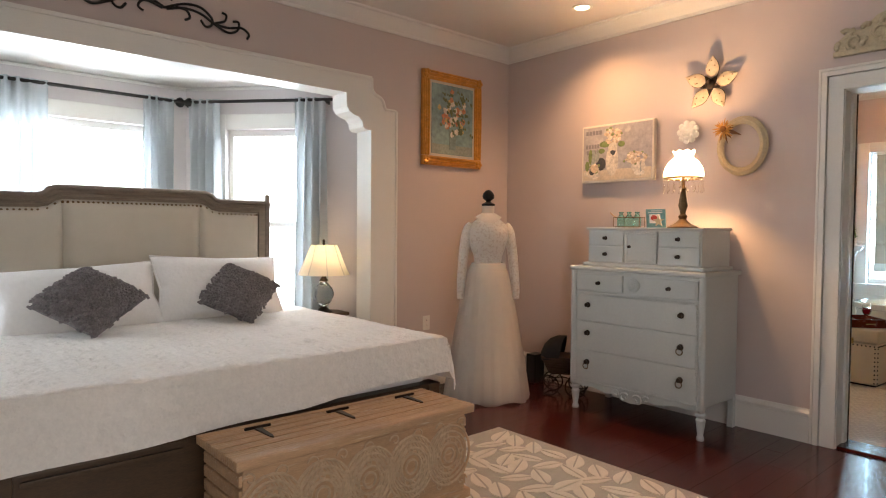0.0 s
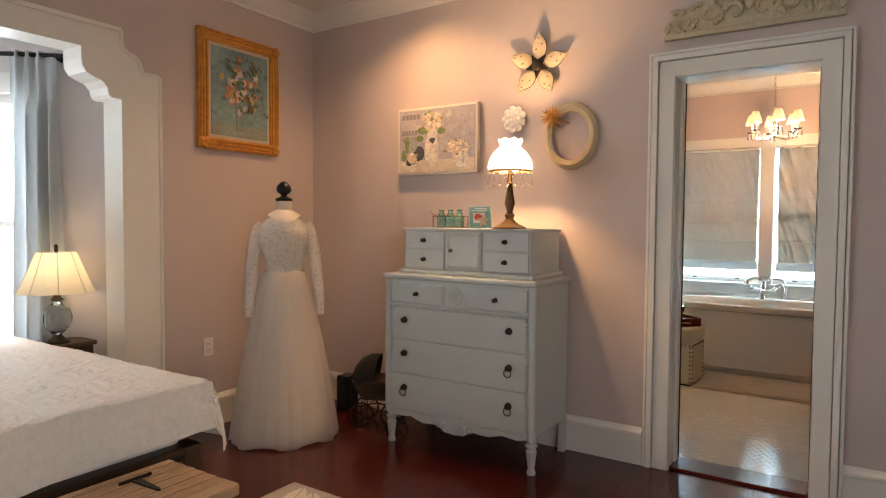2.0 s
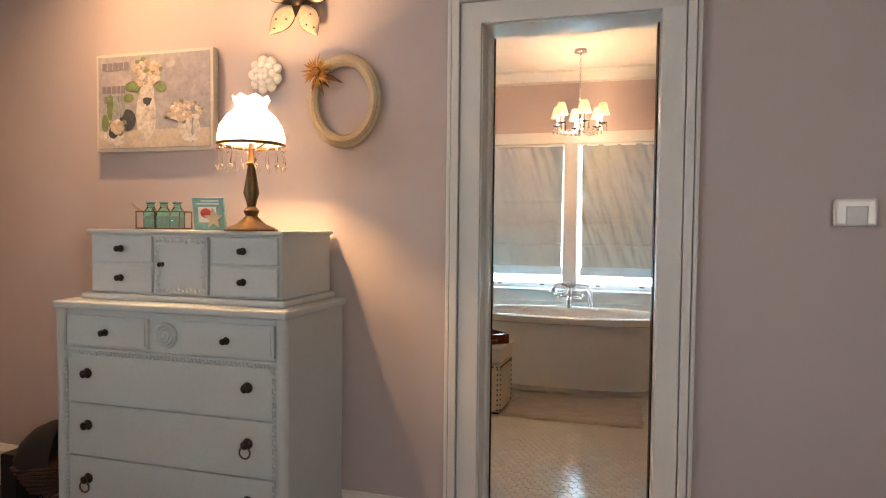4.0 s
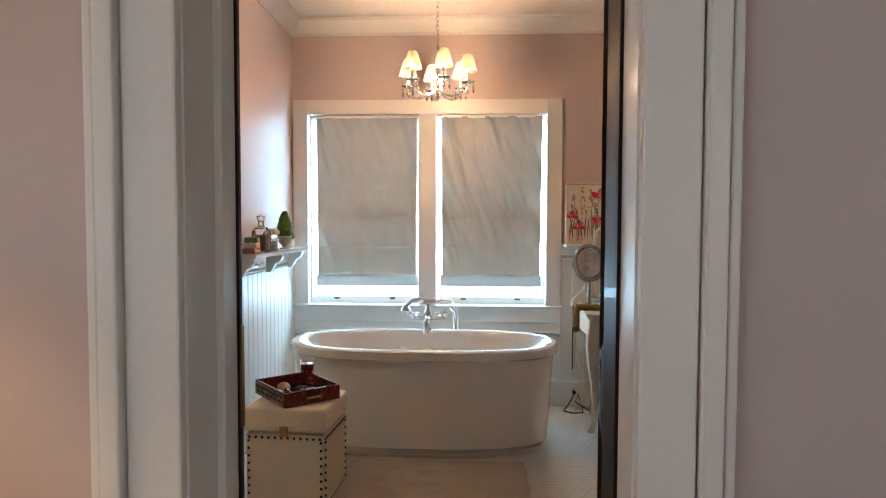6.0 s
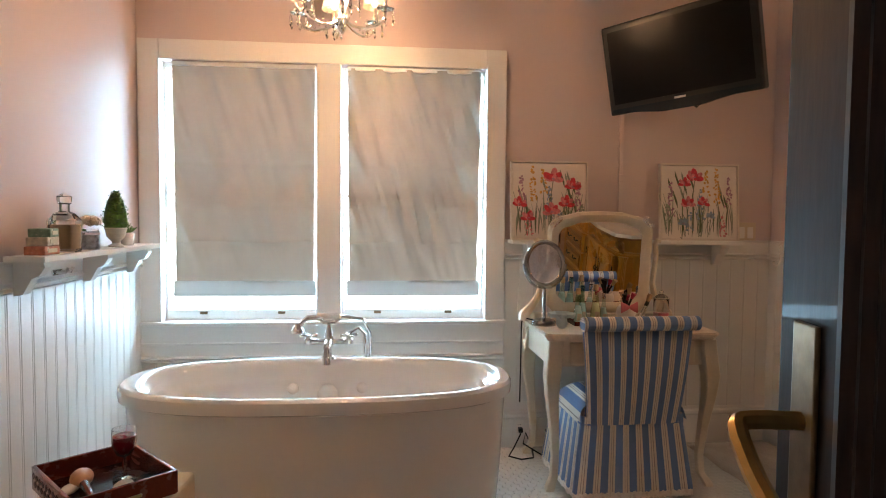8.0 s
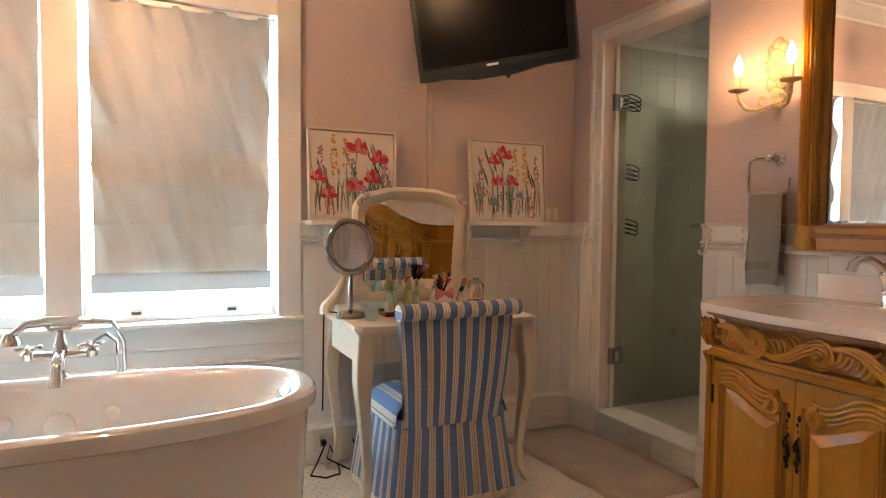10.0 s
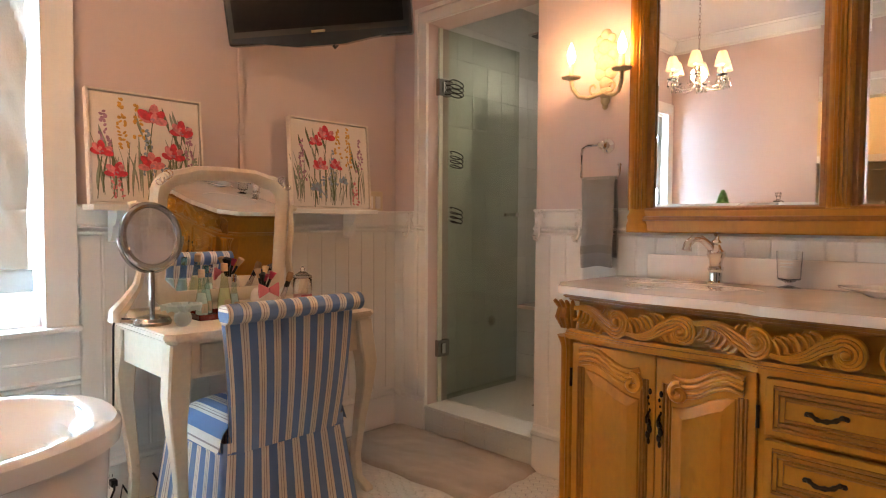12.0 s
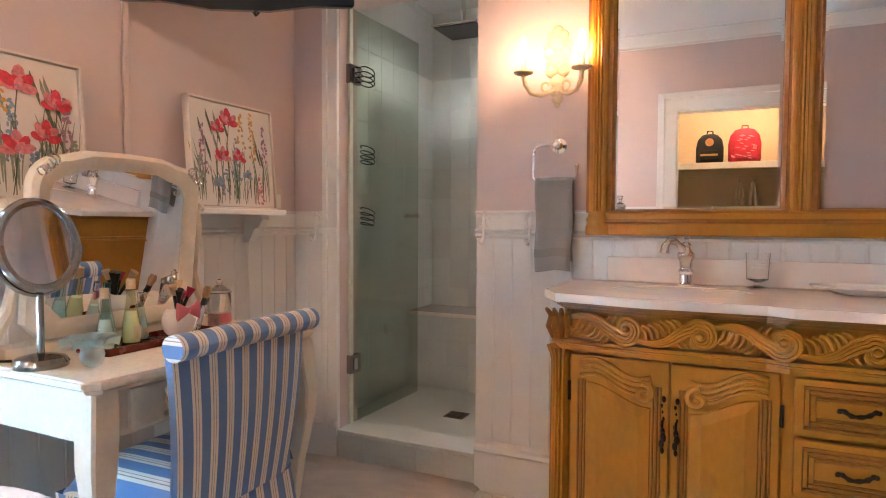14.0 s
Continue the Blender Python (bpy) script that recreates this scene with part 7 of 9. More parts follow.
for k in range(6):
    a = 2 * math.pi * k / 6 + 0.25
    c, s = math.cos(a), math.sin(a)
    R = 0.195
    arm = part("arm", tube(B(), [(r * c, r * s, z) for r, z in ((0.02, 0.055), (0.06, 0.03), (0.12, 0.02), (0.17, 0.035), (R, 0.065), (R, 0.09))], 0.006, 8), CHROME, cdl, smooth=True)
    part("bobeche", lathe(B(), [(0.008, 0.09), (0.03, 0.095), (0.042, 0.105), (0.038, 0.10), (0.01, 0.098)], 16, (R * c, R * s, 0)), CRYSTAL, arm, smooth=True)
    part("candle", lathe(B(), [(0.009, 0.095), (0.009, 0.16), (0.002, 0.162)], 10, (R * c, R * s, 0)), CHROME, arm, smooth=True)
    part("bulb", ball(B(), (R * c, R * s, 0.19), 0.014, 10, 8, (1, 1, 1.7)), BULB, arm, smooth=True)
    part("shade", lathe(B(), [(0.054, 0.165), (0.046, 0.20), (0.034, 0.245), (0.026, 0.265)], 24, (R * c, R * s, 0), caps=False, flute=(12, 0.02)), SHADE2, cdl, "small cream pleated shade, lit", smooth=True)
    for j in range(6):
        b = j * math.pi / 3
        px, py = R * c + 0.038 * math.cos(b), R * s + 0.038 * math.sin(b)
        part("crystal_drop", lathe(B(), [(0.001, 0.035), (0.008, 0.05), (0.004, 0.07), (0.006, 0.08), (0.001, 0.09)], 6, (px, py, 0)), CRYSTAL, arm)
    bm = B()
    for j in range(9):
        u = j / 8
        ball(bm, (R * c * (0.1 + 0.85 * u), R * s * (0.1 + 0.85 * u), 0.24 - 0.20 * u - 0.12 * math.sin(math.pi * u) + 0.05 * u), 0.0055, 6, 4)
    part("bead_swag", bm, CRYSTAL, cdl, smooth=True)

lamp("chandelier_light", "POINT", 42, (1.0, 0.61, 0.33), pose(CHX, CHY, CHB + 0.135), radius=0.055)

# shelf with two leaning canvases on the east wall
wall_shelf(Matrix(((0, 1, 0, XW - 0.03), (-1, 0, 0, 0.535), (0, 0, 1, 1.168), (0, 0, 0, 1))), 1.32, (0.11, 1.22), "white picture ledge on brackets above the dressing table", "bathroom shelves")


def floral_canvas(y0, y1, seed, label):
    w, h = y1 - y0, 0.435
    t = thing("floral_canvas", label, "painting", pose(XW - 0.115, (y0 + y1) / 2, 1.191, 0, 4.5, 0) @ pose(0, 0, 0), "flower canvases")
    FR = mat("white_frame", (0.70, 0.62, 0.54), 0.5, vary=0.05, bump=0.1)
    for a, b in (((0, -w / 2, 0), (0.035, -w / 2 + 0.008, h)), ((0, w / 2 - 0.008, 0), (0.035, w / 2, h)), ((0, -w / 2, 0), (0.035, w / 2, 0.008)), ((0, -w / 2, h - 0.008), (0.035, w / 2, h))):
        part("frame_bar", box(B(), a, b, 0.001), FR, t)
    part("canvas", box(B(), (0.008, -w / 2 + 0.012, 0.012), (0.03, w / 2 - 0.012, h - 0.012)), mat("white_canvas", (0.74, 0.67, 0.60), 0.8, vary=0.04, fine=200, bump=0.2), t)
    rnd = random.Random(seed)
    cols = {"red": (0.55, 0.03, 0.05), "pink": (0.62, 0.20, 0.21), "yellow": (0.58, 0.30, 0.05), "mauve": (0.36, 0.19, 0.26), "blue": (0.22, 0.28, 0.36), "green": (0.10, 0.12, 0.06), "grey_green": (0.24, 0.27, 0.20)}
    M = {k: mat("paint_" + k, c, 0.7, vary=0.45, scale=35, fine=90, bump=0.2) for k, c in cols.items()}

    def blob(bm, y, z, ry, rz, a, x):
        ring = [bm.verts.new((x, y + ry * math.cos(q) * math.cos(a) - rz * math.sin(q) * math.sin(a), z + ry * math.cos(q) * math.sin(a) + rz * math.sin(q) * math.cos(a))) for q in np.linspace(0, 2 * math.pi, 9, endpoint=False)]
        bm.faces.new(ring)

    def stroke(bm, pts, wds, x):
        prev = None
        for (y, z), wd in zip(pts, wds):
            v = (bm.verts.new((x, y - wd, z)), bm.verts.new((x, y + wd, z)))
            if prev:
                bm.faces.new((prev[0], prev[1], v[1], v[0]))
            prev = v
    sets = {k: B() for k in cols}
    lay = [0.0072]

    def x_next():
        lay[0] -= 0.00002
        return lay[0]
    # stems and long leaves
    for k in range(44):
        y = rnd.uniform(-w * 0.44, w * 0.44)
        z0, ln, lean = rnd.uniform(0.02, 0.06), rnd.uniform(0.10, 0.24), rnd.uniform(-0.05, 0.05)
        key = rnd.choice(["green", "grey_green", "grey_green"])
        wd = rnd.uniform(0.0015, 0.006)
        stroke(sets[key], [(y + lean * s * s, z0 + ln * s) for s in (0, 0.25, 0.5, 0.75, 1)], [0.0012, wd * 0.7, wd, wd * 0.7, 0.0008], x_next())
    for k in range(10):
        y, z = rnd.uniform(-w * 0.42, w * 0.42), rnd.uniform(0.18, 0.36)
        stroke(sets[rnd.choice(["green", "grey_green"])], [(y, z - 0.05), (y + 0.008, z - 0.015), (y + 0.02, z + 0.02), (y + 0.026, z + 0.05)], [0.001, 0.006, 0.006, 0.001], x_next())
    # spikes of small buds
    for key, y, z0, z1 in (("yellow", 0.10, 0.22, 0.41), ("yellow", 0.04, 0.26, 0.40), ("mauve", 0.17, 0.2, 0.36), ("mauve", -0.17, 0.14, 0.33), ("blue", 0.0, 0.12, 0.30), ("blue", -0.06, 0.06, 0.16), ("grey_green", -0.19, 0.1, 0.2), ("pink", 0.13, 0.03, 0.14)):
        y *= w / 0.46 * (1 if seed == 1 else -1)
        z = z0
        while z < z1:
            for s in (-1, 1):
                if rnd.random() < 0.8:
                    blob(sets[key], y + s * rnd.uniform(0.003, 0.020) * (1.25 - (z - z0) / (z1 - z0)), z + rnd.uniform(-0.005, 0.005), rnd.uniform(0.007, 0.010), rnd.uniform(0.004, 0.007), rnd.uniform(0, 3), x_next())
            z += 0.014
    # open blooms
    blooms = (("pink", -0.02, 0.345, 1.25), ("red", -0.14, 0.30, 1.05), ("red", -0.10, 0.205, 1.0), ("pink", -0.01, 0.16, 1.1), ("red", 0.18, 0.20, 0.9), ("red", 0.13, 0.125, 0.9)) if seed == 1 else (("red", 0.03, 0.36, 1.15), ("red", 0.09, 0.325, 0.8), ("pink", 0.07, 0.21, 0.95), ("red", -0.02, 0.215, 0.8), ("blue", 0.10, 0.10, 0.7), ("blue", -0.06, 0.14, 0.6))
    for key, y, z, s in blooms:
        y *= w / 0.46
        stroke(sets["green"], [(y, z - 0.02), (y + 0.01, z - 0.09), (y + 0.02, 0.02)], [0.0022, 0.0018, 0.0015], x_next())
        other = "red" if key == "pink" else ("pink" if key == "red" else key)
        for p, (deg, far, big) in enumerate(((12, 1.0, 1.0), (50, 1.15, 1.1), (95, 1.2, 1.2), (135, 1.1, 1.05), (172, 1.0, 1.0), (70, 0.5, 0.8), (115, 0.5, 0.8))):
            a = math.radians(deg) + rnd.uniform(-0.2, 0.2)
            r = 0.025 * s * far
            blob(sets[other if p in (1, 3, 5) and key != "blue" else key], y + r * math.cos(a), z - 0.012 * s + r * math.sin(a), 0.023 * s * big, 0.013 * s * big, a + rnd.uniform(-0.25, 0.25), x_next())
        for k in range(4):
            blob(sets["mauve"], y + rnd.uniform(-0.008, 0.008) * s, z - 0.006 * s + rnd.uniform(-0.004, 0.006), 0.004 * s, 0.0025 * s, rnd.uniform(0, 3), x_next())
    for key, bm in sets.items():
        nm = part("painted_" + key, bm, M[key], t)
    return t


floral_canvas(0.098, 0.532, 1, "white canvas painted with red and pink poppies")
floral_canvas(-0.785, -0.322, 2, "white canvas painted with loose wild flowers")
cdt = thing("cable_conduit", "painted cable conduit running down the wall", "conduit", pose(XW, -0.118, 1.19))
part("channel", box(B(), (-0.014, -0.011, 0), (0, 0.011, 1.0), 0.003), BATH_WALL, cdt)
part("coupling", box(B(), (-0.017, -0.014, 0.33), (0, 0.014, 0.375), 0.003), BATH_WALL, cdt)
sw = thing("light_switch", "white double rocker switch plate", "light switch", pose(XW - 0.002, -0.885, 1.235))
part("plate", box(B(), (-0.006, -0.062, -0.06), (0, 0.062, 0.06), 0.003), CREAM, sw)
for y in (-0.03, 0.022):
    part("rocker", box(B(), (-0.011, y - 0.013, -0.033), (-0.005, y + 0.021, 0.033), 0.003), TRIM, sw)

# television on its swing arm
TVW, TVH = 0.80, 0.475
tvm = Matrix(((-0.772, -0.636, 0, 8.66), (-0.636, 0.772, 0, -0.285), (0, 0, 1, 1.90), (0, 0, 0, 1)))
tv = thing("television", "black flat television tilted on a wall arm", "television", tvm @ pose(0, 0, 0, -11, -3.0, 0))
part("bezel", box(B(), (-TVW / 2, -0.07, 0), (TVW / 2, 0, TVH), 0.014, 3), BLACK, tv)
part("screen", box(B(), (-TVW / 2 + 0.035, 0, 0.055), (TVW / 2 - 0.035, 0.003, TVH - 0.035)), SCREEN, tv)
o = [(-TVW / 2 + 0.02, 0.012), (-0.22, -0.004), (-0.1, -0.022), (0.1, -0.022), (0.22, -0.004), (TVW / 2 - 0.02, 0.012), (TVW / 2 - 0.02, 0.03), (-TVW / 2 + 0.02, 0.03)]
part("speaker_lip", prism(B(), o, "y", -0.05, 0.004), mat("dark_gloss_blue", (0.012, 0.018, 0.025), 0.15, vary=0.1, bump=0), tv)
part("badge", box(B(), (-0.03, 0.001, 0.032), (0.03, 0.004, 0.042)), CHROME, tv)
part("arm", tube(B(), [(0.1, -0.06, 0.25), (0.16, -0.16, 0.25), (0.30, -0.22, 0.27)], 0.02, 8), IRON, tv, smooth=True)
part("cable", tube(B(), [(0.02, -0.05, 0.01), (0.05, -0.07, -0.03), (0.06, -0.08, -0.015), (0.1, -0.11, 0.02)], 0.006, 6), BLACK, tv, smooth=True)

# dressing table
dk = thing("dressing_table", "ivory painted dressing table with cabriole legs and swing mirror", "dressing table", pose(8.70, 0.03, 0))
DX0, DX1, DYW, DZ = -0.285, 0.275, 0.435, 0.762
o = [(DX0, -DYW + 0.03), (DX0 - 0.012, -0.2), (DX0 - 0.012, 0.2), (DX0, DYW - 0.03), (DX0 + 0.03, DYW), (DX1, DYW), (DX1, -DYW), (DX0 + 0.03, -DYW)]
part("tabletop", prism(B(), o, "z", DZ - 0.022, DZ, 0.006), IVORY_WORN, dk, "worn ivory top")
part("top_moulding", prism(B(), [(x * 0.975, y * 0.975) for x, y in o], "z", DZ - 0.036, DZ - 0.022, 0.005), IVORY_WORN, dk)
part("apron_frame", box(B(), (DX0 + 0.035, -DYW + 0.03, 0.60), (DX1 - 0.02, DYW - 0.03, DZ - 0.036), 0.003), IVORY, dk)
dwr = part("drawer", box(B(), (DX0 + 0.022, -0.31, 0.612), (DX0 + 0.05, 0.31, DZ - 0.046), 0.004), IVORY, dk)
for y in (-0.2, 0.2):
    bm = B()
    ball(bm, (DX0 + 0.012, y, 0.69), 0.013, 8, 6)
    for k in range(5):
        ball(bm, (DX0 + 0.015, y + 0.012 * math.sin(k * 2), 0.675 - k * 0.011), 0.011 - 0.001 * k, 8, 6, (0.6, 1, 1.2))
    tube(bm, [(DX0 + 0.01, y - 0.016, 0.675), (DX0 + 0.002, y - 0.014, 0.65), (DX0 + 0.002, y + 0.014, 0.65), (DX0 + 0.01, y + 0.016, 0.675)], 0.004, 6)
    part("pull", bm, PLASTER, dwr, "white-painted ornate drop pull", smooth=True)
for sx in (DX0 + 0.05, DX1 - 0.05):
    for sy in (-1, 1):
        y = sy * (DYW - 0.055)
        ox = -1 if sx < 0 else 0.5
        prof = [(0.0, DZ - 0.036, 0.036), (0.006, 0.62, 0.038), (0.012, 0.55, 0.036), (0.010, 0.45, 0.028), (-0.002, 0.30, 0.021), (-0.010, 0.15, 0.017), (-0.006, 0.06, 0.017), (0.012, 0.015, 0.022), (0.014, 0.0, 0.02)]
        rings = [[(sx + ox * o2 * 1.4 + a * r, y + sy * o2 * 1.4 + b * r, z) for a, b in ((-1, -0.8), (-0.8, -1), (0.8, -1), (1, -0.8), (1, 0.8), (0.8, 1), (-0.8, 1), (-1, 0.8))] for o2, z, r in prof]
        part("leg", ring_mesh(B(), rings), IVORY, dk, "ivory cabriole leg", smooth=True)
# the table's mirror
MYC, MW, MB, MT = 0.045, 0.285, 0.80, 1.345


def arch_pts(w, zb, zt, r=0.09, n=8):
    pts = [(-w + 0.05, zb), (w - 0.05, zb), (w, zb + 0.05)]
    for k in range(n + 1):
        a = math.pi / 2 * k / n
        pts.append((w - r + r * math.cos(a), zt - 0.02 - r + r * math.sin(a)))
    pts += [(0.12, zt), (0, zt + 0.004), (-0.12, zt)]
    for k in range(n + 1):
        a = math.pi / 2 + math.pi / 2 * k / n
        pts.append((-w + r + r * math.cos(a), zt - 0.02 - r + r * math.sin(a)))
    pts.append((-w, zb + 0.05))
    return pts


XM = 0.14
inner_p = arch_pts(MW - 0.055, MB + 0.055, MT - 0.055, 0.06)
outer_p = arch_pts(MW, MB, MT)
TILT_M = pose(XM, 0, MB + 0.02, 0, -6.5, 0) @ pose(-XM, 0, -MB - 0.02)
bm = B()
n = len(outer_p)
rings = []
for x, t2 in ((XM + 0.03, 0.0), (XM - 0.005, 0.0), (XM - 0.018, 0.25), (XM - 0.016, 0.6), (XM - 0.004, 0.85), (XM + 0.0, 1.0), (XM + 0.03, 1.0)):
    rings.append([(x, MYC + a[0] + (b[0] - a[0]) * t2, a[1] + (b[1] - a[1]) * t2) for a, b in zip(outer_p, inner_p)])
ring_mesh(bm, rings + [rings[0]], caps=False)
moved(bm, TILT_M)
mfm = part("mirror_frame", bm, IVORY, dk, "ivory arched mirror frame", smooth=True)
part("mirror_glass", moved(prism(B(), [(MYC + a, b) for a, b in arch_pts(MW - 0.05, MB + 0.05, MT - 0.05, 0.06)], "x", XM + 0.004, XM + 0.02), TILT_M), MIRROR, dk, "bevelled mirror glass")
for s in (-1, 1):
    bm = B()
    for k in range(4):
        a = 0.5 + k * 0.7
        tube(bm, [(XM - 0.02, MYC + s * (MW - 0.05 + u), MT - 0.05 + v) for u, v in spiral((0.012 * k, 0.012 - 0.008 * k), 0.022, 0.006, a, a + 5, 10)], 0.003, 5)
    moved(bm, TILT_M)
    part("wire_ornament", bm, CHROME, mfm, "curled silver ornament", smooth=True)
    pts = [(XM, MYC + s * y, z) for y, z in ((0.40, DZ), (0.40, DZ + 0.03), (0.365, DZ + 0.07), (0.325, DZ + 0.13), (0.31, DZ + 0.20), (0.322, DZ + 0.28), (0.33, DZ + 0.35), (0.322, DZ + 0.41), (0.335, DZ + 0.43), (0.352, DZ + 0.425))]
    part("mirror_support", tube(B(), pts, [0.03, 0.03, 0.024, 0.018, 0.015, 0.014, 0.014, 0.014, 0.016, 0.012], 8), IVORY, dk, "curved ivory mirror support", smooth=True)
part("mirror_base", box(B(), (XM - 0.03, MYC - 0.42, DZ), (XM + 0.05, MYC + 0.35, DZ + 0.035), 0.008), IVORY, dk)

# on the dressing table
PEWTER = mat("dark_polished_nickel", (0.36, 0.34, 0.32), 0.18, 1.0, vary=0.08, bump=0.02)
mm = thing("makeup_mirror", "chrome oval swivel make-up mirror on a stand", "mirror", pose(8.69, 0.405, DZ, 0, 0, -4) @ Matrix.Diagonal((1.14, 1.14, 1.10, 1)))
part("foot", lathe(B(), [(0.055, 0), (0.057, 0.01), (0.05, 0.022), (0.03, 0.028), (0.012, 0.032)], 24), PEWTER, mm, smooth=True)
part("stem", tube(B(), [(0, 0, 0.03), (0, 0, 0.17)], 0.008, 10), PEWTER, mm, smooth=True)
part("yoke", tube(B(), [(0, 0.094 * math.cos(a), 0.285 + 0.115 * math.sin(a)) for a in np.linspace(math.pi, 2 * math.pi, 19)], 0.006, 8), PEWTER, mm, smooth=True)
hd = part("mirror_rim", tube(B(), [(0, 0.082 * math.cos(a), 0.285 + 0.102 * math.sin(a)) for a in np.linspace(0, 2 * math.pi, 41)], 0.011, 8), PEWTER, mm, smooth=True)
bm = B()
bm.faces.new([bm.verts.new((-0.003, 0.078 * math.cos(a), 0.285 + 0.098 * math.sin(a))) for a in np.linspace(0, 2 * math.pi, 40, endpoint=False)])
bmesh.ops.solidify(bm, geom=list(bm.faces), thickness=0.006)
part("mirror_glass", bm, MIRROR, hd)
hd.matrix_basis = pose(0, 0, 0.285, 0, 9, 0) @ pose(0, 0, -0.285)
gf = thing("glass_flower", "pale aqua glass flower ornament", "ornament", pose(8.575, 0.345, DZ) @ Matrix.Diagonal((1.25, 1.25, 1.35, 1)))
FROST = glass("frosted_aqua", (0.72, 0.88, 0.86), 0.3)
for k in range(7):
    a = k * 0.9 + 0.2
    part("petal", skin(B(), 8, 6, lambda u, v, a=a, k=k: (0.004 + (0.012 + 0.042 * u) * math.cos(a) - 0.018 * math.sin(math.pi * u) * (2 * v - 1) * math.sin(a), (0.012 + 0.042 * u) * math.sin(a) + 0.018 * math.sin(math.pi * u) * (2 * v - 1) * math.cos(a), 0.035 + 0.03 * u + 0.012 * (2 * v - 1) ** 2 - 0.02 * u * u), 0.004), FROST, gf, smooth=True)
part("base", ball(B(), (0, 0, 0.022), 0.024, 12, 8), FROST, gf, smooth=True)
ty = thing("vanity_tray", "long dark wooden tray on the dressing table", "tray", pose(8.70, 0.05, DZ))
part("base", box(B(), (-0.07, -0.21, 0), (0.07, 0.21, 0.008), 0.003), REDWOOD, ty)
for a, b in (((-0.07, -0.21, 0), (-0.062, 0.21, 0.022)), ((0.062, -0.21, 0), (0.07, 0.21, 0.022)), ((-0.07, -0.21, 0), (0.07, -0.202, 0.022)), ((-0.07, 0.202, 0), (0.07, 0.21, 0.022))):
    part("rim", box(B(), a, b, 0.003), REDWOOD, ty)


def perfume(x, y, h, r, liquid, cap, label):
    t = thing("scent_bottle", label, "bottle", pose(x, y, DZ + 0.009), "scent bottles")
    part("glass", lathe(B(), [(r, 0), (r * 1.02, 0.006), (r * 0.9, h * 0.35), (r * 0.5, h * 0.75), (r * 0.4, h)], 16), pane_glass("scent_glass", tuple(0.55 + 0.45 * q for q in liquid)), t, smooth=True)
    part("liquid", lathe(B(), [(r * 0.85, 0.006), (r * 0.8, h * 0.33), (r * 0.55, h * 0.6), (0.001, h * 0.61)], 14), mat("scent", tuple(0.25 + 0.75 * q for q in liquid), 0.2, bump=0), t, smooth=True)
    part("cap", lathe(B(), [(r * 0.45, h), (r * 0.48, h + 0.002), (r * 0.46, h + 0.03), (0.001, h + 0.031)], 12), cap, t, smooth=True)
    part("label", box(B(), (-r * 0.93, -r * 0.45, h * 0.1), (-r * 0.90, r * 0.45, h * 0.34)), CREAM, t)


CORK = mat("pale_cork", (0.50, 0.33, 0.18), 0.7, vary=0.2, bump=0.2)
for x, y, h, r, c, cap, lab in ((8.69, 0.225, 0.147, 0.0264, (0.62, 0.80, 0.74), CORK, "slender aqua glass scent bottle with wooden cap"), (8.73, 0.19, 0.159, 0.0253, (0.50, 0.76, 0.72), AQUA, "slender aqua glass scent bottle with aqua cap"), (8.71, 0.125, 0.165, 0.0286, (0.70, 0.74, 0.42), CORK, "yellow-green scent bottle with wooden cap"), (8.73, 0.075, 0.118, 0.022, (0.60, 0.80, 0.76), CRYSTAL, "small clear aqua scent bottle")):
    perfume(x, y, h, r, c, cap, lab)
bh = thing("brush_pot", "round white pot with a pink bow holding brushes", "brush holder", pose(8.69, -0.03, DZ + 0.009) @ Matrix.Diagonal((1.2, 1.2, 1.2, 1)))
PINK = mat("pink_bow", (0.62, 0.17, 0.20), 0.7, vary=0.1, bump=0.1)
part("pot", lathe(B(), [(0.022, 0), (0.036, 0.015), (0.042, 0.04), (0.038, 0.062), (0.028, 0.075), (0.02, 0.07)], 18), mat("white_felt", (0.78, 0.70, 0.62), 0.9, vary=0.05, bump=0.5), bh, smooth=True)
for s in (-1, 1):
    part("bow_loop", ring_mesh(B(), [[(-0.038 - 0.006 * math.cos(q), s * (0.002 + 0.034 * u), 0.07 + (0.008 + 0.018 * u) * math.sin(q)) for q in np.linspace(0, 6.283, 10, endpoint=False)] for u in (0, 0.4, 0.8, 1.0)]), PINK, bh, "pink bow", smooth=True)
rnd = random.Random(12)
for k in range(7):
    a, b = rnd.uniform(-0.4, 0.4), rnd.uniform(-0.35, 0.5)
    l = rnd.uniform(0.065, 0.10)
    sx = part("brush", tube(B(), [(0, 0, 0.05), (l * math.sin(a) * 0.7, l * math.sin(b) * 0.7, 0.05 + l * 0.7)], 0.005, 6), BLACK, bh, "make-up brush")
    part("bristles", tube(B(), [(l * math.sin(a) * 0.7, l * math.sin(b) * 0.7, 0.05 + l * 0.7), (l * math.sin(a), l * math.sin(b), 0.05 + l)], [0.006, 0.012], 8), (BLACK, mat("dark_pink", (0.35, 0.02, 0.06), 0.6), CORK)[k % 3], sx)
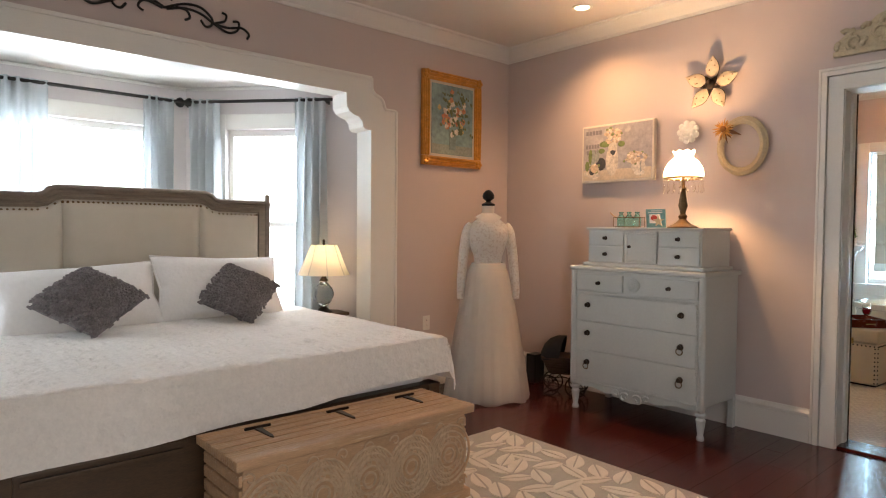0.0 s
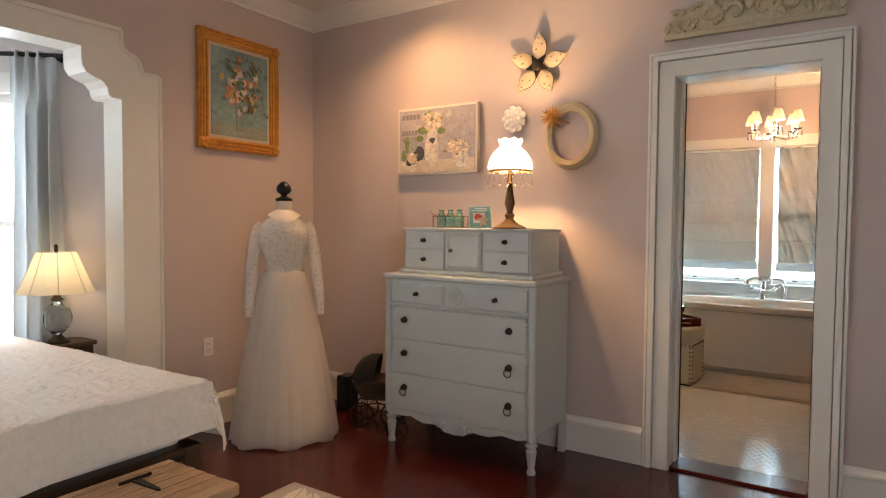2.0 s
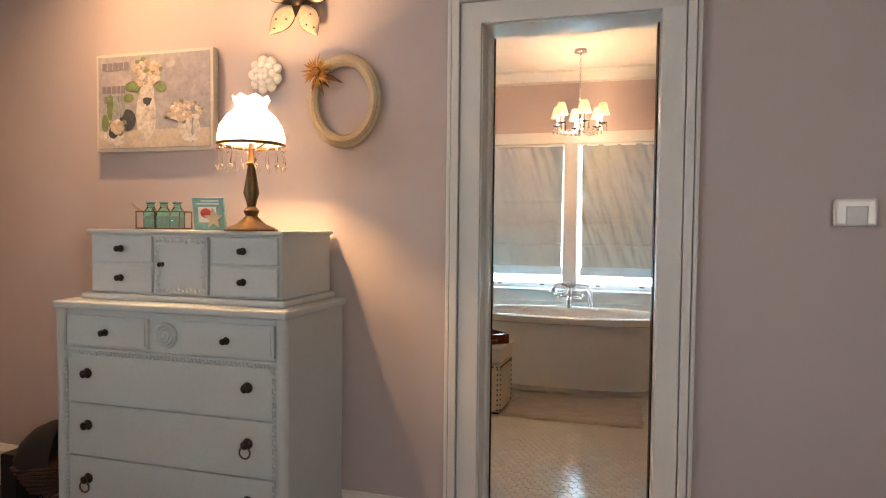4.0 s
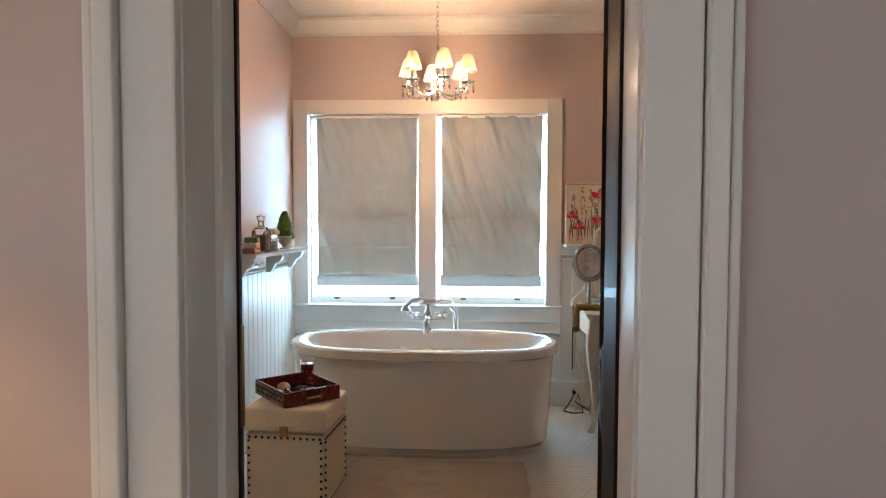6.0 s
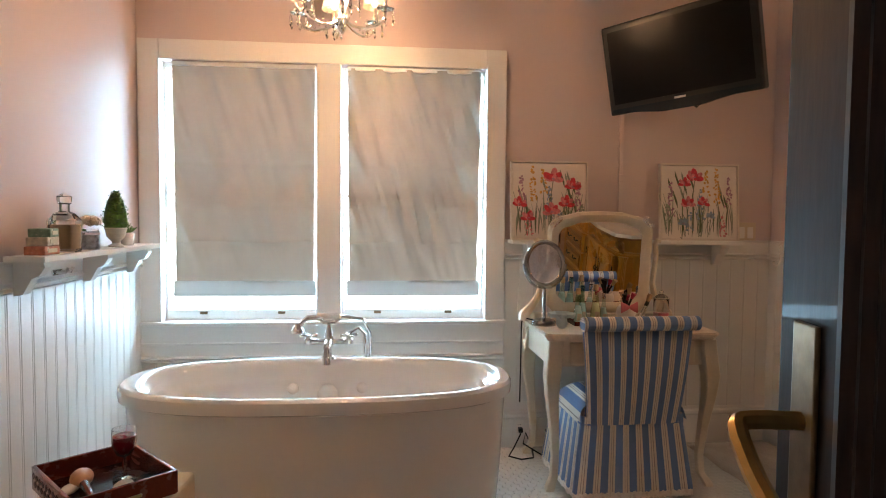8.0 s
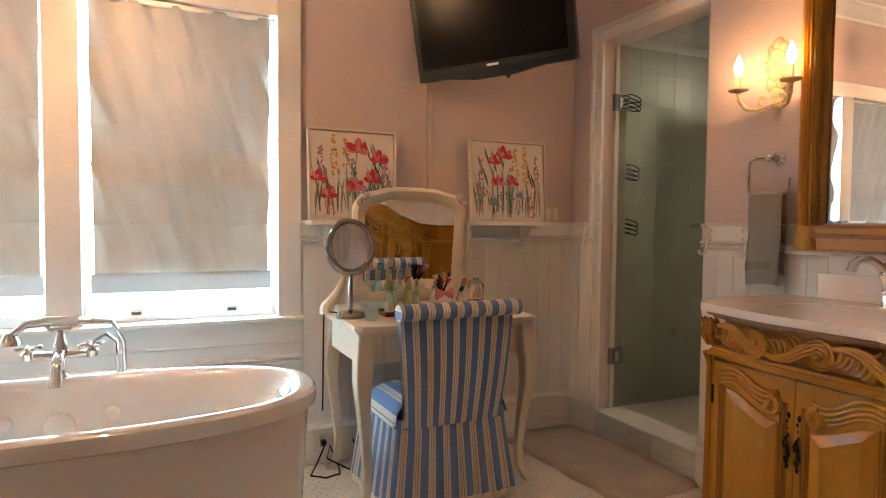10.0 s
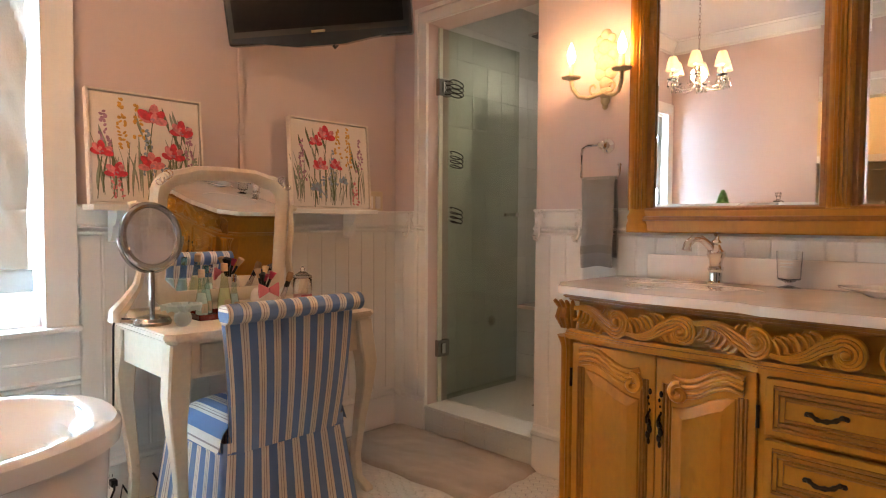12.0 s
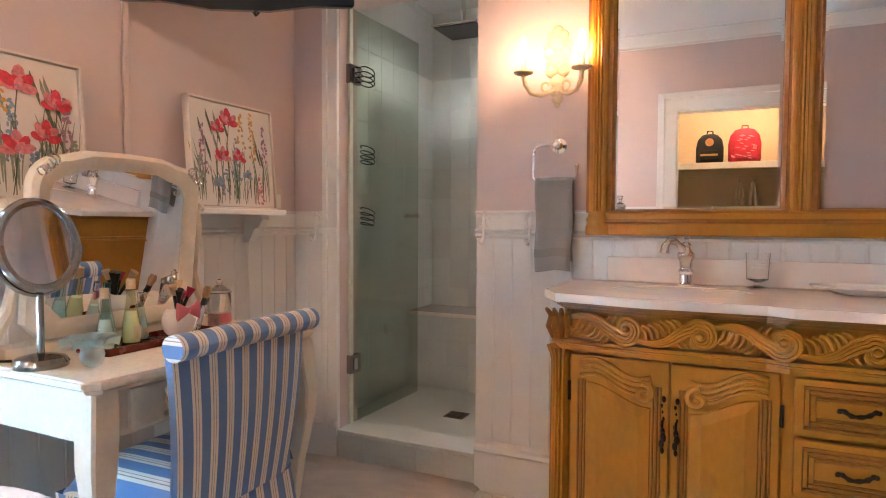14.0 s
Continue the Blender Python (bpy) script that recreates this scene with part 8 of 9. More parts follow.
for k, (dy, lean) in enumerate(((0.0, 0.45), (-0.03, 0.38), (-0.05, 0.3))):
    mb = thing("makeup_brush", "silver-handled make-up brush leaning in the tray", "brush", pose(8.70, -0.10 + dy * 0.4, DZ + 0.012, math.degrees(lean), 0, 0), "loose brushes")
    part("handle", tube(B(), [(0, 0, 0), (0, 0, 0.09)], 0.007, 8), CHROME, mb, smooth=True)
    part("ferrule", tube(B(), [(0, 0, 0.09), (0, 0, 0.115)], 0.009, 8), BLACK, mb, smooth=True)
    part("bristles", tube(B(), [(0, 0, 0.115), (0, 0, 0.135), (0, 0, 0.15)], [0.009, 0.014, 0.010], 10), mat("bristles", (0.35, 0.2, 0.1), 0.9, bump=0.4), mb, smooth=True)
gj = thing("glass_jar", "lidded glass jar with pink contents", "jar", pose(8.72, -0.235, DZ))
part("jar", lathe(B(), [(0.036, 0), (0.04, 0.005), (0.04, 0.12), (0.036, 0.125)], 20), CRYSTAL, gj, smooth=True)
part("lid", lathe(B(), [(0.042, 0.126), (0.04, 0.135), (0.02, 0.148), (0.008, 0.155), (0.012, 0.165), (0.004, 0.175)], 18), CRYSTAL, gj, smooth=True)
part("contents", lathe(B(), [(0.034, 0.006), (0.035, 0.055), (0.001, 0.058)], 16), mat("cotton_pink", (0.66, 0.42, 0.42), 0.9, vary=0.4, scale=40, bump=0.5), gj, smooth=True)
part("label", skin(B(), 8, 2, lambda u, v: (0.0405 * math.cos(2.4 + 1.5 * u), 0.0405 * math.sin(2.4 + 1.5 * u), 0.025 + 0.03 * v)), PINK, gj)


# slipper chair with striped cover
def stripes(name):
    m = mat(name, (0.12, 0.20, 0.40), 0.9, vary=0.10, scale=10, fine=260, bump=0.25, sheen=0.2)
    nt, N = m.node_tree, m.node_tree.nodes
    uv, sep = N.new("ShaderNodeUVMap"), N.new("ShaderNodeSeparateXYZ")
    uv.uv_map = "cloth"
    nt.links.new(uv.outputs[0], sep.inputs[0])
    fr = N.new("ShaderNodeMath")
    fr.operation = "FRACT"
    nt.links.new(sep.outputs[0], fr.inputs[0])
    ramp = N.new("ShaderNodeValToRGB")
    ramp.color_ramp.interpolation = "CONSTANT"
    blue, white, tan = (0.115, 0.20, 0.39, 1), (0.66, 0.60, 0.52, 1), (0.28, 0.22, 0.20, 1)
    stops = [(0.0, blue), (0.50, white), (0.645, tan), (0.69, white), (0.80, tan), (0.83, white), (0.97, blue)]
    el = ramp.color_ramp.elements
    el[0].position, el[0].color = stops[0]
    el[1].position, el[1].color = stops[1]
    for p, c in stops[2:]:
        e = el.new(p)
        e.color = c
    nt.links.new(fr.outputs[0], ramp.inputs[0])
    mul = N.new("ShaderNodeMix")
    mul.data_type, mul.blend_type = "RGBA", "MULTIPLY"
    mul.inputs["Factor"].default_value = 0.6
    old = N["Principled BSDF"].inputs["Base Color"].links[0].from_socket
    gain = N.new("ShaderNodeVectorMath")
    gain.operation = "DIVIDE"
    gain.inputs[1].default_value = (0.12, 0.20, 0.40)
    nt.links.new(old, gain.inputs[0])
    nt.links.new(ramp.outputs[0], mul.inputs[6])
    nt.links.new(gain.outputs[0], mul.inputs[7])
    nt.links.new(mul.outputs[2], N["Principled BSDF"].inputs["Base Color"])
    return m


STRIPE = stripes("blue_striped_ticking")
PITCH = 0.062


def striped(nu, nv, f, across, thick=0.0):
    """A sheet whose stripes follow across(u, v), in metres."""
    bm = skin(B(), nu, nv, f)
    lay = bm.loops.layers.uv.new("cloth")
    bm.verts.index_update()
    for face in bm.faces:
        for lp in face.loops:
            i, j = divmod(lp.vert.index, nv + 1)
            lp[lay].uv = (across(i / nu, j / nv) / PITCH, j / nv)
    return bm


CW, SEATZ = 0.265, 0.44
chr_ = thing("slipper_chair", "blue and white striped skirted slipper chair", "chair", pose(8.375, 0.053, 0, 0, 0, 1.5))


def back_face(side):
    def f(u, v):
        z = 0.345 + 0.475 * v
        lean = -0.035 * v - 0.012 * math.sin(math.pi * v)
        w = CW * (0.84 + 0.16 * v)
        edge = (1 - abs(2 * u - 1) ** 6)
        return (lean + side * (0.012 + 0.035 * edge * (1 if side > 0 else 0.35)), (0.5 - u) * 2 * w, z)
    return f


part("backrest", striped(30, 16, back_face(-1), lambda u, v: (u - 0.5) * 2 * CW), STRIPE, chr_, smooth=True)
part("backrest_front", striped(30, 16, back_face(1), lambda u, v: (u - 0.5) * 2 * CW), STRIPE, chr_, smooth=True)
for s in (0, 1):
    part("back_side", striped(3, 16, lambda u, v, s=s: (-0.035 * v - 0.012 * math.sin(math.pi * v) - 0.012 + 0.024 * u, (0.5 - s) * 2 * CW * (0.84 + 0.16 * v), 0.40 + 0.42 * v), lambda u, v: 0.01 * u), STRIPE, chr_, smooth=True)
part("top_roll", striped(30, 20, lambda u, v: (-0.066 - 0.036 * math.cos(2 * math.pi * v), (0.5 - u) * 2 * (CW + 0.012), 0.828 + 0.034 * math.sin(2 * math.pi * v)), lambda u, v: (u - 0.5) * 2 * CW), STRIPE, chr_, "rolled striped top", smooth=True)
bm = B()
for s in (-1, 1):
    lathe_pts = [(-0.066 - 0.036 * math.cos(q), s * (CW + 0.0125), 0.828 + 0.034 * math.sin(q)) for q in np.linspace(0, 6.283, 16, endpoint=False)]
    bm.faces.new([bm.verts.new(p) for p in lathe_pts])
lay = bm.loops.layers.uv.new("cloth")
for face in bm.faces:
    for lp in face.loops:
        lp[lay].uv = (lp.vert.co.z / PITCH, 0)
part("roll_end", bm, STRIPE, chr_)
part("seat", striped(26, 26, lambda u, v: (0.0 + 0.40 * v, (0.5 - u) * 2 * CW * 1.02, 0.355 + 0.115 * max(0, 1 - abs(2 * u - 1) ** 5) ** 0.6 * max(0, 1 - max(0, 2 * v - 1) ** 5) ** 0.6), lambda u, v: (u - 0.5) * 2 * CW), STRIPE, chr_, "domed striped seat", smooth=True)
per = [(0.40, CW), (0.40, -CW), (0.0, -CW * 0.95), (-0.014, -CW * 0.86), (-0.014, CW * 0.86), (0.0, CW * 0.95), (0.40, CW)]
cum = [0]
for a, b in zip(per, per[1:]):
    cum.append(cum[-1] + math.dist(a, b))


def along(u):
    d = u * cum[-1]
    for k in range(len(per) - 1):
        if d <= cum[k + 1] + 1e-9:
            s = (d - cum[k]) / max(cum[k + 1] - cum[k], 1e-9)
            return [per[k][i] + (per[k + 1][i] - per[k][i]) * s for i in (0, 1)]
    return list(per[-1])


def frill(flare, z0, z1, gathers):
    cx, cy = 0.19, 0.0

    def f(u, v):
        x, y = along(u)
        k = 1 + flare * v + 0.012 * (math.sin(u * gathers * 2 * math.pi) + 0.5 * math.sin(u * gathers * 4.7 + 1)) * (0.25 + v)
        return (cx + (x - cx) * k, cy + (y - cy) * k, z0 + (z1 - z0) * v)
    return f


part("seat_band", striped(160, 4, frill(0.0, 0.385, 0.34, 30), lambda u, v: u * cum[-1]), STRIPE, chr_, smooth=True)
part("skirt", striped(260, 14, frill(0.17, 0.352, 0.03, 26), lambda u, v: u * cum[-1]), STRIPE, chr_, "gathered striped skirt", smooth=True)
part("lace_hem", skin(B(), 260, 3, lambda u, v: frill(0.17, 0.345, 0.03, 26)(u, 1.0)[:2] + (0.034 - 0.03 * v + 0.004 * math.sin(u * 500),)), LACE, chr_, "white eyelet hem", smooth=True)
part("welt", tube(B(), [(*along(u), 0.347) for u in np.linspace(0, 1, 80)], 0.0045, 6), mat("blue_piping", (0.13, 0.20, 0.40), 0.85, vary=0.1, fine=200, bump=0.3), chr_, smooth=True)
for x in (0.02, 0.36):
    for y in (-0.2, 0.2):
        part("leg", lathe(B(), [(0.014, 0), (0.02, 0.3)], 10, (x, y, 0)), DARKBED, chr_)

outlet(Matrix(((0, 1, 0, XW - 0.026), (-1, 0, 0, 0.455), (0, 0, 1, 0.11), (0, 0, 0, 1))), "white outlet plate set in the baseboard")
cb = thing("power_cord", "black power cord looping across the floor", "cord", pose(8.92, 0.45, 0.006))
part("plug", box(B(), (0.055, -0.012, 0.09), (0.09, 0.012, 0.115), 0.004), BLACK, cb)
part("cord", tube(B(), [(0.06, 0.0, 0.1), (0.03, 0.01, 0.09), (0.0, 0.05, 0.03), (-0.05, 0.09, 0.0), (-0.10, 0.03, 0.0), (-0.08, -0.04, 0.0), (0.0, -0.05, 0.03), (0.03, -0.02, 0.10), (0.0, 0.0, 0.05), (-0.06, -0.10, 0.0), (-0.02, -0.16, 0.05), (0.02, -0.13, 0.12)], 0.0045, 6), BLACK, cb, smooth=True)
cb2 = thing("lamp_cord", "thin dark cord hanging behind the dressing table", "cord", pose(9.03, 0.485, 0.3))
part("cord", tube(B(), [(-0.25, -0.06, 0.47), (-0.2, 0.0, 0.475), (-0.18, 0.0, 0.44), (-0.17, 0.0, 0.2), (-0.14, -0.005, 0.0)], 0.004, 6), BLACK, cb2, smooth=True)

# bath mats


def mat_rug(m, w, d, label, seed):
    PILE = mat("taupe_pile", (0.36, 0.29, 0.225), 0.95, vary=0.28, scale=7, fine=240, bump=1.0, sheen=0.5)

    def f(u, v):
        e = min(u, 1 - u, v, 1 - v)
        return ((u - 0.5) * w + 0.006 * math.sin(v * 22 + seed), (v - 0.5) * d + 0.006 * math.sin(u * 22), 0.004 + 0.02 * min(1, e * 18) ** 0.5 + 0.004 * noise.noise(Vector((u * 9, v * 9, seed))))
    solo("bath_mat", skin(B(), 44, 60, f), PILE, label, "bath mat", m, "bath mats", smooth=True)


mat_rug(pose(7.57, 1.37, 0), 0.66, 0.95, "plush taupe bath mat in front of the tub", 1)
mat_rug(pose(8.50, -0.80, 0, 0, 0, 3), 0.94, 0.50, "plush taupe bath mat in front of the shower", 4)

# shower
sc = thing("shower_curb", "white tiled shower curb", "curb", pose((SH0 + SH1) / 2, YV, 0), kind="structure")
n = (SH1 - SH0) / 2
part("core", box(B(), (-n, -0.15, 0), (n, 0.012, 0.135)), WHITE_TILE, sc)
part("cap", box(B(), (-n - 0.002, -0.155, 0.135), (n + 0.002, 0.022, 0.152), 0.004), WHITE_TILE, sc)
for k in range(5):
    for j in range(2):
        x0 = -n + k * 2 * n / 5
        part("tile", box(B(), (x0 + 0.0006, 0.012, 0.0 + j * 0.067), (x0 + 2 * n / 5 - 0.0006, 0.019, 0.0665 + j * 0.067), 0.001, 1), WHITE_TILE, sc)
slab("floor_shower", (7.70, -2.45, -0.01), (9.0, YV - 0.14, 0.095), mat("shower_pan", (0.60, 0.60, 0.55), 0.3, vary=0.06, bump=0.05), "pale shower floor", "floor")
so = thing("shower_bench", "white tiled shower bench with stone seat", "bench", pose(8.35, -2.27, 0.095), kind="structure")
part("front", box(B(), (-0.63, -0.16, 0), (0.63, 0.17, 0.455)), WHITE_TILE, so)
for k in range(9):
    for j in range(3):
        part("tile", box(B(), (-0.63 + k * 0.14 + 0.0006, 0.17, j * 0.152 + 0.0006), (-0.63 + k * 0.14 + 0.1394, 0.178, j * 0.152 + 0.1514), 0.001, 1), WHITE_TILE, so)
part("seat", box(B(), (-0.63, -0.16, 0.457), (0.63, 0.195, 0.482), 0.006), MARBLE, so)
for name, m0, cols, rows in (("wall_tiles_back", Matrix.Translation((7.72, -2.43, 0.10)), 9, 13), ("wall_tiles_side", Matrix(((0, -1, 0, 8.98), (-1, 0, 0, YV - 0.15), (0, 0, 1, 0.10), (0, 0, 0, 1))), 9, 13)):
    wt = thing(name, "pale square shower wall tiles", "tiles", m0, kind="structure")
    me = mesh_of("tile", box(B(), (0.0004, 0, 0.0004), (0.1396, 0.004, 0.1996), 0.0008, 1), WHITE_TILE)
    for k in range(cols):
        for j in range(rows):
            ob = new("tile", me)
            ob.parent = wt
            ob.matrix_basis = Matrix.Translation((k * 0.14, 0, j * 0.2))
slab("ceiling_shower", (7.6, -2.5, 2.55), (9.1, YV - 0.15, 2.62), CEIL, "shower ceiling", "ceiling")
GREENGLASS = pane_glass("shower_glass", (0.83, 0.855, 0.80))
sd = thing("shower_door", "frameless greenish glass shower door standing open inwards", "shower door", pose(SH1 - 0.012, YV - 0.075, 0.158, 0, 0, -91.5))
pn = part("pane", box(B(), (0.012, -0.005, 0), (0.655, 0.005, 2.0), 0.001, 1), GREENGLASS, sd, "clear greenish glass")
for z in (0.29, 1.69):
    h = part("hinge", box(B(), (-0.02, -0.014, z - 0.045), (0.065, 0.014, z + 0.045), 0.004), PEWTER, sd, "square chrome hinge")
    part("knuckle", box(B(), (0.005, -0.02, z - 0.028), (0.03, 0.02, z + 0.028), 0.003), CHROME, h)
part("knob", tube(B(), [(0.60, -0.045, 1.02), (0.60, -0.03, 1.02), (0.60, 0.03, 1.02), (0.60, 0.045, 1.02)], [0.015, 0.01, 0.01, 0.015], 12), CHROME, sd, smooth=True)
part("edge_strip", box(B(), (-0.012, -0.006, 0), (0.012, 0.006, 2.0)), mat("seal_strip", (0.55, 0.58, 0.48), 0.3), sd, "pale edge seal")
bm = B()
for a, b, t in ((0.0, 0.055, 0.02), (0.055, 0.08, 0.03)):
    box(bm, (SH1 + a, YV, 0.15), (SH1 + b, YV + t, SHH + b), 0.004)
solo("trim", bm, TRIM, "white casing beside the shower opening", "trim", kind="structure")
bm = B()
for a, b, t in ((0.0, 0.055, 0.0205), (0.055, 0.08, 0.0305)):
    box(bm, (SH0 - 0.02, YV, SHH + a), (SH1 + b, YV + t, SHH + b), 0.004)
solo("trim", bm, TRIM, "white casing above the shower opening", "trim", kind="structure")
rh = thing("rain_shower_head", "square chrome rain shower head on a ceiling arm", "shower head", pose(8.50, -1.86, 2.22))
part("plate", box(B(), (-0.14, -0.14, 0), (0.14, 0.14, 0.014), 0.006), CHROME, rh)
part("face", box(B(), (-0.125, -0.125, -0.004), (0.125, 0.125, 0.0), 0.002), mat("rubber_grey", (0.10, 0.10, 0.10), 0.7), rh)
part("arm", lathe(B(), [(0.03, 0.014), (0.02, 0.03), (0.012, 0.035), (0.012, 0.30), (0.035, 0.32), (0.035, 0.33)], 14), CHROME, rh, smooth=True)
hs2 = thing("hand_shower", "chrome hand shower on a wall bracket", "shower head", pose(8.20, -2.42, 1.86))
part("bracket", tube(B(), [(0, 0, 0), (0, 0.06, 0.0)], 0.012, 8), CHROME, hs2, smooth=True)
part("head", lathe(B(), [(0.014, -0.02), (0.04, 0.02), (0.042, 0.03), (0.001, 0.034)], 16, (0, 0.09, 0)), CHROME, hs2, smooth=True)
part("handle", tube(B(), [(0, 0.08, 0.0), (0, 0.04, -0.10), (0, 0.03, -0.16)], 0.011, 8), CHROME, hs2, smooth=True)
for z in (1.30, 0.98):
    vv = thing("shower_valve", "round chrome shower valve on the wall", "valve", pose(8.22, -2.42, z), "shower valves")
    part("plate", moved(lathe(B(), [(0.04, 0), (0.04, 0.006), (0.02, 0.012), (0.018, 0.04), (0.001, 0.042)], 18), pose(0, 0, 0, -90, 0, 0)), CHROME, vv, smooth=True)
bj = thing("body_jet", "small round chrome body jet low on the wall", "valve", pose(8.97, -1.80, 0.50))
part("disc", moved(lathe(B(), [(0.03, 0), (0.03, 0.01), (0.015, 0.016), (0.001, 0.016)], 18), pose(0, 0, 0, 0, -90, 0)), CHROME, bj, smooth=True)
for z in (1.80, 1.42, 1.12):
    bk = thing("wire_basket", "black wire basket hung on the glass shower door", "basket", pose(8.722, -1.205, z), "shower baskets")
    bm = B()
    tube(bm, [(-0.034 * math.cos(a), 0.036 * math.sin(a), 0.012 * a / 3.1416 + 0.012 * math.sin(a)) for a in np.linspace(0, 7 * math.pi, 70)], 0.0032, 5)
    part("wires", bm, IRON, bk)
dn = thing("floor_drain", "square metal drain in the shower floor", "drain", pose(8.43, -1.64, 0.0955))
part("grate", box(B(), (-0.055, -0.055, 0), (0.055, 0.055, 0.003)), ANTIQUE, dn)
for k in range(5):
    part("slot", box(B(), (-0.045, -0.042 + k * 0.019, 0.003), (0.045, -0.036 + k * 0.019, 0.004)), BLACK, dn)

# hooks along the rails


def coat_hook(m):
    t = thing("coat_hook", "ornate white-painted cast hook on the rail", "hook", m, "cast hooks")
    bm = B()
    for s in (-1, 1):
        tube(bm, [(s * u, 0.008, v) for u, v in spiral((0.014, 0.035), 0.014, 0.003, 2.4, -3.0, 10)], 0.004, 5)
        tube(bm, [(s * u, 0.008, v) for u, v in spiral((0.014, 0.0), 0.012, 0.003, -2.0, 3.5, 10)], 0.004, 5)
    ball(bm, (0, 0.008, 0.055), 0.009, 8, 6)
    ball(bm, (0, 0.006, 0.015), 0.014, 8, 6, (0.8, 0.5, 2.4))
    part("plate", bm, PORCELAIN, t, smooth=True)
    part("hook", tube(B(), [(0, 0.01, -0.01), (0, 0.016, -0.05), (0, 0.03, -0.072), (0, 0.05, -0.066), (0, 0.054, -0.05)], [0.006, 0.006, 0.006, 0.006, 0.008], 8), PORCELAIN, t, smooth=True)


for x in (8.03, 7.83):
    coat_hook(pose(x, YV + 0.026, 1.125))
coat_hook(pose(8.885, YV + 0.026, 1.125))

# sconce
SX, SZ2 = 7.73, 1.66
scn = thing("wall_sconce", "cream two-arm candle sconce, lit warm", "wall lamp", pose(SX, YV, SZ2))
bm = B()
for k, (x, z, r) in enumerate(((0, 0, 0.03), (0, -0.03, 0.022), (0, -0.055, 0.013), (0, 0.04, 0.03), (-0.02, 0.08, 0.03), (0.02, 0.08, 0.03), (0, 0.12, 0.04), (-0.03, 0.15, 0.026), (0.03, 0.15, 0.026), (0, 0.185, 0.036), (-0.042, 0.18, 0.018), (0.042, 0.18, 0.018), (-0.024, 0.215, 0.022), (0.024, 0.215, 0.022), (0, 0.232, 0.026), (-0.028, 0.11, 0.02), (0.028, 0.11, 0.02))):
    ball(bm, (x, 0.012, z), r, 10, 6, (1, 0.45, 1))
part("backplate", bm, PLASTER, scn, "scrolled cream backplate", smooth=True)
for s in (-1, 1):
    arm = part("arm", tube(B(), [(s * u, 0.02 + w, v) for u, w, v in ((0.01, 0.0, 0.0), (0.055, 0.03, -0.02), (0.09, 0.05, -0.012), (0.11, 0.065, 0.02), (0.114, 0.07, 0.05))], 0.009, 8), PLASTER, scn, smooth=True)
    part("scroll", tube(B(), [(s * u, 0.04, v) for u, v in spiral((0.038, 0.02), 0.026, 0.006, -2, 3.4, 14)], 0.005, 6), PLASTER, arm, smooth=True)
    part("cup", lathe(B(), [(0.006, 0.045), (0.012, 0.055), (0.036, 0.062), (0.04, 0.068), (0.012, 0.066)], 18, (s * 0.114, 0.09, 0)), PLASTER, arm, smooth=True)
    part("candle", lathe(B(), [(0.010, 0.064), (0.010, 0.122), (0.002, 0.124)], 12, (s * 0.114, 0.09, 0)), CORK, arm, smooth=True)
    part("bulb", lathe(B(), [(0.008, 0.124), (0.018, 0.145), (0.016, 0.168), (0.007, 0.193), (0.001, 0.208)], 14, (s * 0.114, 0.09, 0)), glowing("candle_bulb", (1.0, 0.66, 0.30), 14), arm, "glowing candle bulb", smooth=True)
    lamp("sconce_light", "POINT", 1.9, (1.0, 0.56, 0.27), pose(SX + s * 0.114, YV + 0.125, SZ2 + 0.15), radius=0.03)

# towel ring with towel
tg = thing("towel_ring", "polished chrome open towel ring", "towel ring", pose(7.72, YV, 1.445))
part("rose", moved(lathe(B(), [(0.03, 0), (0.03, 0.008), (0.016, 0.016), (0.012, 0.05), (0.016, 0.06), (0.008, 0.068)], 16), pose(0, 0, 0, -90, 0, 0)), CHROME, tg, smooth=True)
part("bar", tube(B(), [(0.0, 0.055, 0), (0.06, 0.055, 0.0), (0.085, 0.055, -0.01), (0.09, 0.055, -0.035), (0.09, 0.055, -0.125), (0.085, 0.055, -0.135), (-0.075, 0.055, -0.135), (-0.082, 0.055, -0.12), (-0.082, 0.055, -0.09)], 0.006, 8), CHROME, tg, smooth=True)
part("tip", ball(B(), (-0.082, 0.055, -0.085), 0.009, 8, 6), CHROME, tg, smooth=True)
TERRY = mat("grey_terry", (0.25, 0.245, 0.225), 0.95, vary=0.12, scale=14, fine=260, bump=0.9, sheen=0.5)
tw = thing("hand_towel", "folded grey terry towel hanging on the ring", "towel", pose(7.724, YV + 0.055, 1.318))


def towel(side, zl):
    def f(u, v):
        x = (u - 0.5) * (0.152 - 0.01 * (1 - v)) + 0.003 * math.sin(v * 9)
        th = 0.016 * (1 - abs(2 * u - 1) ** 4) ** 0.5 + 0.003
        y = side * (0.006 + 0.010 * (1 - v) ** 0.5 + th) + 0.003 * math.sin(u * 9 + 3 * v)
        if v > 0.97:
            y *= 0.4
        return (x, y, -zl * (1 - v) + 0.006 * math.sin(u * 5) * (1 - v))
    return f


bm = B()
skin(bm, 20, 26, towel(1, 0.365))
skin(bm, 20, 26, towel(-1, 0.33))
part("terry", bm, TERRY, tw, smooth=True)
part("band", skin(B(), 20, 3, lambda u, v: tuple(a + b for a, b in zip(towel(1, 0.365)(u, 0.15 + 0.09 * v), (0, 0.0025, 0)))), mat("grey_band", (0.22, 0.21, 0.19), 0.85, vary=0.05, fine=200, bump=0.2), tw, "flat woven band", smooth=True)

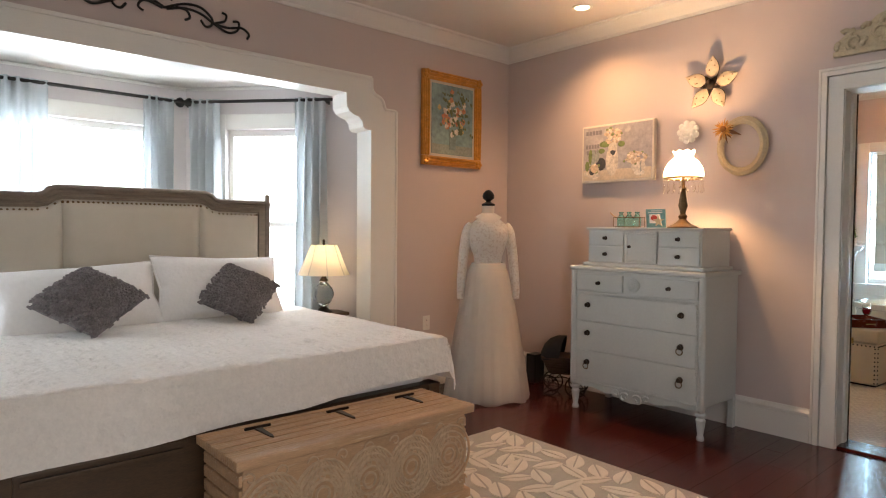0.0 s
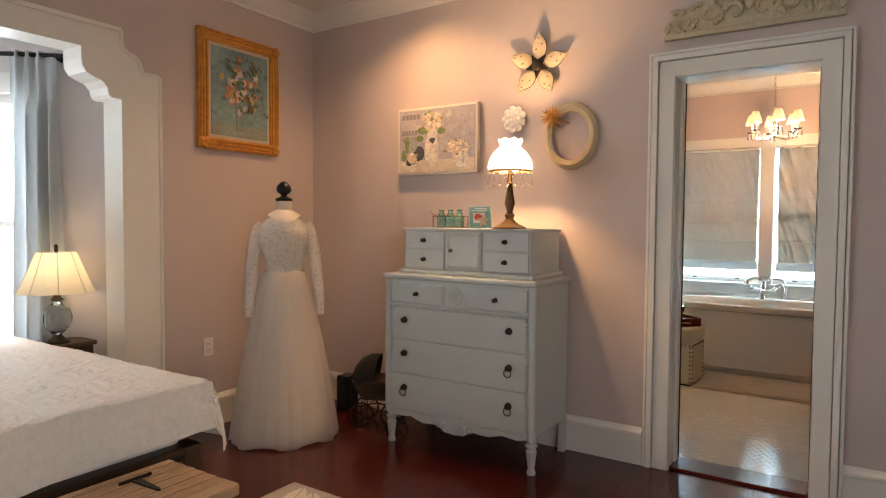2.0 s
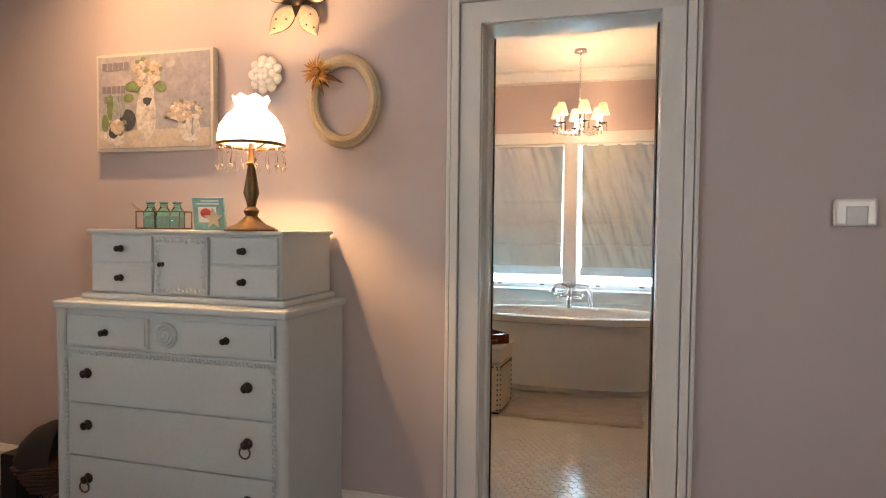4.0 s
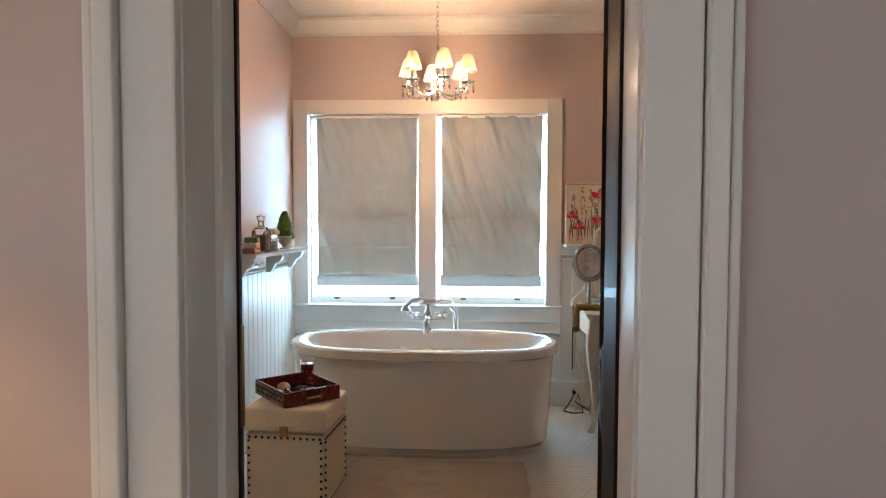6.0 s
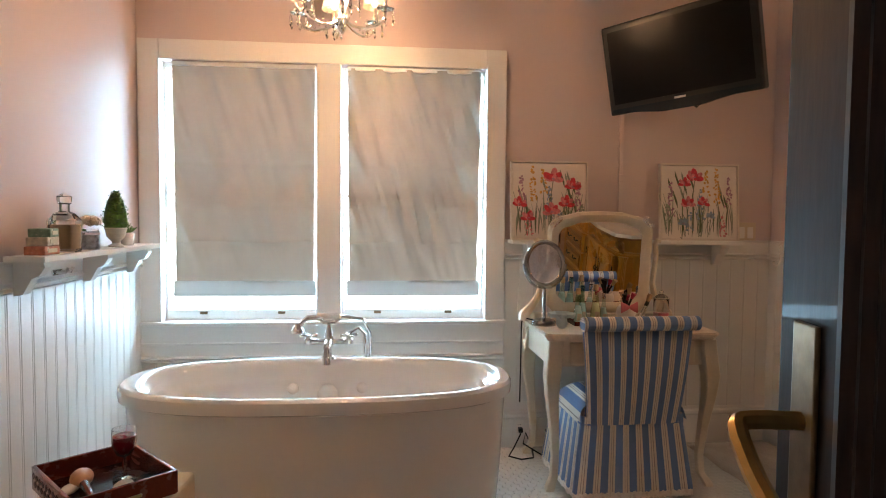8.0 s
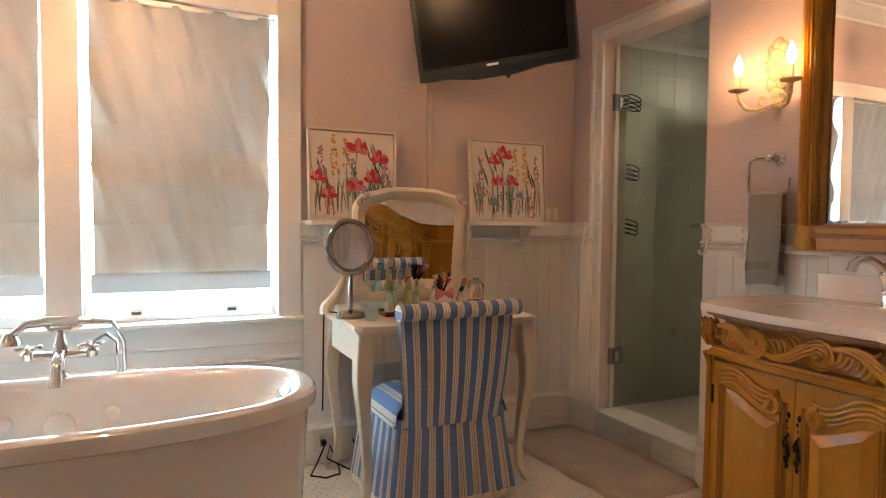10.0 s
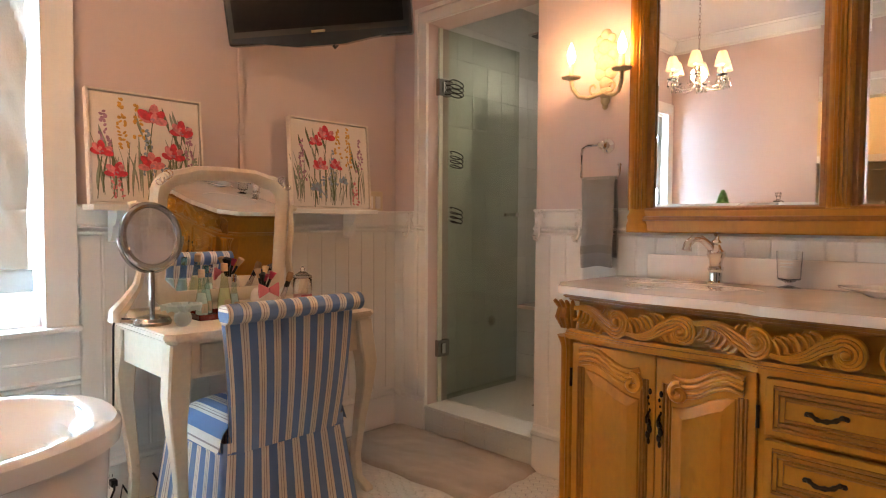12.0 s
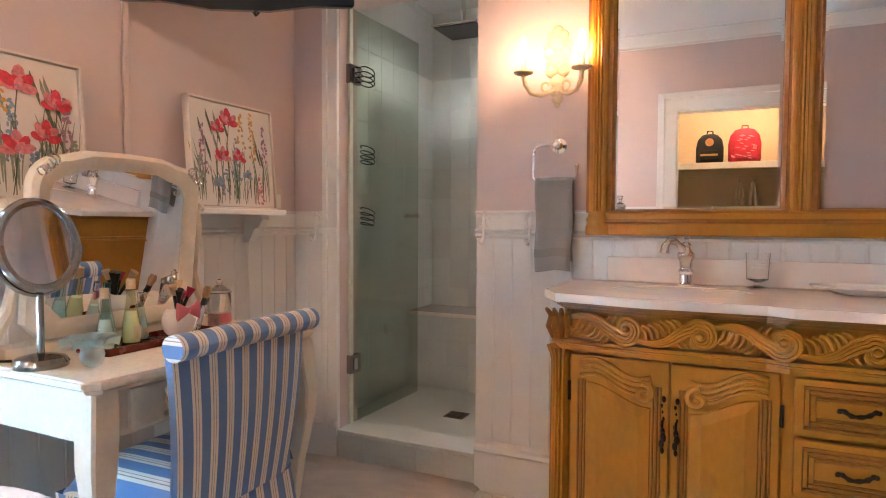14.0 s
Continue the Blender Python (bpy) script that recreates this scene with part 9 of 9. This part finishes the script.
dl3 = thing("recessed_downlight", "recessed downlight in the shower ceiling", "ceiling light", pose(8.38, -1.78, 2.55))
part("trim_ring", lathe(B(), [(0.05, -0.004), (0.072, -0.006), (0.075, 0.0), (0.05, 0.0)], 28, caps=False), TRIM, dl3, smooth=True)
part("lens", lathe(B(), [(0.001, -0.002), (0.052, -0.002), (0.052, 0.0), (0.001, 0.0)], 24), glowing("shower_lens", (1.0, 0.85, 0.7), 4), dl3)
lamp("shower_light", "SPOT", 20, (1.0, 0.9, 0.78), pose(8.38, -1.78, 2.53), cone=(140, 0.8), radius=0.05)

# vanity: x = 0 at its middle, front towards +y
VX0, VX1 = 5.78, 7.61
vm_c = (VX0 + VX1) / 2
van = thing("vanity_cabinet", "carved honey-stained vanity cabinet with bronze pulls", "vanity", pose(vm_c, YV, 0))
VW = (VX1 - VX0) / 2
FR = 0.535       # front of the carcass, from the wall


def plan(off):
    h = [(VW + off, 0.03), (VW + off, 0.43 + off * 0.4), (VW - 0.05 + off * 0.6, 0.52 + off), (VW - 0.30, 0.565 + off), (0.30, 0.555 + off), (0.25 - off * 0.3, 0.585 + off)]
    return h + [(-x, y) for x, y in h[::-1]]


part("carcass", prism(B(), [(x, y - 0.025) for x, y in plan(-0.02)], "z", 0.09, 0.885), OAK, van)
bm = B()
prism(bm, plan(0.02), "z", 0.0, 0.06, 0.008)
prism(bm, plan(0.005), "z", 0.06, 0.10, 0.006)
part("base_moulding", bm, OAK, van)
bm = B()
prism(bm, plan(0.012), "z", 0.745, 0.765, 0.005)
prism(bm, plan(0.0), "z", 0.765, 0.775, 0.003)
part("waist_moulding", bm, OAK, van)
bm = B()
prism(bm, plan(0.0), "z", 0.872, 0.882, 0.003)
prism(bm, plan(0.018), "z", 0.882, 0.895, 0.005)
part("top_moulding", bm, OAK_DARK, van)


def front_y(x, off=0.0):
    pts = sorted((a, b) for a, b in plan(0.0) if b > 0.5)
    for (a, ya), (b, yb) in zip(pts, pts[1:]):
        if a <= x <= b:
            return ya + (yb - ya) * (x - a) / max(b - a, 1e-6) + off
    return pts[0][1] + off


# carved frieze: leafy scrolls that follow the front
bm = B()


def leafy(pts, r0, r1, off=-0.012):
    n2 = len(pts)
    P3 = [(x, front_y(max(-VW + 0.06, min(VW - 0.06, x)), off), z) for x, z in pts]
    tube(bm, P3, [r0 + (r1 - r0) * k / (n2 - 1) for k in range(n2)], 6)


ZC, HB = 0.8225, 0.043


def clip_z(z):
    return max(ZC - HB, min(ZC + HB, z))


def ribbon(path, wide, n4, r):
    """Parallel flutes that follow a line; wide gives the spread at each share of its length."""
    m4 = len(path)
    for j in range(n4):
        pts, rad = [], []
        for k, (u, v) in enumerate(path):
            pu, pv = path[max(k - 1, 0)]
            qu, qv = path[min(k + 1, m4 - 1)]
            ln = math.hypot(qu - pu, qv - pv) or 1.0
            o4 = (j - (n4 - 1) / 2) * wide(k / (m4 - 1))
            pts.append((u - (qv - pv) / ln * o4, clip_z(v + (qu - pu) / ln * o4)))
            rad.append(r * (0.55 + 0.45 * math.sin(math.pi * k / (m4 - 1))))
        tube(bm, [(x, front_y(max(-VW + 0.06, min(VW - 0.06, x)), 0.001), z) for x, z in pts], rad, 6)


for side in (-1, 1):
    for n3 in range(4):
        c, f = 0.02 + 0.205 * n3, 1 if n3 % 2 == 0 else -1
        coil = spiral((0.036, -0.003), 0.012, 0.032, math.radians(400), math.radians(62), 26)
        sweep = [p[:2] for p in smooth_line([(0.0497, 0.0226, 0), (0.086, 0.006, 0), (0.122, -0.020, 0), (0.160, -0.031, 0), (0.205, -0.026, 0)], 5)]
        line = [(side * (c + u), ZC + f * v) for u, v in coil + sweep[1:]]
        ribbon(line, lambda q: 0.0026 + 0.0078 * math.sin(math.pi * min(1.0, q * 1.05)) ** 0.8, 4, 0.0064)
        ex, ez = side * (c + 0.036), ZC - f * 0.003
        ball(bm, (ex, front_y(max(-VW + 0.06, min(VW - 0.06, ex)), 0.006), ez), 0.0115, 12, 8)
        # fins that curl off the sweep
        for k in range(7):
            u0, v0 = 0.082 + 0.016 * k, 0.008 - 0.005 * k
            tip = [(side * (c + u), clip_z(ZC + f * v)) for u, v in ((u0, v0), (u0 + 0.004, v0 + 0.018), (u0 + 0.014, v0 + 0.032), (u0 + 0.027, v0 + 0.036), (u0 + 0.032, v0 + 0.028))]
            leafy(tip, 0.0068, 0.0042, 0.0)
        for k in range(3):
            u0 = 0.060 + 0.018 * k
            tip = [(side * (c + u), clip_z(ZC + f * v)) for u, v in ((u0, -0.014 - 0.006 * k), (u0 - 0.003, -0.028), (u0 - 0.012, -0.038))]
            leafy(tip, 0.0058, 0.0036, 0.0)
part("carved_frieze", bm, OAK, van, "frieze carved with leafy scrolls", smooth=True)
for s in (-1, 1):
    bm = B()
    px, py = s * (VW - 0.028), 0.47
    lathe(bm, [(0.040, 0.10), (0.040, 0.13), (0.030, 0.15), (0.028, 0.70), (0.032, 0.72), (0.042, 0.745)], 32, (px, py + 0.006, 0), flute=(14, 0.11))
    part("pilaster", bm, OAK, van, "fluted corner pilaster", smooth=True)
    bm = B()
    for k in range(4):
        tube(bm, [(px + (k - 1.5) * 0.013 * s, py + 0.030 - abs(k - 1.5) * 0.008, 0.775), (px + (k - 1.5) * 0.02 * s, py + 0.045 - abs(k - 1.5) * 0.008, 0.81), (px + (k - 1.5) * 0.016 * s, py + 0.03, 0.845), (px + (k - 1.5) * 0.024 * s, py + 0.05, 0.868)], [0.010, 0.013, 0.011, 0.006], 8)
    part("corner_leaf", bm, OAK_DARK, van, "carved acanthus corner", smooth=True)


def swirl(parent, x0, x1, zt, flip, y):
    """The carved wave along the top of a door."""
    n2 = 14
    bm = B()
    for off, r in ((0.0, 0.009), (0.016, 0.009), (0.031, 0.008), (0.045, 0.006)):
        pts = []
        for k in range(n2 + 1):
            s = k / n2
            x = x0 + (x1 - x0) * s
            pts.append((x, y, zt - off - 0.03 * (0.5 - 0.5 * math.cos(math.pi * s)) + 0.012 * math.sin(2 * math.pi * s)))
        tube(bm, pts, r, 8)
    e = (x1 + (0.022 if x1 < x0 else -0.022), zt - 0.075)
    tube(bm, [(u, y + 0.003, v) for u, v in spiral(e, 0.030, 0.006, 1.4 if flip > 0 else 1.7, (1.4 + 6.5) if flip > 0 else (1.7 - 6.5), 16)], 0.012, 8)
    part("carved_scroll", bm, OAK, parent, smooth=True)


def van_door(x0, x1, hinge):
    """A door between x0 and x1 (x0 < x1); hinge is -1 or 1, the side it hangs on."""
    y = front_y((x0 + x1) / 2) - 0.012
    d = part("door", box(B(), (x0, y - 0.02, 0.115), (x1, y, 0.735), 0.004), OAK, van)
    bm = B()
    for off, r in ((0.024, 0.004), (0.034, 0.006), (0.044, 0.0035)):
        tube(bm, [(x0 + off, y, 0.66), (x0 + off, y, 0.115 + off), (x1 - off, y, 0.115 + off), (x1 - off, y, 0.66)], r, 6)
    part("frame_moulding", bm, OAK_DARK, d, smooth=True)
    bm = B()
    a, b = x0 + 0.050, x1 - 0.050

    def crest(x):
        q = (x - x0) / (x1 - x0) if hinge < 0 else (x1 - x) / (x1 - x0)
        return 0.648 - 0.045 * (0.5 - 0.5 * math.cos(math.pi * q)) + 0.012 * math.sin(2 * math.pi * q)

    def panel_line(i):
        xs = [b - i + (a - b + 2 * i) * k / 10 for k in range(11)]
        return [(a + i, 0.168 + i), (b - i, 0.168 + i)] + [(x, crest(x) - i) for x in xs]
    ring_mesh(bm, [[(p, y + h, q) for p, q in panel_line(i)] for i, h in ((0, 0.0), (0.003, 0.005), (0.034, 0.012))])
    part("raised_panel", bm, OAK, d, "smooth raised panel")
    if hinge < 0:
        swirl(d, x0 + 0.03, x1 - 0.05, 0.715, -1, y + 0.002)
    else:
        swirl(d, x1 - 0.03, x0 + 0.05, 0.715, 1, y + 0.002)
    for z in (0.18, 0.62):
        hx = x0 - 0.004 if hinge < 0 else x1 + 0.004
        part("hinge", tube(B(), [(hx, y, z - 0.03), (hx, y, z + 0.03)], 0.005, 8), BRONZE, d)
    px = x1 - 0.016 if hinge < 0 else x0 + 0.016
    bm = B()
    for k in range(9):
        ball(bm, (px + 0.003 * math.sin(k * 2.1), y + 0.006, 0.475 + k * 0.019), 0.0062 + 0.003 * math.sin(k * 0.8), 8, 6, (0.9, 0.7, 1.5))
    tube(bm, [(px, y + 0.006, 0.565), (px, y + 0.022, 0.55), (px, y + 0.020, 0.535), (px, y + 0.006, 0.53)], 0.004, 6)
    part("pull", bm, BRONZE, d, "ornate dark bronze pull", smooth=True)


for s in (1, -1):
    a, b, c = s * (VW - 0.075), s * (VW - 0.37), s * 0.25
    xs = sorted((a, b))
    van_door(xs[0] + 0.003, xs[1] - 0.003, s)
    xs = sorted((b, c + s * 0.01))
    van_door(xs[0] + 0.003, xs[1] - 0.003, -s)
for z0, z1 in ((0.585, 0.735), (0.42, 0.573), (0.255, 0.408), (0.115, 0.243)):
    y = front_y(0) - 0.008
    d = part("drawer", box(B(), (-0.232, y - 0.02, z0), (0.232, y + 0.004, z1), 0.004), OAK, van)
    bm = B()
    for off, r in ((0.022, 0.006), (0.034, 0.008), (0.048, 0.005)):
        tube(bm, [(-0.232 + off, y + 0.004, z0 + off), (0.232 - off, y + 0.004, z0 + off), (0.232 - off, y + 0.004, z1 - off), (-0.232 + off, y + 0.004, z1 - off), (-0.232 + off, y + 0.004, z0 + off)], r, 6)
    part("frame_moulding", bm, OAK_DARK, d, smooth=True)
    for x in (-0.09, 0.09):
        zc = (z0 + z1) / 2
        tube_pts = [(x - 0.045, y + 0.012, zc + 0.006), (x - 0.035, y + 0.02, zc + 0.012), (x - 0.015, y + 0.024, zc), (x + 0.015, y + 0.024, zc - 0.004), (x + 0.035, y + 0.02, zc + 0.006), (x + 0.045, y + 0.012, zc + 0.0)]
        part("pull", tube(B(), smooth_line(tube_pts), [0.0045 + 0.0025 * math.sin(k * 0.9) ** 2 for k in range(26)], 8), BRONZE, d, "twisted dark bronze handle", smooth=True)

# worktop with basin
wt2 = thing("countertop", "cream cultured-marble countertop with backsplash", "countertop", pose(vm_c, YV, 0.896))
SXC = 7.235 - vm_c
bm = B()


def closed_line(pts):
    vs = [bm.verts.new((x, y, 0.0)) for x, y in pts]
    for p, q in zip(vs, vs[1:] + vs[:1]):
        bm.edges.new((p, q))


closed_line([(x, y + (0.0 if y > 0.1 else -0.004)) for x, y in plan(0.035)])
for x in (SXC, -SXC):
    closed_line([(x + 0.216 * math.cos(a), 0.31 + 0.164 * math.sin(a)) for a in np.linspace(0, 2 * math.pi, 48, endpoint=False)])
bmesh.ops.triangle_fill(bm, use_beauty=True, edges=list(bm.edges))
ext = bmesh.ops.extrude_face_region(bm, geom=list(bm.faces))
for v in ext["geom"]:
    if isinstance(v, bmesh.types.BMVert):
        v.co.z = 0.026
part("slab", bm, MARBLE, wt2)
part("backsplash", box(B(), (-VW, 0.026, 0.026), (VW - 0.09, 0.045, 0.118), 0.004), MARBLE, wt2)
for x in (SXC, -SXC):
    bm = B()
    lathe(bm, [(0.216, 0.024), (0.212, 0.012), (0.204, 0.005), (0.17, 0.002), (0.001, 0.0015)], 48, (x, 0.31, 0), sx=1.0, sy=0.76)
    part("basin", bm, PORCELAIN, wt2, "oval undermounted basin", smooth=True)


def faucet(m):
    t = thing("sink_faucet", "polished chrome high-arc sink faucet", "faucet", m, "sink faucets")
    part("body", lathe(B(), [(0.028, 0), (0.029, 0.006), (0.022, 0.012), (0.021, 0.04), (0.026, 0.046), (0.026, 0.056), (0.021, 0.062), (0.023, 0.085), (0.030, 0.098), (0.030, 0.112), (0.020, 0.122), (0.014, 0.135), (0.018, 0.142), (0.010, 0.152)], 20), CHROME, t, smooth=True)
    part("spout", tube(B(), [(0, 0.0, 0.10), (0.018, 0.02, 0.135), (0.034, 0.045, 0.155), (0.050, 0.072, 0.155), (0.060, 0.09, 0.138), (0.062, 0.095, 0.115)], [0.014, 0.013, 0.012, 0.012, 0.014, 0.017], 12), CHROME, t, smooth=True)
    part("lever", tube(B(), [(0, 0, 0.15), (0.0, -0.006, 0.165), (0.0, 0.0, 0.172)], [0.008, 0.007, 0.01], 8), CHROME, t, smooth=True)
    return t


f1 = faucet(pose(7.235, YV + 0.115, 0.923))
copy_thing(f1, pose(2 * vm_c - 7.235, YV + 0.115, 0.923))
cup = thing("glass_tumbler", "clear footed glass tumbler by the basin", "glass", pose(7.01, YV + 0.10, 0.923))
part("bowl", lathe(B(), [(0.012, 0.02), (0.034, 0.03), (0.038, 0.12), (0.0365, 0.12), (0.032, 0.034), (0.002, 0.026)], 22), CRYSTAL, cup, smooth=True)
part("foot", lathe(B(), [(0.034, 0), (0.034, 0.004), (0.01, 0.01), (0.01, 0.022)], 18), CRYSTAL, cup, smooth=True)
bm = B()
for k in range(3):
    skin(bm, 6, 1, lambda u, v, k=k: (0.0385 * math.cos(1.1 + 1.0 * u), 0.0385 * math.sin(1.1 + 1.0 * u), 0.07 + 0.011 * k + 0.004 * v))
part("etched_lettering", bm, TRIM, cup)
dish = thing("soap_dish", "long white porcelain dish by the basin", "dish", pose(6.70, YV + 0.15, 0.923))
part("dish", lathe(B(), [(0.09, 0), (0.10, 0.006), (0.16, 0.02), (0.165, 0.026), (0.15, 0.022), (0.09, 0.012), (0.001, 0.011)], 36, sx=1.0, sy=0.55), PORCELAIN, dish, smooth=True)
can = thing("candle_jar", "cream candle in a wide jar on the vanity", "candle", pose(6.35, YV + 0.16, 0.923))
part("jar", lathe(B(), [(0.05, 0), (0.052, 0.004), (0.052, 0.09), (0.048, 0.092)], 24), CRYSTAL, can, smooth=True)
part("wax", lathe(B(), [(0.045, 0.004), (0.046, 0.07), (0.001, 0.07)], 20), CREAM, can, smooth=True)

# the great mirror above: fluted frame, three glasses, hung leaning a little forward
mr = thing("vanity_mirror", "wide honey-stained mirror with fluted columns", "mirror", pose(vm_c, YV + 0.024, 1.095, -0.15, 0, 0))
MH = 1.10
part("bottom_rail", box(B(), (-VW + 0.03, 0.0, 0), (VW - 0.035, 0.045, 0.085), 0.010, 3), OAK, mr)
bm = B()
box(bm, (-VW + 0.05, 0.045, 0.045), (VW - 0.05, 0.056, 0.062), 0.005)
box(bm, (-VW + 0.05, 0.03, 0.082), (VW - 0.05, 0.042, 0.092), 0.004)
part("rail_moulding", bm, OAK_DARK, mr)
part("top_rail", box(B(), (-VW + 0.03, 0.0, MH - 0.11), (VW - 0.035, 0.05, MH), 0.010, 3), OAK, mr)
bounds = [-VW + 0.03, -(6.888 - vm_c), 6.888 - vm_c, VW - 0.03]
for k, x in enumerate((-VW + 0.055, -(6.888 - vm_c), 6.888 - vm_c, VW - 0.055)):
    out = k in (0, 3)
    col = part("column", lathe(B(), [(0.030, 0.09), (0.030, MH - 0.16)], 96, (x, 0.035, 0), sy=0.9, flute=(16, 0.13)), OAK, mr, "fluted half column", smooth=True)
    part("column_base", lathe(B(), [(0.046, 0.0), (0.046, 0.03), (0.040, 0.045), (0.044, 0.06), (0.036, 0.075), (0.034, 0.09)] if out else [(0.036, 0.085), (0.034, 0.10)], 24, (x, 0.032, 0), sy=0.8), OAK, col, smooth=True)
    part("column_cap", lathe(B(), [(0.034, MH - 0.16), (0.042, MH - 0.15), (0.038, MH - 0.14), (0.046, MH - 0.12), (0.046, MH - 0.10)], 24, (x, 0.032, 0), sy=0.8), OAK, col, smooth=True)
    part("column_back", box(B(), (x - 0.046, 0.0, 0.085), (x + 0.046, 0.030, MH - 0.11), 0.004), OAK_DARK, mr)
c3 = [-VW + 0.055, -(6.888 - vm_c), 6.888 - vm_c, VW - 0.055]
for a, b in zip(c3, c3[1:]):
    x0, x1, z0, z1 = a + 0.046, b - 0.046, 0.085, MH - 0.11
    bm = B()
    for p, q in (((x0, z0), (x1, z0)), ((x1, z0), (x1, z1)), ((x1, z1), (x0, z1)), ((x0, z1), (x0, z0))):
        tube(bm, [(p[0], 0.02, p[1]), (q[0], 0.02, q[1])], 0.012, 6)
    part("inner_moulding", bm, OAK_DARK, mr, smooth=True)
    i = 0.022
    ring = B()
    ring_mesh(ring, [[(p, y, q) for p, q in ((x0 + d, z0 + d), (x1 - d, z0 + d), (x1 - d, z1 - d), (x0 + d, z1 - d))] for d, y in ((0.004, 0.010), (0.005, 0.014), (i, 0.0165))])
    part("mirror_glass", ring, MIRROR, mr, "bevelled mirror glass")

# ---- floors, piece by piece ----
# bathroom: small hexagons; the ones by the doorway are pieces of their own
HR, HP = 0.0235, 0.0245
bm = B()
top = [(HR * math.cos(math.pi / 6 + k * math.pi / 3), HR * math.sin(math.pi / 6 + k * math.pi / 3)) for k in range(6)]
ring_mesh(bm, [[(x, y, 0.0 - 0.008) for x, y in top], [(x, y, -0.001) for x, y in top], [(x * 0.93, y * 0.93, 0.0) for x, y in top]])
hexa = mesh_of("tile", bm, HEX)
floor_bath = bpy.data.objects["floor_bath"]
near, verts, faces = 0, [], []
dx, dy = HP * 2 * 0.866, HP * 1.5
for i in range(int(3.6 / dy) + 1):
    for j in range(int(3.7 / dx) + 1):
        x, y = DB + 0.03 + i * dy, -1.03 + j * dx + (dx / 2 if i % 2 else 0)
        if x > XW - 0.02 or y > YL - 0.02:
            continue
        jit = random.uniform(-0.0006, 0.0006)
        if 6.05 < x < 6.75 and 0.95 < y < 1.75 and near < 300:
            near += 1
            ob = new("tile", hexa)
            ob.parent = floor_bath
            ob.matrix_basis = pose(x, y, jit, random.uniform(-0.6, 0.6), random.uniform(-0.6, 0.6), 90)
            continue
        b0 = len(verts)
        for s, z in ((1.0, -0.008), (1.0, -0.001), (0.93, 0.0)):
            verts += [(x - v * s, y + u * s, z + jit) for u, v in top]
        for a in (0, 6):
            faces += [(b0 + a + k, b0 + a + (k + 1) % 6, b0 + a + 6 + (k + 1) % 6, b0 + a + 6 + k) for k in range(6)]
        faces.append(tuple(b0 + 12 + k for k in range(6)))
me = bpy.data.meshes.new("tiles")
me.from_pydata(verts, [], faces)
me.materials.append(HEX)
rest = new("tiles", me)
rest.parent = floor_bath
tagged(rest, "small white hexagonal floor tiles", kind="stuff")

# bedroom: mahogany planks running towards the doorway
floor_bed = bpy.data.objects["floor"]
PWD = 0.118
planks = {}
rows_n = int((5.0 - BYS) / PWD)
for r in range(rows_n):
    y = BYS + r * PWD
    x = BX0 - random.uniform(0, 1.5)
    while x < DB - 0.03:
        ln = random.choice((1.4, 1.9, 2.4, 3.0))
        if x + ln > BX0 + 0.1:
            a, b = max(x, BX0), min(x + ln, DB - 0.03)
            if y < BY or b < 4.0:
                key = round(b - a, 1)
                if key not in planks:
                    planks[key] = mesh_of("plank", box(B(), (0.0003, 0.0003, -0.012), (key - 0.0003, PWD - 0.0003, 0.0), 0.0006, 1), PLANK)
                ob = new("plank", planks[key])
                ob.parent = floor_bed
                ob.matrix_basis = Matrix.Translation((a, y, random.uniform(-0.0004, 0.0004))) @ Matrix.Diagonal(((b - a) / key, 1, 1, 1))
        x += ln
